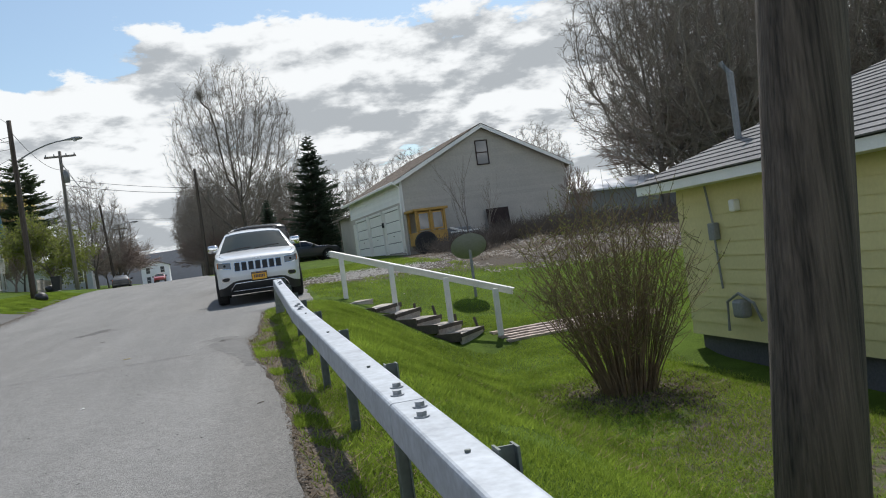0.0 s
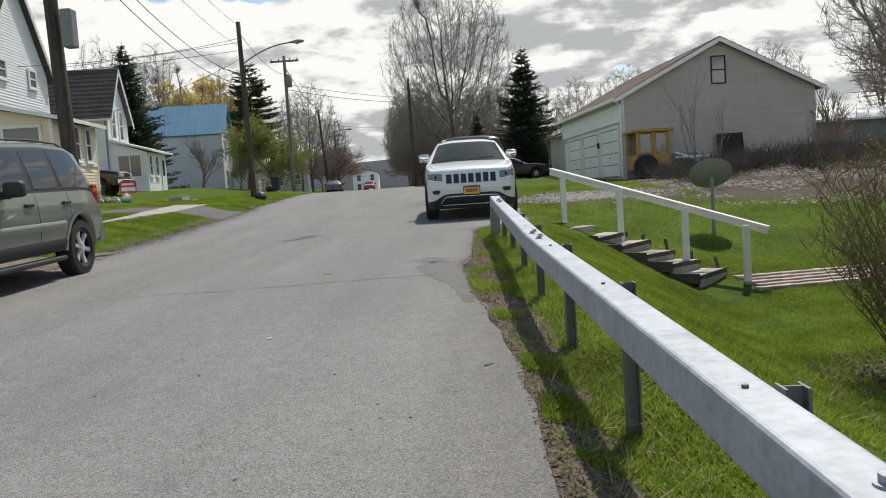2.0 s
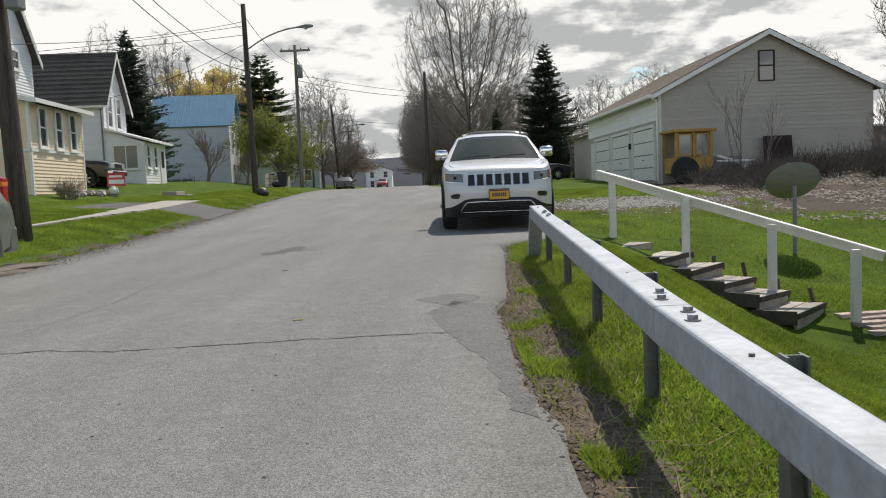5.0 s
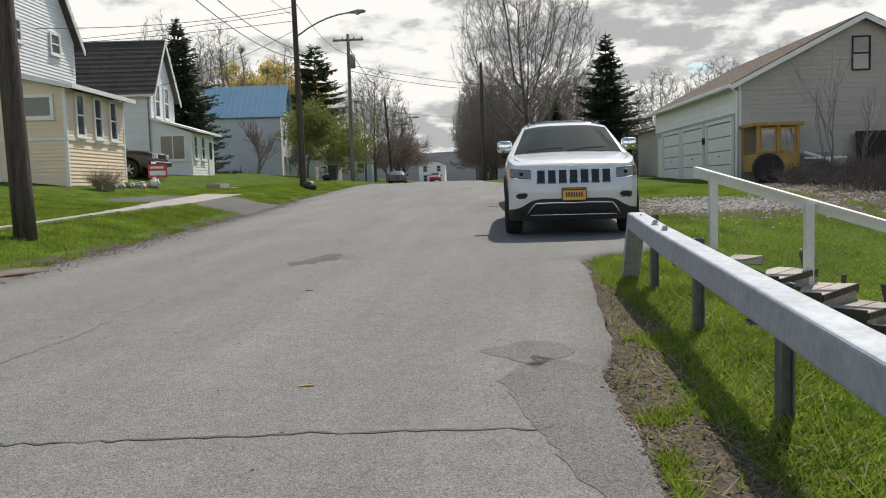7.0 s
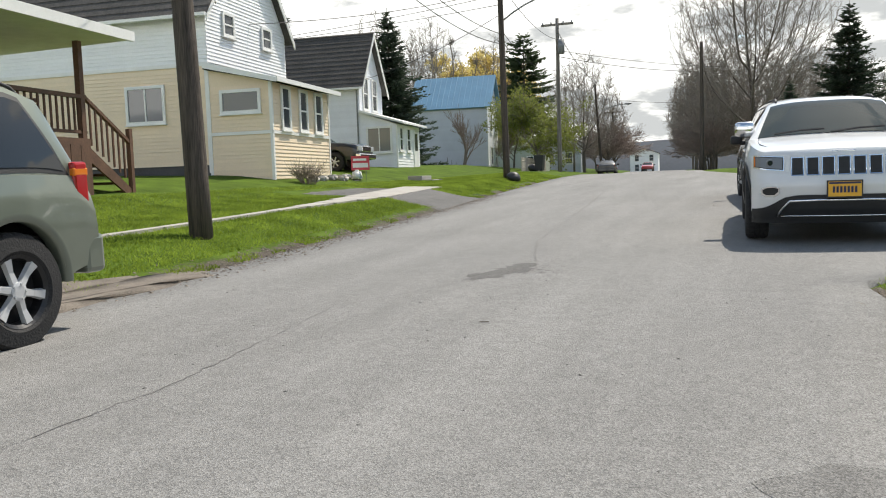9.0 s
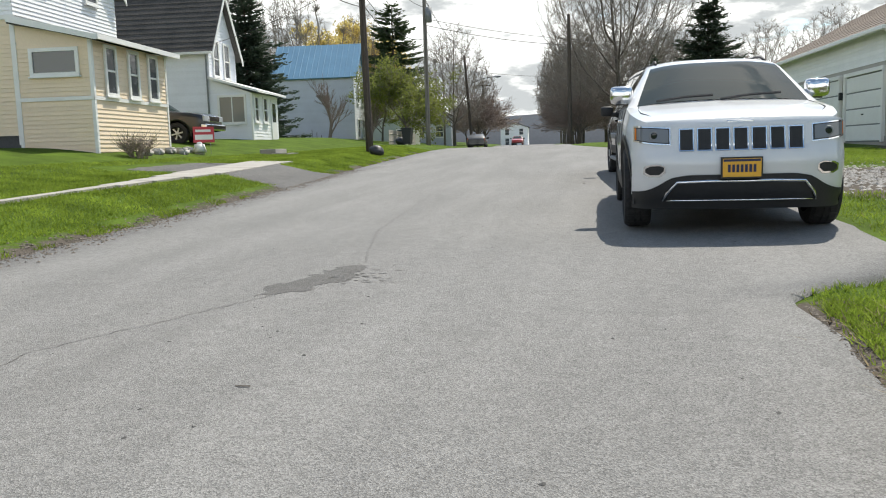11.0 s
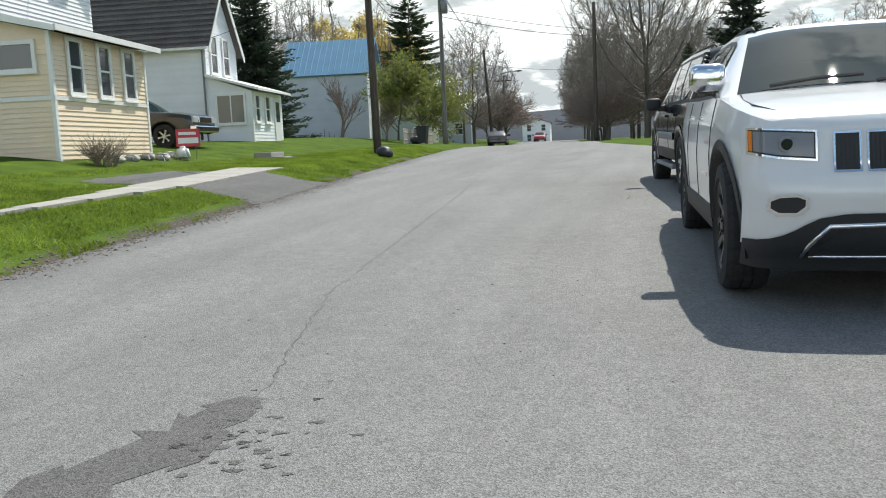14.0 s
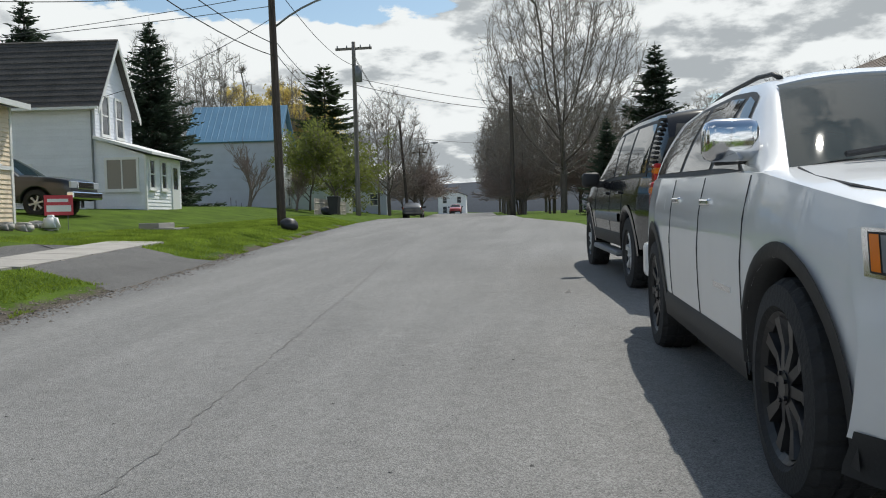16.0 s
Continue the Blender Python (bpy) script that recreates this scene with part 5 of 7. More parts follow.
def white_suv():
    c = dict(length=4.6, width=1.92, front_axle=0.76, rear_axle=3.68, tyre=0.385, tyre_w=0.26, arch=0.455, sill=0.33,
             front_low=0.42, rear_low=0.5, paint=M_PAINT_WHITE, category="car", crown=0.05,
             belt=(0, 0.88, 0.06, 0.965, 0.2, 1.01, 0.6, 1.075, 1.1, 1.14, 1.5, 1.155, 2.5, 1.16, 4.0, 1.19, 4.5, 1.15, 4.6, 1.0),
             roof=(1.0, 1.14, 1.4, 1.37, 1.8, 1.59, 2.05, 1.67, 2.5, 1.71, 3.3, 1.715, 4.1, 1.66, 4.3, 1.6, 4.45, 1.56),
             roof_top=1.7, roof_half=0.64, plan=(0, 0.6, 0.06, 0.76, 0.13, 0.86, 0.26, 0.925, 0.6, 0.985, 1.1, 1.0, 3.6, 1.0, 4.2, 0.96, 4.6, 0.88),
             screen=(1.1, 1.88), windows=((1.46, 2.08, 1.98, 2.08), (2.17, 2.92, 2.17, 2.92), (3.02, 4.05, 3.02, 3.8)),
             rear_glass=(1.2, 1.55), mirror=(1.45, 1.29), mirror_out=0.06, mirror_m=M_CHROME, handles=(2.0, 2.82), handle_m=M_CHROME, seams=(1.25, 2.13, 2.98),
             rails=(2.05, 4.0), rail_m=M_PLASTIC, rim=M_BLACK_ALLOY, spokes=10, rim_r=0.265, flare=M_PLASTIC, tail=0.98)
    v, half = vehicle("suv", "white SUV with chrome mirrors and black wheels parked at the kerb", pose(-0.03, -0.2, -0.05, 0.9, 0, 1.0), c)
    # face: pieces that follow the rounded nose
    def nose_y(x, z):
        ax = abs(x) / 0.96
        return ramp(ax, 0, -0.02, 0.35, -0.012, 0.6, 0.012, 0.76, 0.06, 0.86, 0.125, 0.925, 0.255, 0.985, 0.6) + ramp(z, 0.24, 0.12, 0.36, 0.03, 0.45, -0.005, 0.62, -0.045, 0.7, -0.03, 0.77, 0.0, 0.965, 0.035, 1.02, 0.09) - 0.03

    def fpatch(nm, x0, x1, lo, hi, off, material, parent=v, label="", nx=14, nz=6):
        """A piece of the face between two curves lo(x) and hi(x)."""
        bm2 = bmesh.new()
        vs = []
        for x in np.linspace(x0, x1, nx):
            a2, b2 = (q(x) if callable(q) else q for q in (lo, hi))
            vs.append([bm2.verts.new((x, nose_y(x, z) - off, z)) for z in np.linspace(a2, b2, nz)])
        for c0, c1 in zip(vs, vs[1:]):
            for i in range(nz - 1):
                bm2.faces.new([c0[i], c0[i + 1], c1[i + 1], c1[i]])
        return part(nm, bm2, material, parent, label, smooth=True)

    def clad_top(x):
        return ramp(abs(x), 0, 0.525, 0.44, 0.525, 0.58, 0.5, 0.7, 0.42, 0.8, 0.385, 0.95, 0.37)

    fpatch("front_fascia", -0.893, 0.893, lambda x: clad_top(x) - 0.03, lambda x: ramp(abs(x), 0, 1.005, 0.7, 0.995, 0.85, 0.97, 0.93, 0.94), 0.0, M_PAINT_WHITE, nx=40, nz=22)
    fpatch("lower_cladding", -0.89, 0.89, 0.22, clad_top, 0.012, M_PLASTIC, label="black lower bumper cladding", nx=34)
    fpatch("skid_mouth", -0.56, 0.56, 0.3, lambda x: ramp(abs(x), 0, 0.47, 0.42, 0.47, 0.56, 0.36), 0.02, M_BIN, nx=20)
    for i in range(7):
        x = (i - 3) * 0.148
        s = fpatch("grille_slot", x - 0.062, x + 0.062, 0.73, 0.925, 0.008, M_CHROME, label="black grille slot with chrome surround", nx=4)
        fpatch("slot_mesh", x - 0.052, x + 0.052, 0.742, 0.915, 0.012, M_PLASTIC, s, nx=4)
        for k in range(5):
            fpatch("slot_bar", x - 0.043 + k * 0.019, x - 0.037 + k * 0.019, 0.745, 0.912, 0.018, M_BIN, s, nx=2)
    part("badge", boxes((-0.11, -0.005, 0.955, 0.11, 0.02, 0.985), bevel=0.008), M_CHROME, v, "chrome badge above the grille")
    for side in (-1, 1):
        def lamp_lo(x):
            return ramp(abs(x), 0.57, 0.795, 0.75, 0.81, 0.9, 0.84)

        def lamp_hi(x):
            return ramp(abs(x), 0.57, 0.925, 0.75, 0.94, 0.9, 0.95)

        lamp = fpatch("headlight", side * 0.575, side * 0.878, lambda x: lamp_lo(x) - 0.012, lambda x: lamp_hi(x) + 0.01, 0.006, M_CHROME, label="clear headlight in a thin bright rim", nx=18)
        fpatch("lamp_bezel", side * 0.585, side * 0.87, lamp_lo, lamp_hi, 0.01, M_PLASTIC, lamp, nx=18)
        fpatch("lamp_lens", side * 0.592, side * 0.852, lambda x: lamp_lo(x) + 0.008, lambda x: lamp_hi(x) - 0.008, 0.014, M_CAR_LAMP, lamp, nx=16)
        fpatch("amber_marker", side * 0.855, side * 0.869, lambda x: lamp_lo(x) + 0.006, lambda x: lamp_hi(x) - 0.006, 0.015, M_AMBER, lamp, nx=5)
        for xx, rr in ((0.71, 0.044),):
            bm = bmesh.new()
            yy = nose_y(xx, 0.87)
            tube(bm, ((side * xx, yy - 0.012, 0.87), (side * xx, yy - 0.02, 0.87)), (rr, rr * 0.9), 18)
            part("projector_ring", bm, M_GREYMETAL, lamp)
            bm = bmesh.new()
            tube(bm, ((side * xx, yy - 0.018, 0.87), (side * xx, yy - 0.026, 0.87)), (rr * 0.7, rr * 0.5), 18)
            part("projector", bm, M_CAR_GLASS, lamp)
        f = fpatch("fog_lamp", side * 0.62, side * 0.8, lambda x: ramp(abs(x), 0.62, 0.55, 0.66, 0.515, 0.76, 0.515, 0.8, 0.54), lambda x: ramp(abs(x), 0.62, 0.6, 0.66, 0.62, 0.76, 0.615, 0.8, 0.595), 0.01, M_CHROME, label="fog lamp in a chrome ring")
        fpatch("fog_lens", side * 0.635, side * 0.785, lambda x: ramp(abs(x), 0.635, 0.562, 0.67, 0.53, 0.75, 0.53, 0.785, 0.552), lambda x: ramp(abs(x), 0.635, 0.592, 0.67, 0.607, 0.75, 0.603, 0.785, 0.585), 0.016, M_PLASTIC, f)
        part("model_badge", boxes((side * 0.956 - 0.004, 1.42, 0.64, side * 0.956 + 0.006, 1.75, 0.665)), M_CHROME, v)
    bm = bmesh.new()
    mouth = ((-0.63, 0.3), (-0.6, 0.37), (-0.52, 0.463), (-0.25, 0.47), (0, 0.468), (0.25, 0.47), (0.52, 0.463), (0.6, 0.37), (0.63, 0.3))
    tube(bm, [(x, nose_y(x, z) - 0.02, z) for x, z in mouth], 0.016, 6)
    tube(bm, [(x, nose_y(x, 0.3) - 0.02, 0.3) for x in np.linspace(-0.6, 0.6, 11)], 0.009, 6)
    part("chrome_mouth_trim", bm, M_CHROME, v, smooth=True)
    p = part("licence_plate", boxes((-0.155, -0.125, 0.505, 0.155, -0.11, 0.66)), M_PLATE, v, "orange licence plate in a dark frame")
    part("plate_frame", boxes((-0.168, -0.122, 0.492, 0.168, -0.09, 0.505), (-0.168, -0.122, 0.66, 0.168, -0.09, 0.673), (-0.168, -0.122, 0.505, -0.155, -0.09, 0.66), (0.155, -0.122, 0.505, 0.168, -0.09, 0.66)), M_PLASTIC, p)
    text_bars(p, -0.12, 0.545, 0.24, 0.065, 7, -0.125)
    part("plate_band", boxes((-0.15, -0.127, 0.635, 0.15, -0.125, 0.655)), M_NAVY, p)
    for x0, x1 in ((-0.62, -0.08), (-0.02, 0.55)):
        bm = bmesh.new()
        tube(bm, ((x0, 1.05, 1.2), ((x0 + x1) / 2, 1.1, 1.235), (x1, 1.12, 1.245)), 0.012, 5)
        part("wiper", bm, M_PLASTIC, v)
    for side in (-1, 1):
        bm = bmesh.new()
        tube(bm, [(side * 0.72, 0.28, 1.04), (side * 0.8, 0.5, 1.08), (side * 0.81, 0.8, 1.115), (side * 0.79, 1.05, 1.155)], 0.005, 4)
        part("bonnet_seam", bm, M_PLASTIC, v)


def sage_suv():
    c = dict(length=4.55, width=1.9, front_axle=0.9, rear_axle=3.77, tyre=0.375, tyre_w=0.25, arch=0.44, sill=0.4,
             front_low=0.45, rear_low=0.48, paint=M_PAINT_SAGE, category="car",
             belt=(0, 0.8, 0.1, 0.95, 0.6, 1.05, 1.3, 1.1, 1.6, 1.1, 3.0, 1.1, 4.1, 1.1, 4.45, 1.08, 4.55, 0.95),
             roof=(1.25, 1.1, 1.7, 1.4, 2.1, 1.66, 2.4, 1.76, 3.3, 1.78, 4.0, 1.75, 4.27, 1.66, 4.4, 1.35, 4.49, 1.12),
             roof_top=1.78, roof_half=0.66, plan=(0, 0.84, 0.25, 0.93, 0.8, 0.99, 1.2, 1.0, 3.9, 1.0, 4.55, 0.94),
             screen=(1.4, 2.15), windows=((1.75, 2.6, 2.25, 2.6), (2.72, 3.35, 2.72, 3.3), (3.45, 4.34, 3.4, 4.05)),
             rear_glass=(1.12, 1.13), mirror=(1.95, 1.16), handles=(2.45, 3.4), handle_m=M_PLASTIC, seams=(1.5, 2.66, 3.5), moulding=(1.45, 3.3, 0.7),
             rails=(2.3, 4.3), rim=M_ALLOY, spokes=6, rim_r=0.235, tail=0.98, board=M_PLASTIC, flare=M_PAINT_SAGE, bumper=M_PAINT_SAGE)
    v, half = vehicle("suv", "sage green SUV with alloy wheels parked on the gravel verge", pose(-6.33, -9.42, -0.375, 1.4, 0, 0.6) @ Matrix.Diagonal((1, 1, 1.05, 1)), {**c})
    return v


def black_suv():
    c = dict(length=5.05, width=1.98, front_axle=0.95, rear_axle=3.9, tyre=0.39, tyre_w=0.26, arch=0.46, sill=0.45,
             front_low=0.5, rear_low=0.52, paint=M_PAINT_BLACK, category="car",
             belt=(0, 0.85, 0.1, 1.0, 0.6, 1.08, 1.4, 1.14, 3.0, 1.16, 4.4, 1.17, 4.95, 1.16, 5.05, 1.0),
             roof=(1.3, 1.15, 1.8, 1.5, 2.2, 1.74, 2.5, 1.84, 3.4, 1.87, 4.4, 1.86, 4.75, 1.83, 4.9, 1.7, 5.0, 1.6),
             roof_top=1.87, roof_half=0.72, plan=(0, 0.86, 0.25, 0.94, 0.8, 0.99, 1.2, 1.0, 4.4, 1.0, 5.05, 0.95),
             screen=(1.45, 2.25), windows=((1.9, 2.7, 2.4, 2.7), (2.8, 3.5, 2.8, 3.5), (3.6, 4.55, 3.6, 4.5)),
             rear_glass=(1.2, 1.66), mirror=(2.05, 1.2), handles=(2.5, 3.4), seams=(1.6, 2.75, 3.55), moulding=(1.7, 3.4, 0.75), moulding_m=M_GREYMETAL,
             rails=(2.4, 4.6), rim=M_ALLOY, spokes=6, rim_r=0.23, tail=1.1, board=M_GREYMETAL, flare=M_PAINT_BLACK, bumper=M_PAINT_BLACK)
    v, half = vehicle("suv", "black full-size SUV parked behind the white one", pose(-0.29, 10.8, 0.21, -1.5, 0, 185.2) @ Matrix.Diagonal((1, 1, 1.04, 1)), c)
    for side in (-1, 1):
        for k in range(12):
            z = 1.22 + k * 0.045
            y = 4.72 - k * 0.008
            x = 0.9 - (z - 1.2) * 0.27
            part("pillar_vent", boxes((side * x - 0.03, y, z, side * x + 0.03, y + 0.14, z + 0.02)), M_BIN, v)


def far_car(x, y, rz, paint, label, scale=1.0, roof_top=1.45):
    c = dict(length=4.6, width=1.8, front_axle=0.85, rear_axle=3.6, tyre=0.33, tyre_w=0.22, arch=0.38, sill=0.3,
             front_low=0.4, rear_low=0.45, paint=paint,
             belt=(0, 0.7, 0.1, 0.8, 0.8, 0.92, 1.4, 0.95, 3.8, 1.0, 4.5, 0.98, 4.6, 0.85),
             roof=(1.3, 0.96, 1.9, 1.3, 2.2, 1.42, 2.9, roof_top, 3.6, 1.4, 4.2, 1.15, 4.4, 1.02),
             roof_top=roof_top, roof_half=0.6, plan=(0, 0.84, 0.25, 0.93, 0.8, 0.99, 1.2, 1.0, 4.0, 1.0, 4.6, 0.9),
             screen=(1.4, 2.1), windows=((1.8, 2.55, 2.2, 2.55), (2.65, 3.7, 2.65, 3.4)), rear_glass=(1.02, 1.03), mirror=(1.8, 1.02), handles=(2.5,), seams=(2.6,),
             rails=(2.4, 3.4), rim=M_ALLOY, spokes=6, rim_r=0.21, tail=0.78)
    vehicle("car", label, pose(x, y, ground(x, y), 0, 0, rz) @ Matrix.Scale(scale, 4), c)


def dark_pickup():
    c = dict(length=5.6, width=2.0, front_axle=1.0, rear_axle=4.4, tyre=0.4, tyre_w=0.27, arch=0.47, sill=0.5,
             front_low=0.5, rear_low=0.6, paint=M_PAINT_GREY, category="pickup truck",
             belt=(0, 0.85, 0.1, 1.05, 0.6, 1.13, 1.4, 1.18, 3.6, 1.2, 5.5, 1.22, 5.6, 1.1),
             roof=(1.4, 1.18, 1.9, 1.55, 2.3, 1.8, 2.6, 1.88, 3.3, 1.9, 3.8, 1.86, 4.0, 1.5, 4.05, 1.25),
             roof_top=1.9, roof_half=0.7, plan=(0, 0.86, 0.25, 0.94, 0.8, 0.99, 1.2, 1.0, 4.4, 1.0, 5.6, 0.98),
             screen=(1.5, 2.3), windows=((2.0, 2.8, 2.4, 2.8), (2.9, 3.7, 2.9, 3.6)), rear_glass=(1.2, 1.21), mirror=(2.1, 1.25), handles=(2.6, 3.6), seams=(2.85,),
             rails=(2.5, 3.6), rim=M_ALLOY, spokes=6, rim_r=0.24, tail=1.0)
    v, half = vehicle("pickup_truck", "dark pickup truck nosing out between two houses", pose(-15.6, 20.6, ground(-15.6, 20.6) + 0.05, 0, 0, 96), c)
    part("grille", boxes((-0.5, -0.05, 0.8, 0.5, 0.02, 1.02), bevel=0.02), M_CHROME, v)
    part("bumper", boxes((-0.95, -0.12, 0.5, 0.95, 0.1, 0.72), bevel=0.04), M_CHROME, v)
    for side in (-1, 1):
        part("headlight", boxes((side * 0.72 - 0.18, -0.03, 0.82, side * 0.72 + 0.18, 0.05, 1.02), bevel=0.02), M_LAMP, v)


white_suv()
black_suv()
sage_suv()
dark_pickup()
far_car(-15.5, 118, 4, M_PAINT_RED, "red car parked far down the street")
far_car(5.2, 36, 100, M_PAINT_GREY, "dark car parked beside the bare trees")
far_car(-13.0, 66, 186, M_PAINT_GREY, "dark car in front of the far house", 0.9)


# ---- trees and shrubs ----
class Wood:
    """Collects tapered three- or five-sided bars."""

    def __init__(self):
        self.v, self.f = [], []

    def bar(self, pts, radii, sides=3):
        base = len(self.v)
        n = len(pts)
        for i, p in enumerate(pts):
            d = (pts[min(i + 1, n - 1)] - pts[max(i - 1, 0)]).normalized()
            u = d.cross(Vector((0.31, 0.2, 0.93))).normalized()
            w = d.cross(u)
            for k in range(sides):
                a = 2 * math.pi * k / sides
                self.v.append(p + radii[i] * (math.cos(a) * u + math.sin(a) * w))
        for i in range(n - 1):
            for k in range(sides):
                a, b = base + i * sides + k, base + i * sides + (k + 1) % sides
                self.f.append((a, b, b + sides, a + sides))

    def leaf(self, p, size, rng):
        base = len(self.v)
        a = Vector((rng.uniform(-1, 1), rng.uniform(-1, 1), rng.uniform(-1, 1))) * size
        b = Vector((rng.uniform(-1, 1), rng.uniform(-1, 1), rng.uniform(-1, 1))) * size
        self.v += [p, p + a, p + a * 0.6 + b]
        self.f.append((base, base + 1, base + 2))


def bare_tree(name, label, seed, height, trunk_h, r0, levels, kids, spread, up, twig_m=None, bark_m=None, buds=0, bud_m=None, category="tree", droop=0.0, ratio=0.68, twig=0.012, leaf=0.06):
    rng = random.Random(seed)
    trunk, crown, leaves = Wood(), Wood(), Wood()

    def grow(p, d, length, r, level):
        n = 4 if level < 2 else 3
        pts, rad = [p], [r]
        q, e = p.copy(), d.copy()
        for i in range(n):
            e = (e + Vector((rng.gauss(0, 0.09), rng.gauss(0, 0.09), rng.gauss(0, 0.06) + up * 0.09 - droop * level * 0.05))).normalized()
            q = q + e * length / n
            pts.append(q.copy())
            rad.append(r * (1 - 0.55 * (i + 1) / n))
        (trunk if level < 2 else crown).bar(pts, rad, 7 if level == 0 else 5 if level < 2 else 3)
        if level >= levels:
            for _ in range(buds):
                leaves.leaf(pts[rng.randrange(1, n + 1)] + Vector((rng.gauss(0, leaf), rng.gauss(0, leaf), rng.gauss(0, leaf))), leaf, rng)
            return
        m = kids[min(level, len(kids) - 1)]
        for k in range(m):
            t = rng.uniform(0.3, 1.0) if k else 1.0
            i = min(n - 1, int(t * n))
            b = pts[i].lerp(pts[i + 1], t * n - i) if t < 1 else pts[-1]
            a = rng.uniform(0, 2 * math.pi)
            sp = spread * (0.35 if k == 0 else rng.uniform(0.6, 1.25))
            side = Vector((math.cos(a), math.sin(a), 0))
            side = (side - d * side.dot(d)).normalized()
            nd = (e * math.cos(sp) + side * math.sin(sp)).normalized()
            grow(b, nd, length * ratio * rng.uniform(0.75, 1.15), max(twig, r * (0.5 if k else 0.66) * (1 - 0.3 * t)), level + 1)

    grow(Vector((0, 0, -0.2)), Vector((0, 0, 1)), trunk_h + 0.2, r0, 0)
    t = thing(name, label, category)
    top = max(v.z for v in crown.v)
    k = height / top
    for w in (trunk, crown, leaves):
        w.v = [v * k for v in w.v]
    part("trunk", (trunk.v, trunk.f), bark_m or M_BARK, t, smooth=True)
    part("crown", (crown.v, crown.f), twig_m or M_TWIG, t)
    if leaves.f:
        part("leaves", (leaves.v, leaves.f), bud_m or M_BUD, t)
    return t


def grown_tree(name, label, seed, height, trunk_h, radius, attractors, tip, lift, twigs, bark_m=None, twig_m=None, waist=0.42):
    """A bare tree grown towards points spread through an egg-shaped crown; girth adds up from the twigs to the trunk."""
    rng = random.Random(seed)
    nr = np.random.RandomState(seed)
    step = height * 0.02
    pts = []
    zc, low = trunk_h + (height - trunk_h) * waist, trunk_h * 0.8
    while len(pts) < attractors:
        p = nr.uniform(-1, 1, 3)
        z = zc + p[2] * ((height - zc) if p[2] > 0 else (zc - low))
        q = math.hypot(p[0], p[1])
        if q * q + p[2] * p[2] < 1 and q > 0.25 * nr.rand():
            pts.append((p[0] * radius, p[1] * radius, z))
    att = np.array(pts)
    nodes, parent, depth = [np.array((0.0, 0.0, -0.2))], [-1], [0]
    while nodes[-1][2] < trunk_h:
        nodes.append(nodes[-1] + np.array((nr.normal(0, 0.03), nr.normal(0, 0.03), 1.0)) * step)
        parent.append(len(nodes) - 2)
    near = np.full(len(att), 0)
    dist = np.full(len(att), 1e9)
    fresh = range(len(nodes))
    for _ in range(110):
        for k in fresh:
            d = np.linalg.norm(att - nodes[k], axis=1)
            hit = d < dist
            dist[hit], near[hit] = d[hit], k
        alive = dist > step * 1.6
        att, near, dist = att[alive], near[alive], dist[alive]
        if len(att) == 0:
            break
        pull = {}
        for a, k in zip(att, near):
            v = a - nodes[k]
            pull[k] = pull.get(k, 0.0) + v / np.linalg.norm(v)
        start = len(nodes)
        for k, v in pull.items():
            old = nodes[k] - nodes[parent[k]] if parent[k] >= 0 else np.array((0, 0, 1.0))
            v = v / (np.linalg.norm(v) + 1e-6) + 0.9 * old / np.linalg.norm(old) + np.array((0, 0, lift)) + nr.normal(0, 0.1, 3)
            q = nodes[k] + v / np.linalg.norm(v) * step
            if dist.min() < 1e8 and len(nodes) < 9000:
                nodes.append(q)
                parent.append(k)
        fresh = range(start, len(nodes))
        if len(nodes) == start:
            break
    n = len(nodes)
    area = np.zeros(n)
    kids = np.zeros(n, int)
    for k in range(n - 1, 0, -1):
        if kids[k] == 0:
            area[k] = tip ** 2.25
        area[parent[k]] += area[k]
        kids[parent[k]] += 1
    rad = [float(v) for v in area ** (1 / 2.25)]
    trunk, crown = Wood(), Wood()
    V = [Vector(p) for p in nodes]
    for k in range(1, n):
        a, b, r0, r1 = V[parent[k]], V[k], min(rad[parent[k]], rad[k] * 1.35), rad[k]
        if r1 > 0.055:
            trunk.bar([a, b + (b - a) * 0.06], [r0, r1], 8 if r1 > 0.12 else 6)
        else:
            crown.bar([a, b + (b - a) * 0.04], [r0, r1], 4 if r1 > 0.025 else 3)
        if r1 < tip * 3.2:
            d = (b - a).normalized()
            for _ in range(twigs):
                side = Vector((rng.gauss(0, 1), rng.gauss(0, 1), rng.gauss(0.25, 0.6)))
                e = (d * 0.9 + side * 0.6).normalized()
                ln = height * rng.uniform(0.025, 0.06)
                p0 = a.lerp(b, rng.random())
                p1 = p0 + e * ln * 0.5
                p2 = p1 + (e + Vector((0, 0, 0.35))).normalized() * ln * 0.5
                crown.bar([p0, p1, p2], [tip * 0.75, tip * 0.6, tip * 0.3])
                for _ in range(2):
                    f = (e + Vector((rng.gauss(0, 0.6), rng.gauss(0, 0.6), rng.gauss(0.2, 0.5)))).normalized()
                    q = p0.lerp(p1, rng.random()) if rng.random() < 0.4 else p1
                    crown.bar([q, q + f * ln * rng.uniform(0.3, 0.7)], [tip * 0.55, tip * 0.3])
    t = thing(name, label, "tree")
    part("trunk", (trunk.v, trunk.f), bark_m or M_BARK, t, smooth=True)
    part("crown", (crown.v, crown.f), twig_m or M_TWIG, t)
    return t


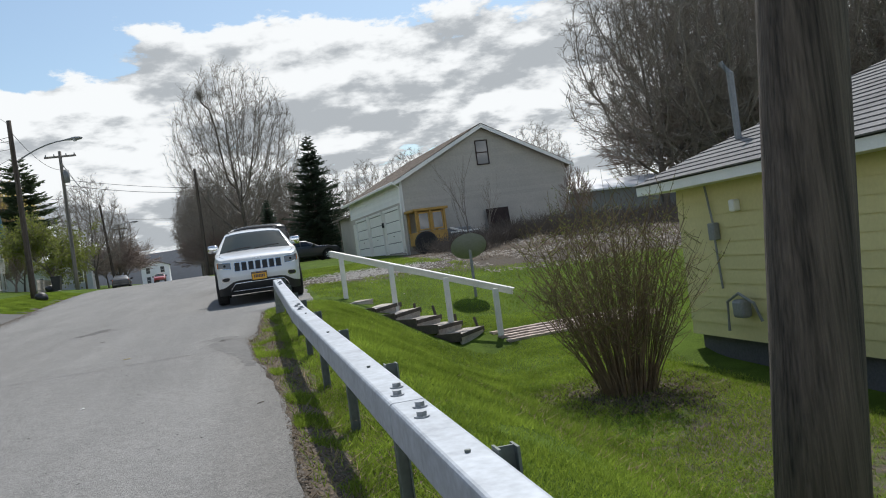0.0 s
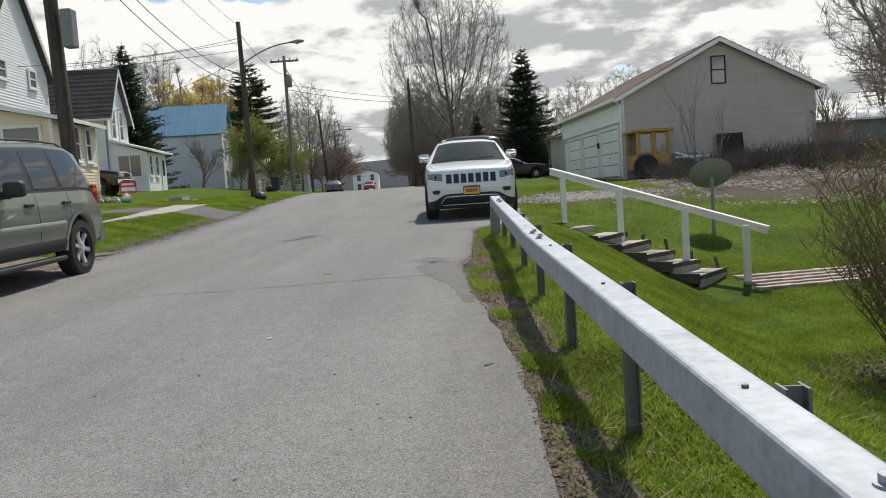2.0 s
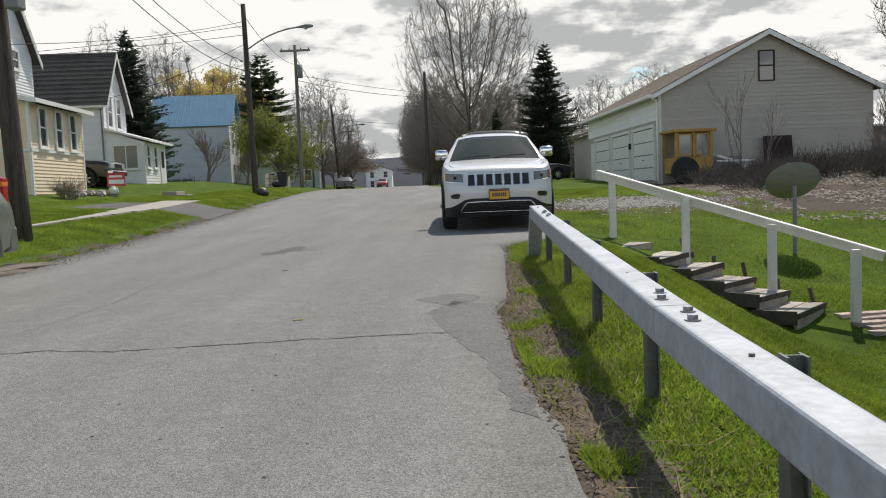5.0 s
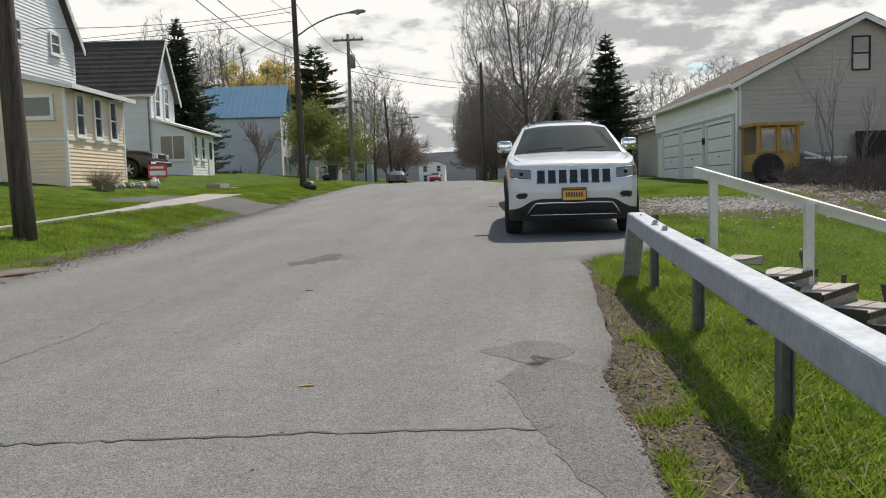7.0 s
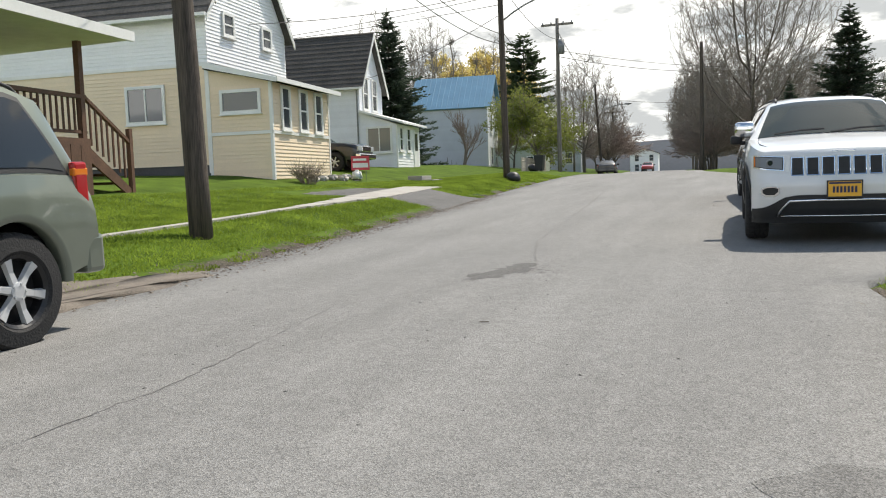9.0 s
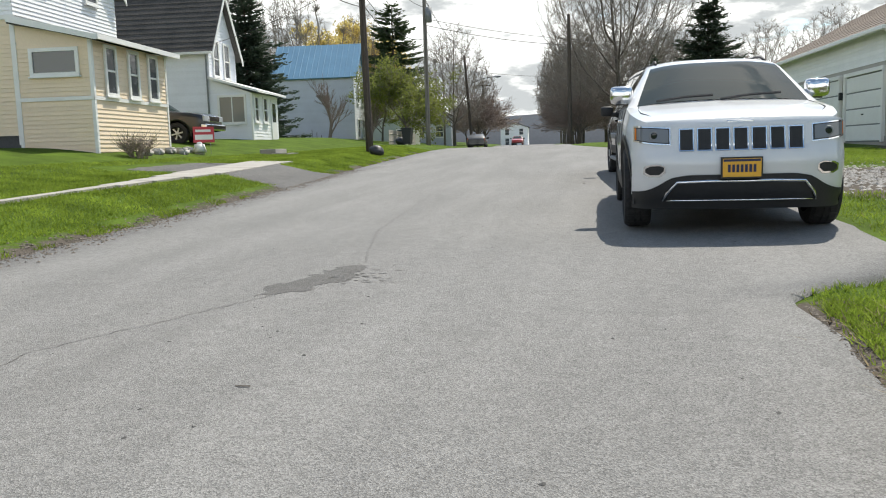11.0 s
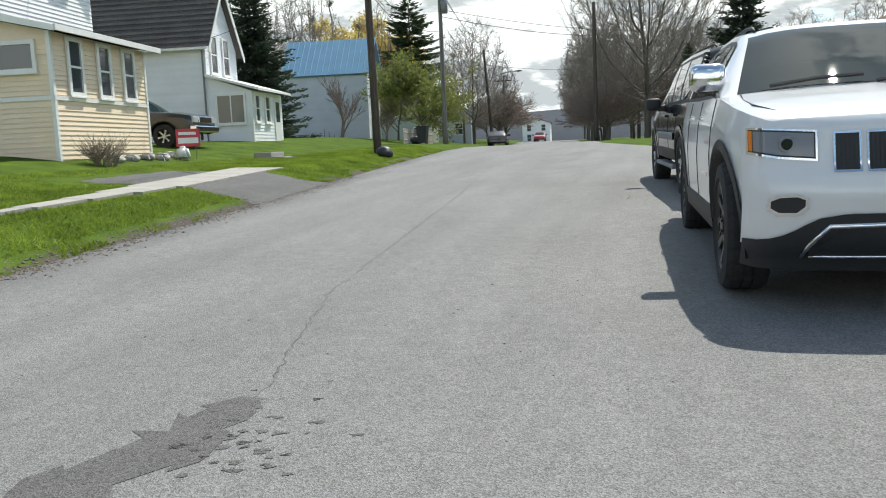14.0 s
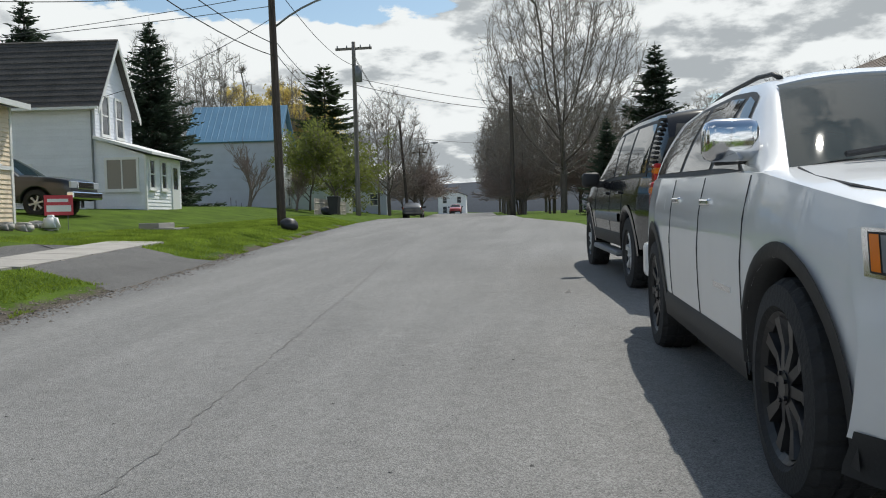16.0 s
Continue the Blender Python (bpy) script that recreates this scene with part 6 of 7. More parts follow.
def conifer(name, label, seed, height, radius, whorls, dens, needle, shape=1.0, bare=0.06, clump=0.3, tufted=0.0):
    """Boughs in whorls, each a flat drooping fan of sprays with an upturned tip; tufted: sprays only on the outer part of each bough."""
    rng = random.Random(seed)
    trunk, crown = Wood(), Wood()
    trunk.bar([Vector((0, 0, -0.2)), Vector((0, 0, height * 0.5)), Vector((0, 0, height))], [height * 0.017, height * 0.01, 0.01], 7)
    for i in range(whorls):
        f = (i + rng.uniform(-0.5, 0.5)) / whorls
        f = max(0.0, min(0.985, f))
        z = height * (bare + (0.99 - bare) * f)
        rr = radius * (1 - f) ** shape + 0.1
        turn = rng.uniform(0, 6.28)
        boughs = max(4, int(dens * (0.5 + 0.5 * (1 - f))))
        for k in range(boughs):
            a = turn + 6.283 * (k + rng.uniform(-0.35, 0.35)) / boughs
            ln = rr * rng.choice((0.5, 0.72, 0.85, 0.95, 1.1)) * rng.uniform(0.88, 1.12)
            d = Vector((math.cos(a), math.sin(a), 0))
            side = Vector((-d.y, d.x, 0))
            droop = rng.uniform(0.25, 0.5) * (1 - 0.9 * f)
            rise = 0.35 * f

            def spine(t):
                return d * ln * t + Vector((0, 0, z + ln * (rise * t - droop * t + 0.75 * droop * t * t)))

            trunk.bar([spine(0), spine(0.5), spine(0.95)], [0.012 + 0.01 * ln, 0.01 + 0.005 * ln, 0.006])
            m = max(3, int(ln / (clump * 0.5)))
            for j in range(m):
                t = (j + 0.8) / m
                if t < tufted:
                    continue
                p = spine(t)
                wide = ln * 0.34 * (1.05 - t) + 0.02
                lanes = (0.0,) if wide < clump * 0.5 else (-1.0, -0.45, 0.0, 0.45, 1.0)
                for w in lanes:
                    if rng.random() < 0.12:
                        continue
                    s = clump * rng.uniform(0.6, 1.25) * (1.1 - 0.35 * t)
                    q = p + side * wide * w * rng.uniform(0.7, 1.2) + Vector((rng.gauss(0, 0.05), rng.gauss(0, 0.05), -abs(w) * wide * 0.3 + rng.gauss(0, 0.04)))
                    e = (d + side * w * 0.8).normalized()
                    x = Vector((-e.y, e.x, 0))
                    base = len(crown.v)
                    tip = q + e * s + Vector((0, 0, rng.uniform(-0.25, 0.2) * s))
                    crown.v += [q - e * s * 0.35, q + x * s * 0.36 + Vector((0, 0, rng.uniform(-0.3, 0.1) * s)), tip, q - x * s * 0.36 + Vector((0, 0, rng.uniform(-0.3, 0.1) * s)), q + Vector((rng.gauss(0, 0.15) * s, rng.gauss(0, 0.15) * s, -s * rng.uniform(0.3, 0.6)))]
                    crown.f += [(base, base + 1, base + 2), (base, base + 2, base + 3), (base, base + 4, base + 2)]
    t = thing(name, label, "tree")
    part("trunk", (trunk.v, trunk.f), M_BARK, t, smooth=True)
    part("crown", (crown.v, crown.f), needle, t)
    return t


def put(ob, x, y, s=1.0, rz=0.0, sz=None, dz=0.0, label=""):
    """Stands a first tree, or a copy of one, at a place."""
    m = Matrix.Translation((x, y, ground(x, y) - 0.05 + dz)) @ Matrix.Rotation(radians(rz), 4, "Z") @ Matrix.Diagonal((s, s, sz or s, 1))
    if not ob.get("placed"):
        ob["placed"] = 1
        ob.matrix_basis = m
        o = ob
    else:
        o = copy_thing(ob, m)
        o.scale = (s, s, sz or s)
        o.matrix_basis = m
    if label:
        tagged(o, label)
    return o


def beside(x, y):
    """Keeps a tree off the street."""
    if edge_l(y) - 1 < x < edge_r(y) + 1.3:
        return edge_r(y) + 1.3 if x > 0.6 * edge_r(y) + 0.4 * edge_l(y) else edge_l(y) - 1.2
    return x


big = grown_tree("bare_tree", "large bare maple with a wide spreading crown", 11, 18.5, 3.0, 5.9, 5200, 0.0125, 0.14, 2)
put(big, -0.66, 55.5, 1.0, 40)
mid = grown_tree("bare_tree", "bare deciduous tree with many fine twigs", 5, 12.0, 2.0, 4.0, 1900, 0.0105, 0.12, 2)
slim = grown_tree("bare_tree", "slender bare tree with upright branches", 8, 12.0, 2.6, 2.6, 1100, 0.0105, 0.3, 2)
low = bare_tree("bare_tree", "low reddish bare tree with a dense crown", 21, 8.0, 1.3, 0.1, 6, (6, 4, 4, 3, 3, 3), 0.72, 0.2, M_TWIG_RED, ratio=0.78)
for x, y, s, rz in ((-16.5, 72.6, 1.0, 10), (-8.5, 78, 0.95, 60), (-3.7, 66, 0.95, 120), (-7.5, 92, 1.0, 200), (2.6, 70, 0.9, 300), (-13.5, 128, 1.0, 30), (-22, 120, 1.0, 77), (19.7, 57, 0.85, 15), (16, 62, 0.85, 80), (14.4, 82, 1.0, 140), (25, 64, 0.9, 190), (29, 60, 0.9, 260), (10.5, 96, 1.1, 20), (-6, 58, 0.7, 20), (-5.2, 63, 0.85, 100), (-1.2, 72, 0.95, 222), (-8, 84, 0.9, 11), (0.8, 63, 0.8, 310), (3.8, 76, 0.9, 60), (-11, 112, 1.0, 140), (-2, 104, 1.1, 250), (5.5, 90, 1.1, 33)):
    put(mid, beside(x, y), y, s, rz)
for x, y, s, rz in ((-32.5, 72, 1.35, 0), (-36, 66, 1.3, 90), (-29, 84, 1.3, 200), (-42, 90, 1.5, 20), (-19, 80, 0.95, 130), (38, 46, 1.2, 70), (41, 40, 1.3, 180), (37, 56, 1.0, 220)):
    put(slim, x, y, s, rz)
for x, y, s, rz in ((-17.1, 92.6, 1.1, 0), (-15.2, 100, 1.0, 50), (-6.3, 72, 0.85, 90), (-4.6, 61, 0.8, 130), (-1.6, 64, 0.85, 180), (1.8, 60, 0.8, 270), (-9.6, 86, 0.9, 310), (-11, 104, 0.9, 10), (4.6, 66, 0.8, 200), (-18.5, 108, 1.0, 280), (8.8, 62, 0.7, 20), (7.2, 58, 0.6, 100), (-3.4, 57, 0.6, 60), (-5.8, 56, 0.55, 15), (-7.3, 66, 0.7, 99), (0.5, 58, 0.6, 350), (2.4, 64, 0.7, 45), (-9, 76, 0.8, 190), (-12.2, 92, 0.9, 240), (-20, 100, 0.9, 130)):
    put(low, beside(x, y), y, s, rz)
# wooded slope behind the yellow house
wood_rng = random.Random(4)
for i in range(54):
    a = radians(28.5 + 37 * (i + wood_rng.random()) / 54)
    d = wood_rng.uniform(46, 74)
    put((mid, slim, low)[i % 3], -0.2 + d * math.sin(a), -18.5 + d * math.cos(a), (1.35, 1.4, 1.25)[i % 3] * wood_rng.uniform(0.85, 1.15), wood_rng.uniform(0, 360))

spruce = conifer("spruce_tree", "dark green pointed spruce with drooping boughs", 3, 11.0, 3.5, 52, 7, M_NEEDLE, 0.82, 0.05, 0.25)
put(spruce, 5.57, 54.3, 1.15, 0, 1.04)
put(spruce, -22.9, 39.6, 0.97, 70, 0.93)
put(spruce, -48.7, 67, 1.75, 130)
put(spruce, -54, 64, 1.6, 10)
put(spruce, 1.0, 36.5, 0.42, 200, label="young dark green spruce beside the street")
pine = conifer("pine_tree", "tall green pine with an open rounded crown", 9, 15.5, 4.4, 22, 10, M_PINE, 0.5, 0.38, 0.42, 0.2)
put(pine, -25.0, 82, 1.0)
bud = bare_tree("street_tree", "street tree just coming into yellow-green leaf", 17, 6.6, 1.5, 0.1, 5, (6, 5, 4, 3, 3), 0.75, 0.12, buds=12, ratio=0.78, leaf=0.13)
put(bud, -15.3, 49.6, 1.0)
put(bud, -19.5, 57, 0.85, 120)
willow = bare_tree("willow_tree", "yellow weeping willow behind the blue-roofed house", 31, 12.0, 3.0, 0.3, 5, (5, 5, 4, 4, 3), 0.75, 0.0, M_WILLOW, M_BARK, 40, M_WILLOW, droop=0.5, ratio=0.72, twig=0.03, leaf=0.17)
put(willow, -36.5, 95, 1.4)
sap = bare_tree("sapling", "thin bare sapling in front of the garage wall", 41, 4.2, 1.0, 0.03, 3, (5, 4, 3), 0.35, 0.7, M_TWIG, M_TWIG, ratio=0.7, twig=0.004)
put(sap, 8.9, 15.6, 1.0)
put(sap, 10.0, 15.9, 0.75, 90)
put(sap, 7.0, 49.5, 0.9, 180)
red_shrub = bare_tree("bare_shrub", "tall reddish bare shrub beside the blue-roofed house", 43, 4.6, 0.5, 0.06, 4, (7, 5, 4, 3), 0.45, 0.4, M_TWIG_RED, M_TWIG_RED, category="shrub", twig=0.006)
put(red_shrub, -20.6, 47.2, 1.0)
put(red_shrub, -18.3, 49.8, 0.7, 70)
put(red_shrub, 13.8, 15.2, 0.75, 20)


def stem_bush(name, label, x, y, height, radius, stems, seed, material, bud_m, buds, foot=0.25):
    """A shrub of many stems fanning out from one foot."""
    rng = random.Random(seed)
    w, lv = Wood(), Wood()
    for _ in range(stems):
        a, q = rng.uniform(0, 2 * math.pi), math.sqrt(rng.random())
        foot_p = Vector((math.cos(a) * foot * q, math.sin(a) * foot * q, -0.05))
        h = height * rng.uniform(0.6, 1.05) * (1 - 0.25 * q)
        end = Vector((math.cos(a) * radius * q * rng.uniform(0.8, 1.2), math.sin(a) * radius * q * rng.uniform(0.8, 1.2), h))
        pts = []
        for i in range(6):
            t = i / 5
            p = foot_p.lerp(end, t)
            k = t * t * 0.5 + t * 0.5
            p.x, p.y = foot_p.x + (end.x - foot_p.x) * k, foot_p.y + (end.y - foot_p.y) * k
            pts.append(p + Vector((rng.gauss(0, 0.05) * t, rng.gauss(0, 0.05) * t, 0)))
        w.bar(pts, [0.012, 0.01, 0.008, 0.006, 0.004, 0.002], 4)
        for _ in range(9):
            t = rng.uniform(0.3, 1.0) * 4.99
            i = int(t)
            p = pts[i].lerp(pts[i + 1], t - i)
            d = Vector((rng.gauss(0, 1), rng.gauss(0, 1), rng.uniform(0.2, 1.6))).normalized()
            ln = rng.uniform(0.15, 0.55)
            w.bar([p, p + d * ln * 0.5, p + d * ln + Vector((0, 0, 0.05))], [0.005, 0.004, 0.002])
            for _ in range(buds):
                lv.leaf(p + d * ln * rng.random(), 0.022, rng)
    t = thing(name, label, "shrub", Matrix.Translation((x, y, ground(x, y))))
    part("crown", (w.v, w.f), material, t)
    if lv.f:
        part("leaves", (lv.v, lv.f), bud_m, t)
    return t


stem_bush("forsythia_bush", "large leafless shrub with many thin brown stems budding green", 4.65, -8.2, 3.05, 1.4, 170, 2, M_SHRUB, M_BUD, 8, 0.36)
stem_bush("low_shrub", "small reddish shrub at the foot of the sunroom", -13.6, 12.4, 0.6, 0.5, 40, 7, M_TWIG_RED, M_BUD, 3)
br = random.Random(12)
for i in range(75):
    x, y = br.uniform(6.8, 17.5), br.uniform(6.0, 14.6)
    stem_bush("bramble", "tangled bare bramble on the bank below the garage", x, y, br.uniform(0.25, 0.75), br.uniform(0.7, 1.4), 26, 100 + i, M_BRAMBLE, M_BUD, 0, 0.3)


# ---- ground cover ----
def scatter(name, label, category, material, n, place, size, lean, width, seed):
    """Many small blades or chips as one object. place(rng) gives x, y or None."""
    rng = random.Random(seed)
    vs, fs = [], []
    while n > 0:
        q = place(rng)
        n -= 1
        if q is None:
            continue
        x, y = q
        z = soil_z(x, y)
        h = size * rng.uniform(0.4, 1.3)
        a = rng.uniform(0, 2 * math.pi)
        c, s = math.cos(a) * width, math.sin(a) * width
        b = len(vs)
        lx, ly = rng.gauss(0, lean) * h, rng.gauss(0, lean) * h
        vs += [(x - c, y - s, z - 0.01), (x + c, y + s, z - 0.01), (x + lx, y + ly, z + h)]
        fs.append((b, b + 1, b + 2))
    return tagged(part(name, (vs, fs), material), label, category, kind="stuff")


def clump(x, y, k=1.0):
    return noise.noise((x * k, y * k, 4.2))


def near_bank(rng):
    y = -20.5 + 19 * rng.random() ** 1.15
    x = edge_r(y) + 0.05 + 6.5 * rng.random() ** 1.7
    off, bare = x - edge_r(y), ramp(y, -14, 0.3, -11, 0.38, -7, 0.42, -5.5, 0.2, -4, 0.1)
    if off < bare and clump(x, y, 2.2) < 0.34 - 0.6 * max(0, off - 0.55 * bare) / bare and rng.random() < 0.96:
        return None
    if math.hypot(x - 4.65, y + 8.2) < 0.75 + 0.3 * clump(x, y, 2) or on_stairs(x, y):
        return None
    if clump(x, y, 0.6) < -0.28 and rng.random() < 0.75:
        return None
    return x, y


def on_stairs(x, y):
    a, b = (x - 4.45) * 0.97 + (y + 3.4) * 0.22, (y + 3.4) * 0.97 - (x - 4.45) * 0.22
    if 0 < a < 4.0 and -0.05 < b < 0.85:
        return True
    u = (x - 1.45) * 0.758 - (y + 1.05) * 0.652
    v = (x - 1.45) * 0.652 + (y + 1.05) * 0.758
    return -0.5 < u < 3.9 and -0.65 < v < 0.5


def mid_lawn(rng):
    y, x = rng.uniform(-12, 17), rng.uniform(1.2, 15)
    if x < edge_r(y) + 0.1 or on_stairs(x, y) or (x > 7.2 and y < -3.5) or (x > 5.8 and y > 3.2 - 0.1 * x + 0.5):
        return None
    if math.hypot((x - 3.3) / 2.6, (y - 6.2) / 3.2) < 1 + 0.3 * clump(x, y, 1):
        return None
    return x, y


def left_lawn(rng):
    y = rng.uniform(-4, 34)
    x = edge_l(y) - 0.1 - 6.5 * rng.random() ** 1.2
    if x < -13.2 or on_walk(x, y):
        return None
    if edge_l(y) - x < 0.5 and clump(x, y, 1.5) < 0.05:
        return None
    return x, y


def walk_x(y):
    return ramp(y, -4, -8.75, 1.2, -9.0, 8.3, -9.6, 12.8, -10.25, 24, -11.5)


def on_walk(x, y):
    if y < 13.2 and abs(x - walk_x(y)) < ramp(y, -4, 0.1, 4, 0.14, 7.5, 0.55, 13, 0.6):
        return True
    return 8.0 + 0.02 * (x + 9) < y - 0.13 * (edge_l(10) - x) < 12.2 and x > -12.6


scatter("grass", "bright green tufted grass on the bank beside the rail", "grass", M_BLADE, 310000, near_bank, 0.046, 0.8, 0.006, 1)
scatter("grass", "short green lawn grass around the steps", "grass", M_BLADE, 210000, mid_lawn, 0.045, 0.8, 0.009, 2)
scatter("grass", "green lawn grass between the street and the houses", "grass", M_BLADE, 190000, left_lawn, 0.05, 0.8, 0.01, 3)


def verge(rng):
    y = -21 + 18 * rng.random()
    return edge_r(y) + rng.gauss(0.42, 0.3), y


def bush_foot(rng):
    a, q = rng.uniform(0, 6.28), 1.3 * math.sqrt(rng.random())
    return 4.65 + q * math.cos(a), -8.2 + q * math.sin(a)


scatter("dry_grass", "dead straw-coloured grass along the road edge", "dry grass", M_DRY, 6500, verge, 0.05, 1.6, 0.006, 4)
scatter("dry_grass", "dead grass and leaves around the shrub's foot", "dry grass", M_LEAFLITTER, 4500, bush_foot, 0.03, 2.0, 0.02, 5)
scatter("dry_grass", "bits of straw in the lawn around the steps", "dry grass", M_DRY, 9000, mid_lawn, 0.035, 2.0, 0.008, 7)
scatter("dry_grass", "straw patches on the lawn below the rail", "dry grass", M_DRY, 9000, lambda r: (r.uniform(2.2, 6.5), r.uniform(-17, -8.5)), 0.05, 1.5, 0.006, 6)


def chips(name, label, material, n, place, size, seed, flat=0.6, category="stones"):
    """Small stones or leaves as one object of many four-sided lumps."""
    rng = random.Random(seed)
    vs, fs = [], []
    for _ in range(n):
        q = place(rng)
        if q is None:
            continue
        x, y = q
        z = max(soil_z(x, y), road_z(y) + 0.0076 * max(-7, x) if edge_l(y) < x < edge_r(y) else -99)
        s = size * rng.uniform(0.4, 1.5)
        a = rng.uniform(0, 6.28)
        b = len(vs)
        for k in range(4):
            t = a + k * 1.57 + rng.uniform(-0.3, 0.3)
            vs.append((x + s * math.cos(t), y + s * math.sin(t), z + rng.uniform(-0.2, 0.3) * s * flat))
        vs.append((x + rng.gauss(0, 0.2) * s, y + rng.gauss(0, 0.2) * s, z + s * flat))
        fs += [(b + k, b + (k + 1) % 4, b + 4) for k in range(4)]
    return tagged(part(name, (vs, fs), material), label, category, kind="stuff")


chips("gravel", "loose gravel along the broken road edge", M_GRAVEL, 9000, lambda r: ((lambda y: (edge_r(y) + abs(r.gauss(0.0, 0.25)) - 0.03, y))(r.uniform(-21, -3))), 0.01, 11)
chips("gravel", "grit along the far edge of the street", M_GRAVEL, 4000, lambda r: ((lambda y: (edge_l(y) + r.gauss(-0.05, 0.2), y))(r.uniform(-6, 14))), 0.02, 12)
chips("leaf_litter", "brown dead leaves in the rail's shadow", M_LEAFLITTER, 14000, lambda r: ((lambda y: (edge_r(y) + abs(r.gauss(0.1, 0.22)), y))(r.uniform(-21, -4))), 0.017, 13, 0.35, "leaves")
chips("rubble", "pale stones and dead leaves on the bank below the garage", M_PALE_LEAF, 16000, lambda r: (lambda x, y: (x, y) if clump(x, y, 0.7) + 0.3 * clump(x, y, 3) > -0.05 else None)(r.uniform(5.6, 17), r.uniform(2.2, 14)), 0.04, 14)
chips("leaf_litter", "brown leaves heaped on the bank below the garage", M_LEAFLITTER, 12000, lambda r: (r.uniform(6.0, 18), r.uniform(4, 17)), 0.05, 15, 0.5, "leaves")
chips("grit", "scattered dark grit on the asphalt", M_CRACK, 500, lambda r: (r.uniform(-6, 0), r.uniform(-19, 12)), 0.009, 16, 0.5)
chips("gravel", "stony gravel on the drive to the garage", M_STONE, 2500, lambda r: (r.gauss(3.3, 1.1), r.gauss(6.2, 1.5)), 0.03, 17)


def sheet_patch(name, label, category, material, outline, lift, parent=None, base=None, jag=0.0, seed=0):
    """A thin irregular sheet laid on the land; outline: corner points, smoothed with small jags."""
    rng = random.Random(seed)
    pts = []
    n = len(outline)
    for i in range(n):
        a, b = outline[i], outline[(i + 1) % n]
        m = max(1, int(math.hypot(b[0] - a[0], b[1] - a[1]) / 0.25))
        for k in range(m):
            pts.append((a[0] + (b[0] - a[0]) * k / m + rng.gauss(0, jag), a[1] + (b[1] - a[1]) * k / m + rng.gauss(0, jag)))
    zf = base or ground
    cx, cy = sum(p[0] for p in pts) / len(pts), sum(p[1] for p in pts) / len(pts)
    vs, fs = [(cx, cy, zf(cx, cy) + lift)], []
    rings = 5
    for r in range(1, rings + 1):
        for x, y in pts:
            q = r / rings
            xx, yy = cx + (x - cx) * q, cy + (y - cy) * q
            vs.append((xx, yy, zf(xx, yy) + lift - (0.05 if r == rings else 0)))
    m = len(pts)
    for k in range(m):
        fs.append((0, 1 + k, 1 + (k + 1) % m))
    for r in range(rings - 1):
        for k in range(m):
            a, b = 1 + r * m + k, 1 + r * m + (k + 1) % m
            fs.append((a, a + m, b + m, b))
    return tagged(part(name, (vs, fs), material, parent, smooth=True), label, category, kind="structure")


def flat_road(x, y):
    return road_z(y) + 0.0076 * max(-7, min(x, 10))


def road_patch(outline, jag, seed, material=None):
    """Thin repair patch with a ragged edge, a few millimetres proud."""
    rng = random.Random(seed)
    pts = []
    n = len(outline)
    for i in range(n):
        a, b = outline[i], outline[(i + 1) % n]
        m = max(2, int(math.hypot(b[0] - a[0], b[1] - a[1]) / 0.07))
        pts += [(a[0] + (b[0] - a[0]) * k / m + rng.gauss(0, jag), a[1] + (b[1] - a[1]) * k / m + rng.gauss(0, jag)) for k in range(m)]
    vs = [(x, y, flat_road(x, y) + 0.002) for x, y in pts]
    tagged(part("road_patch", (vs, [tuple(range(len(vs)))]), material or M_ASPHALT_OLD), "dark worn patch in the asphalt", "road patch", kind="structure")


road_patch(((-3.45, -2.75), (-3.05, -2.5), (-2.92, -2.0), (-2.98, -1.55), (-3.2, -1.6), (-3.3, -2.1)), 0.05, 1)
prng = random.Random(8)
for i in range(40):
    x, y = prng.gauss(-2.85, 0.15), prng.gauss(-2.1, 0.3)
    k = prng.uniform(0.25, 0.7)
    road_patch(((x, y), (x + 0.06 * k, y + 0.02), (x + 0.05 * k, y + 0.05 * k), (x - 0.03 * k, y + 0.05 * k)), 0.007, 20 + i)
road_patch(((-0.95, -6.95), (-0.62, -7.35), (-0.4, -7.0), (-0.45, -6.75), (-0.7, -6.7)), 0.018, 3, M_ASPHALT_WORN)


def crack(points, width, seed, material=None):
    rng = random.Random(seed)
    vs, fs = [], []
    pts = []
    for a, b in zip(points, points[1:]):
        m = max(2, int(math.hypot(b[0] - a[0], b[1] - a[1]) / 0.06))
        pts += [(a[0] + (b[0] - a[0]) * k / m + rng.gauss(0, 0.012), a[1] + (b[1] - a[1]) * k / m + rng.gauss(0, 0.012)) for k in range(m)]
    for i, (x, y) in enumerate(pts):
        a, b = pts[max(0, i - 1)], pts[min(len(pts) - 1, i + 1)]
        d = Vector((b[1] - a[1], a[0] - b[0], 0)).normalized() * width * rng.uniform(0.25, 1.2)
        z = flat_road(x, y) + 0.003
        vs += [(x - d.x, y - d.y, z), (x + d.x, y + d.y, z)]
        if i:
            k = 2 * i
            fs.append((k - 2, k - 1, k + 1, k))
    tagged(part("road_crack", (vs, fs), material or M_CRACK), "dark crack across the worn asphalt", "crack", kind="structure")


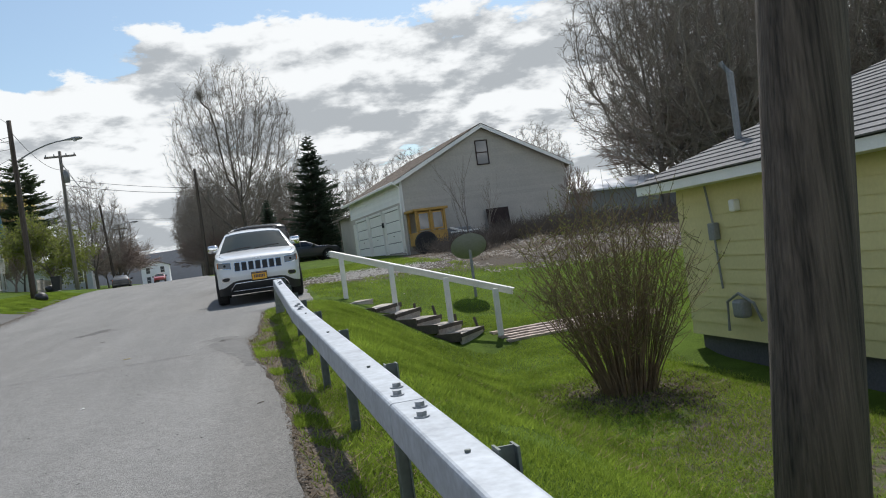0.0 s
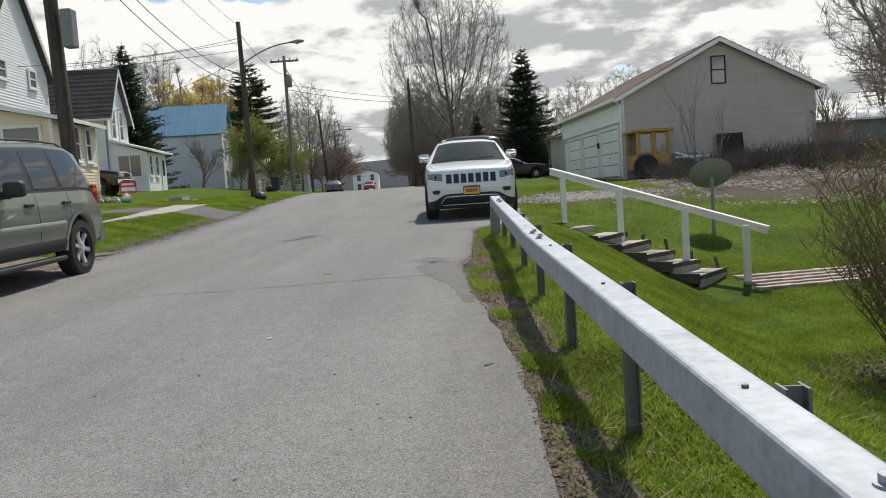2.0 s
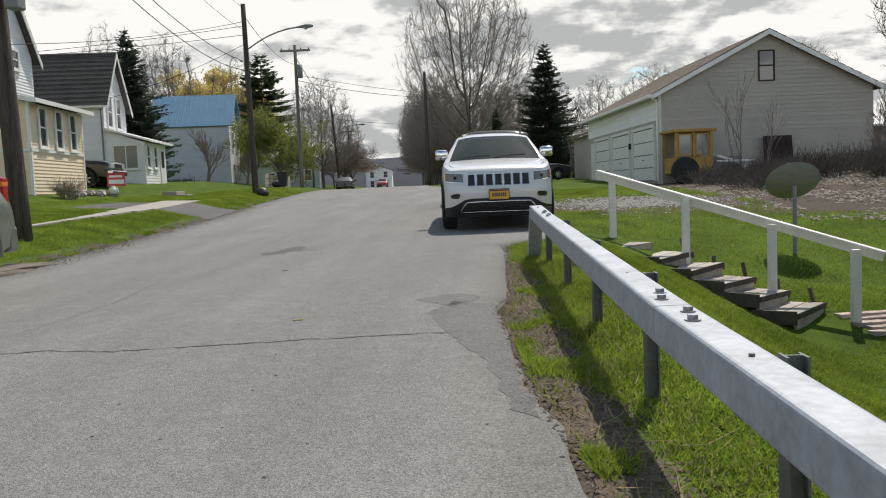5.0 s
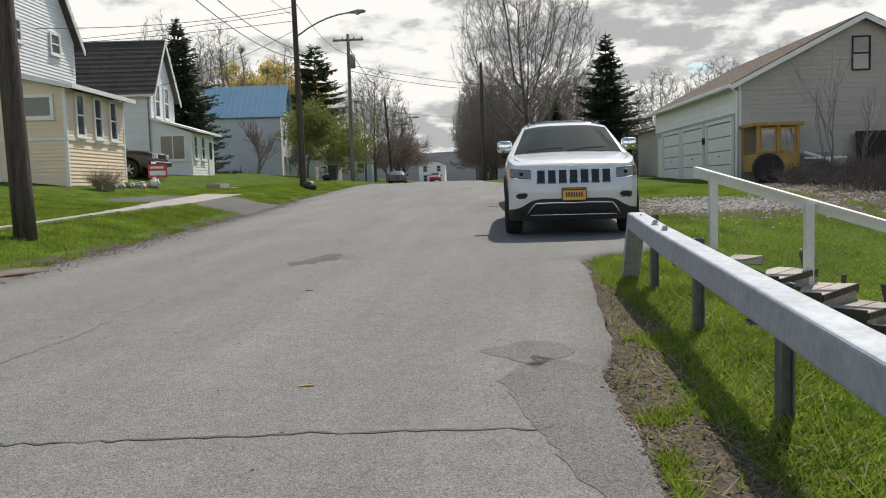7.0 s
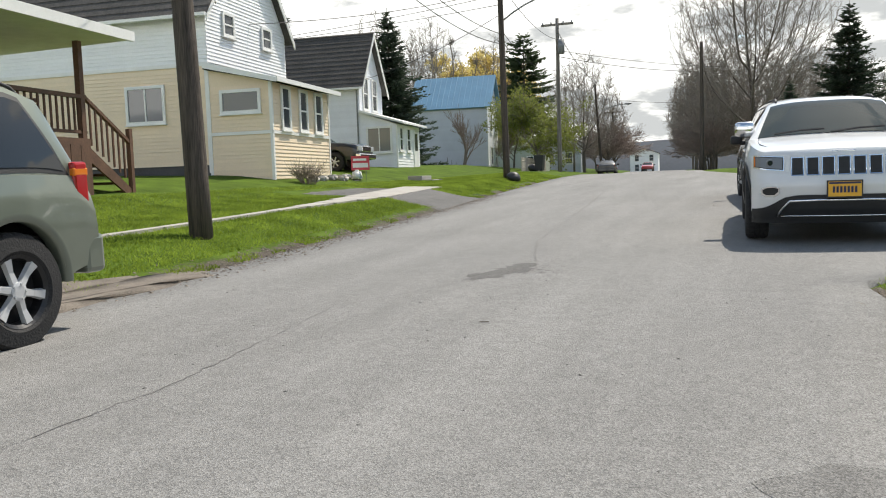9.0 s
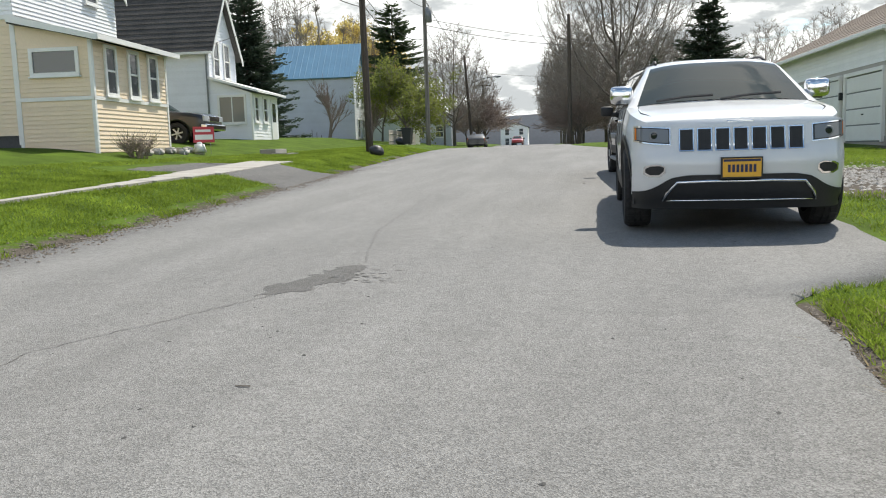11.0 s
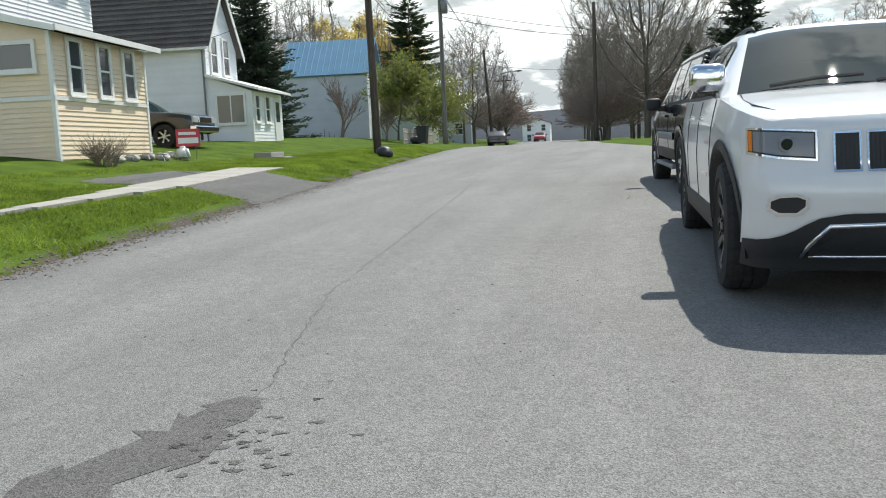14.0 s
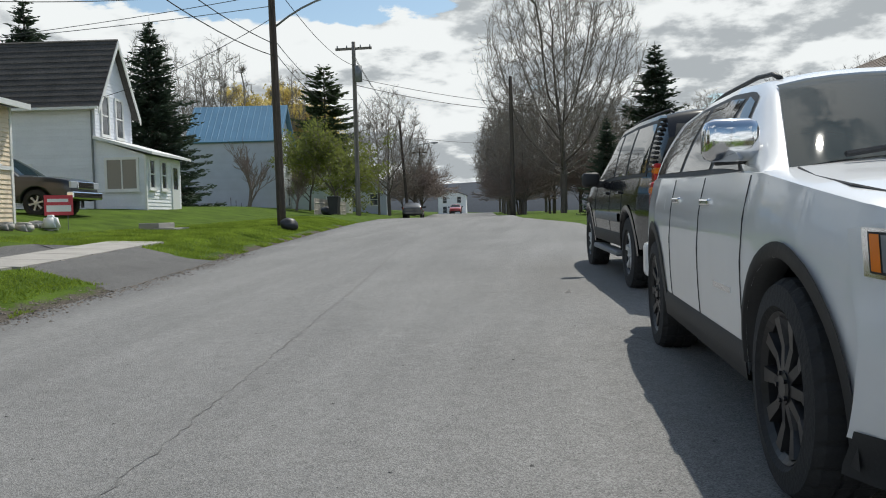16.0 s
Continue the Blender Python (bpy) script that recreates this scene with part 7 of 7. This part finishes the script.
road_patch(((-0.62, -7.05), (-0.3, -7.35), (-0.26, -8.6), (-0.16, -10.2), (-0.27, -10.1), (-0.38, -9.2), (-0.62, -8.35), (-0.8, -7.6)), 0.012, 5, M_ASPHALT_WORN)
crack(((-4.3, -8.6), (-3.3, -8.4), (-2.8, -8.5), (-2.0, -8.42), (-1.5, -8.36), (-0.5, -8.31)), 0.012, 1)
crack(((-4.2, -9.6), (-3.8, -7.2), (-3.75, -6.2), (-3.97, -4.1), (-3.2, -2.55), (-3.0, -1.6), (-3.5, 0.5), (-4.2, 8), (-5.7, 21.9), (-6.8, 33)), 0.0045, 2, M_CRACK_FAINT)
crack(((-1.7, -15.5), (-1.85, -14.3), (-1.9, -13.8)), 0.006, 3, M_CRACK_FAINT)
for x, y, dx in ((-2.6, 6.6, 0.5), (-1.2, 3.7, 0.35), (-2.9, 9.5, 0.4)):
    crack(((x, y), (x + dx * 0.4, y - 0.05), (x + dx * 0.7, y + 0.06), (x + dx, y)), 0.012, int(100 + y * 10))

sheet_patch("driveway", "dark asphalt driveway apron with crumbling edge", "driveway", M_ASPHALT_OLD, ((-7.35, 7.7), (-7.95, 12.4), (-9.8, 12.6), (-12.4, 12.9), (-12.2, 9.2), (-9.4, 8.2)), 0.03, jag=0.05, seed=6)


sheet_patch("road_shoulder", "soft dirt shoulder beside the street", "soil", M_GRAVEL, ((-6.3, -9.5), (-6.2, -2.2), (-6.7, -2.0), (-7.6, -4.2), (-7.7, -9.5)), 0.035, jag=0.05, seed=9)

# footpath slabs
for i in range(15):
    y0 = -3.5 + i * 1.15
    y1 = y0 + 1.12
    hw = ramp(y0, -4, 0.07, 3, 0.1, 6, 0.3, 7.6, 0.55, 13, 0.6)
    bm = bmesh.new()
    ring = [(walk_x(y) + s * hw, y) for y, s in ((y0, -1), (y0, 1), (y1, 1), (y1, -1))]
    top = [bm.verts.new((x, y, ground(x, y) + 0.037)) for x, y in ring]
    bot = [bm.verts.new((x, y, ground(x, y) - 0.1)) for x, y in ring]
    bm.faces.new(top)
    for k in range(4):
        bm.faces.new([top[k], top[(k + 1) % 4], bot[(k + 1) % 4], bot[k]])
    tagged(part("pavement_slab", bm, M_CONCRETE), "pale concrete footpath slab sunk in grass", "pavement", kind="structure")


# ---- timber steps and handrail ----
def garden_steps():
    s = thing("garden_steps", "weathered timber steps leading down the bank", "steps")
    down, across = Vector((0.758, -0.652, 0)), Vector((-0.652, -0.758, 0))
    frame_m = Matrix((down, across, Vector((0, 0, 1)))).transposed().to_4x4()
    top = Vector((2.42, -1.0, -0.44))
    for i in range(5):
        o = top + down * (i * 0.47) + Vector((0, 0, -0.165 * i))
        rng = random.Random(i + 3)
        mm = frame_m.copy()
        mm.translation = o
        tr = part("tread", boxes((0.46, 0.03, -0.2, 0.5, 1.0, -0.035), (0, 0.0, -0.12, 0.5, 0.03, -0.035), (0, 0.97, -0.12, 0.5, 1.0, -0.035)), M_DECK, s, m=mm @ Matrix.Rotation(rng.uniform(-0.05, 0.05), 4, "X") @ Matrix.Rotation(rng.uniform(-0.04, 0.04), 4, "Y"))
        for k in range(2):
            part("plank", boxes((0.02 + k * 0.25, -0.03 + rng.uniform(-0.04, 0.04), -0.035, 0.25 + k * 0.25, 1.03 + rng.uniform(-0.04, 0.04), 0.0), bevel=0.004), M_DECK, tr)
        # side boards, edge boards and stake are darker than the tread planks
        part("back_board", boxes((-0.05, 1.03, -0.13, 0.52, 1.07, 0.045), bevel=0.004), M_DARK_WOOD, tr, "dark side board")
        part("edge_board", boxes((-0.04, -0.07, -0.1, 0.5, -0.03, -0.01), bevel=0.004), M_DARK_WOOD, tr)
        part("edge_board", boxes((0.51, 0.0, -0.06, 0.535, 1.02, 0.012), bevel=0.004), M_DARK_WOOD, tr)
        part("stake", boxes((0.3, -0.12, -0.32, 0.345, -0.075, 0.12), bevel=0.004), M_DARK_WOOD, tr, m=Matrix.Rotation(rng.uniform(-0.25, 0.1), 4, "Y"))
    mm = frame_m.copy()
    mm.translation = Vector((1.9, -0.62, -0.3))
    slab = part("landing", boxes((-0.25, -0.02, -0.2, 0.5, 1.02, -0.03), bevel=0.01), M_DECK, s, "low timber landing at the head of the steps", m=mm)
    for k in range(3):
        part("plank", boxes((-0.27 + k * 0.26, -0.04, -0.03, -0.02 + k * 0.26, 1.04, 0.0), bevel=0.004), M_DECK, slab)
    h = thing("handrail", "white painted wooden handrail on square posts", "handrail")
    a, b = Vector((1.55, -0.44, 0.82)), Vector((4.86, -2.9, -0.42))
    bases = [Vector((1.75, -0.61, -0.2)).lerp(Vector((4.47, -2.95, -1.25)), t) for t in (0, 0.345, 0.7, 1.0)]
    d = (b - a).normalized()
    sd = Vector((d.y, -d.x, 0)).normalized()
    up = sd.cross(d)
    for nm, (u0, u1, v0, v1) in (("top_board", (-0.07, 0.07, 0.0, 0.035)), ("side_board", (-0.02, 0.02, -0.1, 0.0))):
        bm = bmesh.new()
        rings = [[bm.verts.new(p + sd * u + up * v) for u, v in ((u0, v0), (u1, v0), (u1, v1), (u0, v1))] for p in (a, b)]
        for k in range(4):
            bm.faces.new([rings[0][k], rings[0][(k + 1) % 4], rings[1][(k + 1) % 4], rings[1][k]])
        bm.faces.new(rings[0][::-1])
        bm.faces.new(rings[1])
        part(nm, bm, M_WORN_WHITE, h)
    for p in bases:
        t = (p - a).dot(Vector((d.x, d.y, 0))) / Vector((d.x, d.y, 0)).length_squared
        zt = (a + d * t).z - 0.01
        part("post", boxes((p.x - 0.05, p.y - 0.05, p.z - 0.25, p.x + 0.05, p.y + 0.05, zt)), M_WORN_WHITE, h)
    # paver path
    q = thing("paver_path", "path of reddish concrete pavers at the foot of the steps", "path")
    pr = random.Random(3)
    for i in range(18):
        for j in range(5):
            p = Vector((4.5, -3.4, 0)) + Vector((0.97, 0.22, 0)) * (i * 0.212 + (j % 2) * 0.1) + Vector((-0.22, 0.97, 0)) * (j * 0.16)
            m = pose(p.x, p.y, ground(p.x, p.y) + 0.035, pr.uniform(-1.5, 1.5), pr.uniform(-1.5, 1.5), 12.8)
            part("paver", boxes((0, 0, -0.08, 0.205, 0.153, 0.015)), M_BRICK, q, m=m)


garden_steps()


# ---- yard things ----
def yellow_tractor():
    t = thing("tractor", "old yellow tractor cab with dark wheels beside the garage", "tractor", pose(6.95, 16.6, 0.5, 0, 0, 6))
    part("cab_base", boxes((0, 0, 0.35, 1.4, 1.3, 0.95), bevel=0.03), M_MACHINE, t)
    for x, y in ((0.03, 0.03), (0.68, 0.03), (1.33, 0.03), (0.03, 1.27), (1.33, 1.27)):
        part("cab_post", boxes((x - 0.05, y - 0.05, 0.95, x + 0.05, y + 0.05, 1.85)), M_MACHINE, t)
    part("cab_roof", boxes((-0.12, -0.1, 1.85, 1.52, 1.4, 1.97), bevel=0.03), M_MACHINE, t)
    for x0, x1 in ((0.09, 0.62), (0.74, 1.27)):
        part("cab_window", boxes((x0, 0.02, 1.05, x1, 0.03, 1.75)), M_GLASS, t)
        part("window_frame", boxes((x0, 0.0, 1.0, x1, 0.05, 1.06), (x0, 0.0, 1.74, x1, 0.05, 1.8), (x0, 0, 1.06, x0 + 0.05, 0.05, 1.74), (x1 - 0.05, 0, 1.06, x1, 0.05, 1.74)), M_MACHINE, t)
    for x, r in ((0.2, 0.5), (2.0, 0.35)):
        bm = bmesh.new()
        tube(bm, ((x + 0.1, -0.25, r - 0.05), (x + 0.1, -0.2, r - 0.05), (x + 0.1, -0.02, r - 0.05), (x + 0.1, 0.03, r - 0.05)), (r * 0.85, r, r, r * 0.85), 20)
        part("tyre", bm, M_RUBBER, t)
    part("bonnet", boxes((1.4, 0.2, 0.5, 2.6, 1.1, 0.95), bevel=0.05), M_GREYMETAL, t)
    bm = bmesh.new()
    tube(bm, ((1.5, -0.1, 0.95), (2.3, -0.1, 0.7), (2.9, -0.1, 0.2)), 0.05, 6)
    tube(bm, ((1.5, -0.1, 0.75), (2.9, -0.1, 0.75)), 0.04, 6)
    part("loader_arm", bm, M_TRIM, t)


yellow_tractor()
board = thing("metal_sheet", "dark rusted corrugated sheet leaning against the garage", "metal sheet", pose(10.6, 17.85, 0.75, -8, 0, 4.6))
for i in range(9):
    part("corrugation", boxes((i * 0.125, -0.02 - 0.02 * (i % 2), 0, i * 0.125 + 0.12, 0.01, 1.42), bevel=0.008), M_RUST, board)


def satellite_dish():
    d = thing("satellite_dish", "old grey satellite dish on a metal pole", "satellite dish", Matrix.Translation((4.85, 0.05, ground(4.85, 0.05))))
    part("mast", tube(bmesh.new(), ((0, 0, -0.2), (0, 0, 1.1)), 0.035, 8), M_GREYMETAL, d)
    bm = bmesh.new()
    rings = []
    for i in range(7):
        r = 0.43 * i / 6
        rings.append([bm.verts.new((r * math.cos(2 * math.pi * k / 24), r * math.sin(2 * math.pi * k / 24), 0.1 * (i / 6) ** 2)) for k in range(24)] if i else [bm.verts.new((0, 0, 0))])
    for k in range(24):
        bm.faces.new([rings[0][0], rings[1][k], rings[1][(k + 1) % 24]])
    for a, b in zip(rings[1:], rings[2:]):
        for k in range(24):
            bm.faces.new([a[k], b[k], b[(k + 1) % 24], a[(k + 1) % 24]])
    part("reflector_dish", bm, M_GREYMETAL, d, smooth=True, m=pose(0, 0.05, 1.12, -44, 8, 0))
    bm = bmesh.new()
    tube(bm, ((0.0, 0.0, 1.0), (0.0, 0.3, 1.5)), 0.015, 6)
    part("feed_arm", bm, M_GREYMETAL, d)


satellite_dish()

sign = thing("yard_sign", "small red and white yard sign on wire legs", "sign", pose(-13.85, 16.5, ground(-13.85, 16.5), 0, 0, 40))
part("panel", boxes((-0.33, -0.01, 0.35, 0.33, 0.01, 0.85)), M_SIGN_RED, sign)
for z0, z1, x0, x1 in ((0.68, 0.76, -0.26, 0.22), (0.44, 0.6, -0.28, 0.28)):
    part("print_bar", boxes((x0, -0.014, z0, x1, -0.01, z1)), M_TRIM, sign)
for x in (-0.2, 0.2):
    part("leg", boxes((x - 0.006, -0.006, -0.2, x + 0.006, 0.006, 0.35)), M_GREYMETAL, sign)


def rounded(bm, cut):
    bmesh.ops.bevel(bm, geom=bm.edges[:], offset=cut, segments=3, affect="EDGES")
    return bm


st_rng = random.Random(6)
for i, (x, y) in enumerate(((-13.9, 13.2), (-14.0, 14.0), (-14.05, 14.8), (-14.15, 15.5), (-14.2, 16.1), (-13.9, 15.2))):
    bm = boxes((-0.17, -0.15, -0.05, 0.17, 0.15, 0.16))
    for v in bm.verts:
        v.co += Vector((st_rng.uniform(-0.05, 0.05), st_rng.uniform(-0.05, 0.05), st_rng.uniform(-0.03, 0.03)))
    ob = part("border_stone", rounded(bm, 0.05), M_STONE, smooth=True, m=Matrix.Translation((x, y, ground(x, y))))
    tagged(ob, "rounded pale stone edging the flower bed", "stone", "border stones")
bm = boxes((-0.22, -0.16, 0, 0.22, 0.16, 0.38))
for v in bm.verts:
    if v.co.z > 0.2:
        v.co.x *= 0.55
ob = part("garden_ornament", rounded(bm, 0.07), M_TRIM, smooth=True, m=pose(-13.75, 16.0, ground(-13.75, 16.0), 0, 0, 20))
tagged(ob, "white garden ornament beside the sunroom corner", "ornament")

conc = thing("garden_steps", "broken concrete steps in the lawn bank", "steps", Matrix.Translation((-12.3, 19.7, 0)))
for i in range(3):
    part("step", boxes((-0.9 + i * 0.5, -0.5 - i * 0.12, 0.4, -0.3 + i * 0.5, 0.5 - i * 0.12, 0.99 - i * 0.15), bevel=0.02), M_CONCRETE, conc)


def bin_bag(x, y, s, label):
    rng = random.Random(int(x * 100))
    bm = bmesh.new()
    bmesh.ops.create_icosphere(bm, subdivisions=3, radius=s)
    for v in bm.verts:
        v.co *= 1 + 0.25 * noise.noise(v.co * 4)
        v.co.z = max(-s * 0.6, v.co.z * 0.75)
    tagged(part("rubbish_bag", bm, M_BIN, smooth=True, m=Matrix.Translation((x, y, ground(x, y) + s * 0.55))), label, "rubbish bag")


bin_bag(-10.05, 23.0, 0.3, "black rubbish bag beside the lamp pole")
bin_bag(-13.9, 41.6, 0.35, "dark rubbish bag at the kerb")
wb = thing("wheelie_bin", "dark wheeled rubbish bin at the kerb", "bin", Matrix.Translation((-13.4, 41.2, ground(-13.4, 41.2))))
part("bin_body", prism(((-0.22, 0.05), (0.22, 0.05), (0.3, 0.95), (-0.3, 0.95)), "y", -0.3, 0.3), M_BIN, wb)
part("lid", boxes((-0.32, -0.33, 0.95, 0.32, 0.33, 1.02), bevel=0.02), M_BIN, wb)


def picket_fence():
    f = thing("picket_fence", "low brown picket fence along a front yard", "fence")
    a, b = Vector((-15.2, 43.5, 0)), Vector((-17.0, 58, 0))
    n = 60
    for i in range(n):
        p = a.lerp(b, i / (n - 1))
        z = ground(p.x, p.y)
        part("picket", boxes((p.x - 0.015, p.y - 0.06, z, p.x + 0.015, p.y + 0.06, z + 0.95)), M_DECK, f)
    for h in (0.25, 0.7):
        bm = bmesh.new()
        tube(bm, [a + UP * (ground(a.x, a.y) + h), b + UP * (ground(b.x, b.y) + h)], 0.04, 4)
        part("rail", bm, M_DECK, f)


picket_fence()

# small litter lying on the street
for x, y, w, d, rz, m, nm, lab, cat in ((-1.62, -11.11, 0.035, 0.025, 20, M_TRIM, "paper_scrap", "small crumpled white scrap on the asphalt", "litter"), (-1.77, -7.66, 0.08, 0.016, 10, M_WILLOW, "straw", "short piece of dry yellow straw on asphalt", "straw"), (-2.6, -4.55, 0.07, 0.006, -5, M_BARK, "twig", "short dark twig lying on the asphalt", "twig"), (-0.14, -12.25, 0.06, 0.007, 30, M_BARK, "twig", "short dark twig lying on the asphalt", "twig")):
    bm = boxes((-w / 2, -d / 2, 0, w / 2, d / 2, 0.005), bevel=0.0015)
    for v in bm.verts:
        v.co.z += 0.002 * math.sin(v.co.x * 60)
    ob = part(nm, bm, m, m=pose(x, y, flat_road(x, y) + 0.003, 0, 0, rz))
    tagged(ob, lab, cat)

# far hill beyond the street's end
vs, fs = [], []
for i in range(41):
    x = -900 + i * 45
    h = 40 + 8 * noise.noise((x * 0.004, 3.0, 1.0)) + 3 * noise.noise((x * 0.02, 1.0, 5.0))
    vs += [(x, 900, -5), (x, 960, h), (x, 1100, -5)]
for i in range(40):
    for k in (0, 1):
        fs.append((i * 3 + k, i * 3 + 3 + k, i * 3 + 4 + k, i * 3 + 1 + k))
tagged(part("far_hill", (vs, fs), M_HILL, smooth=True), "low blue-grey wooded hill on the horizon", "hill", kind="structure")
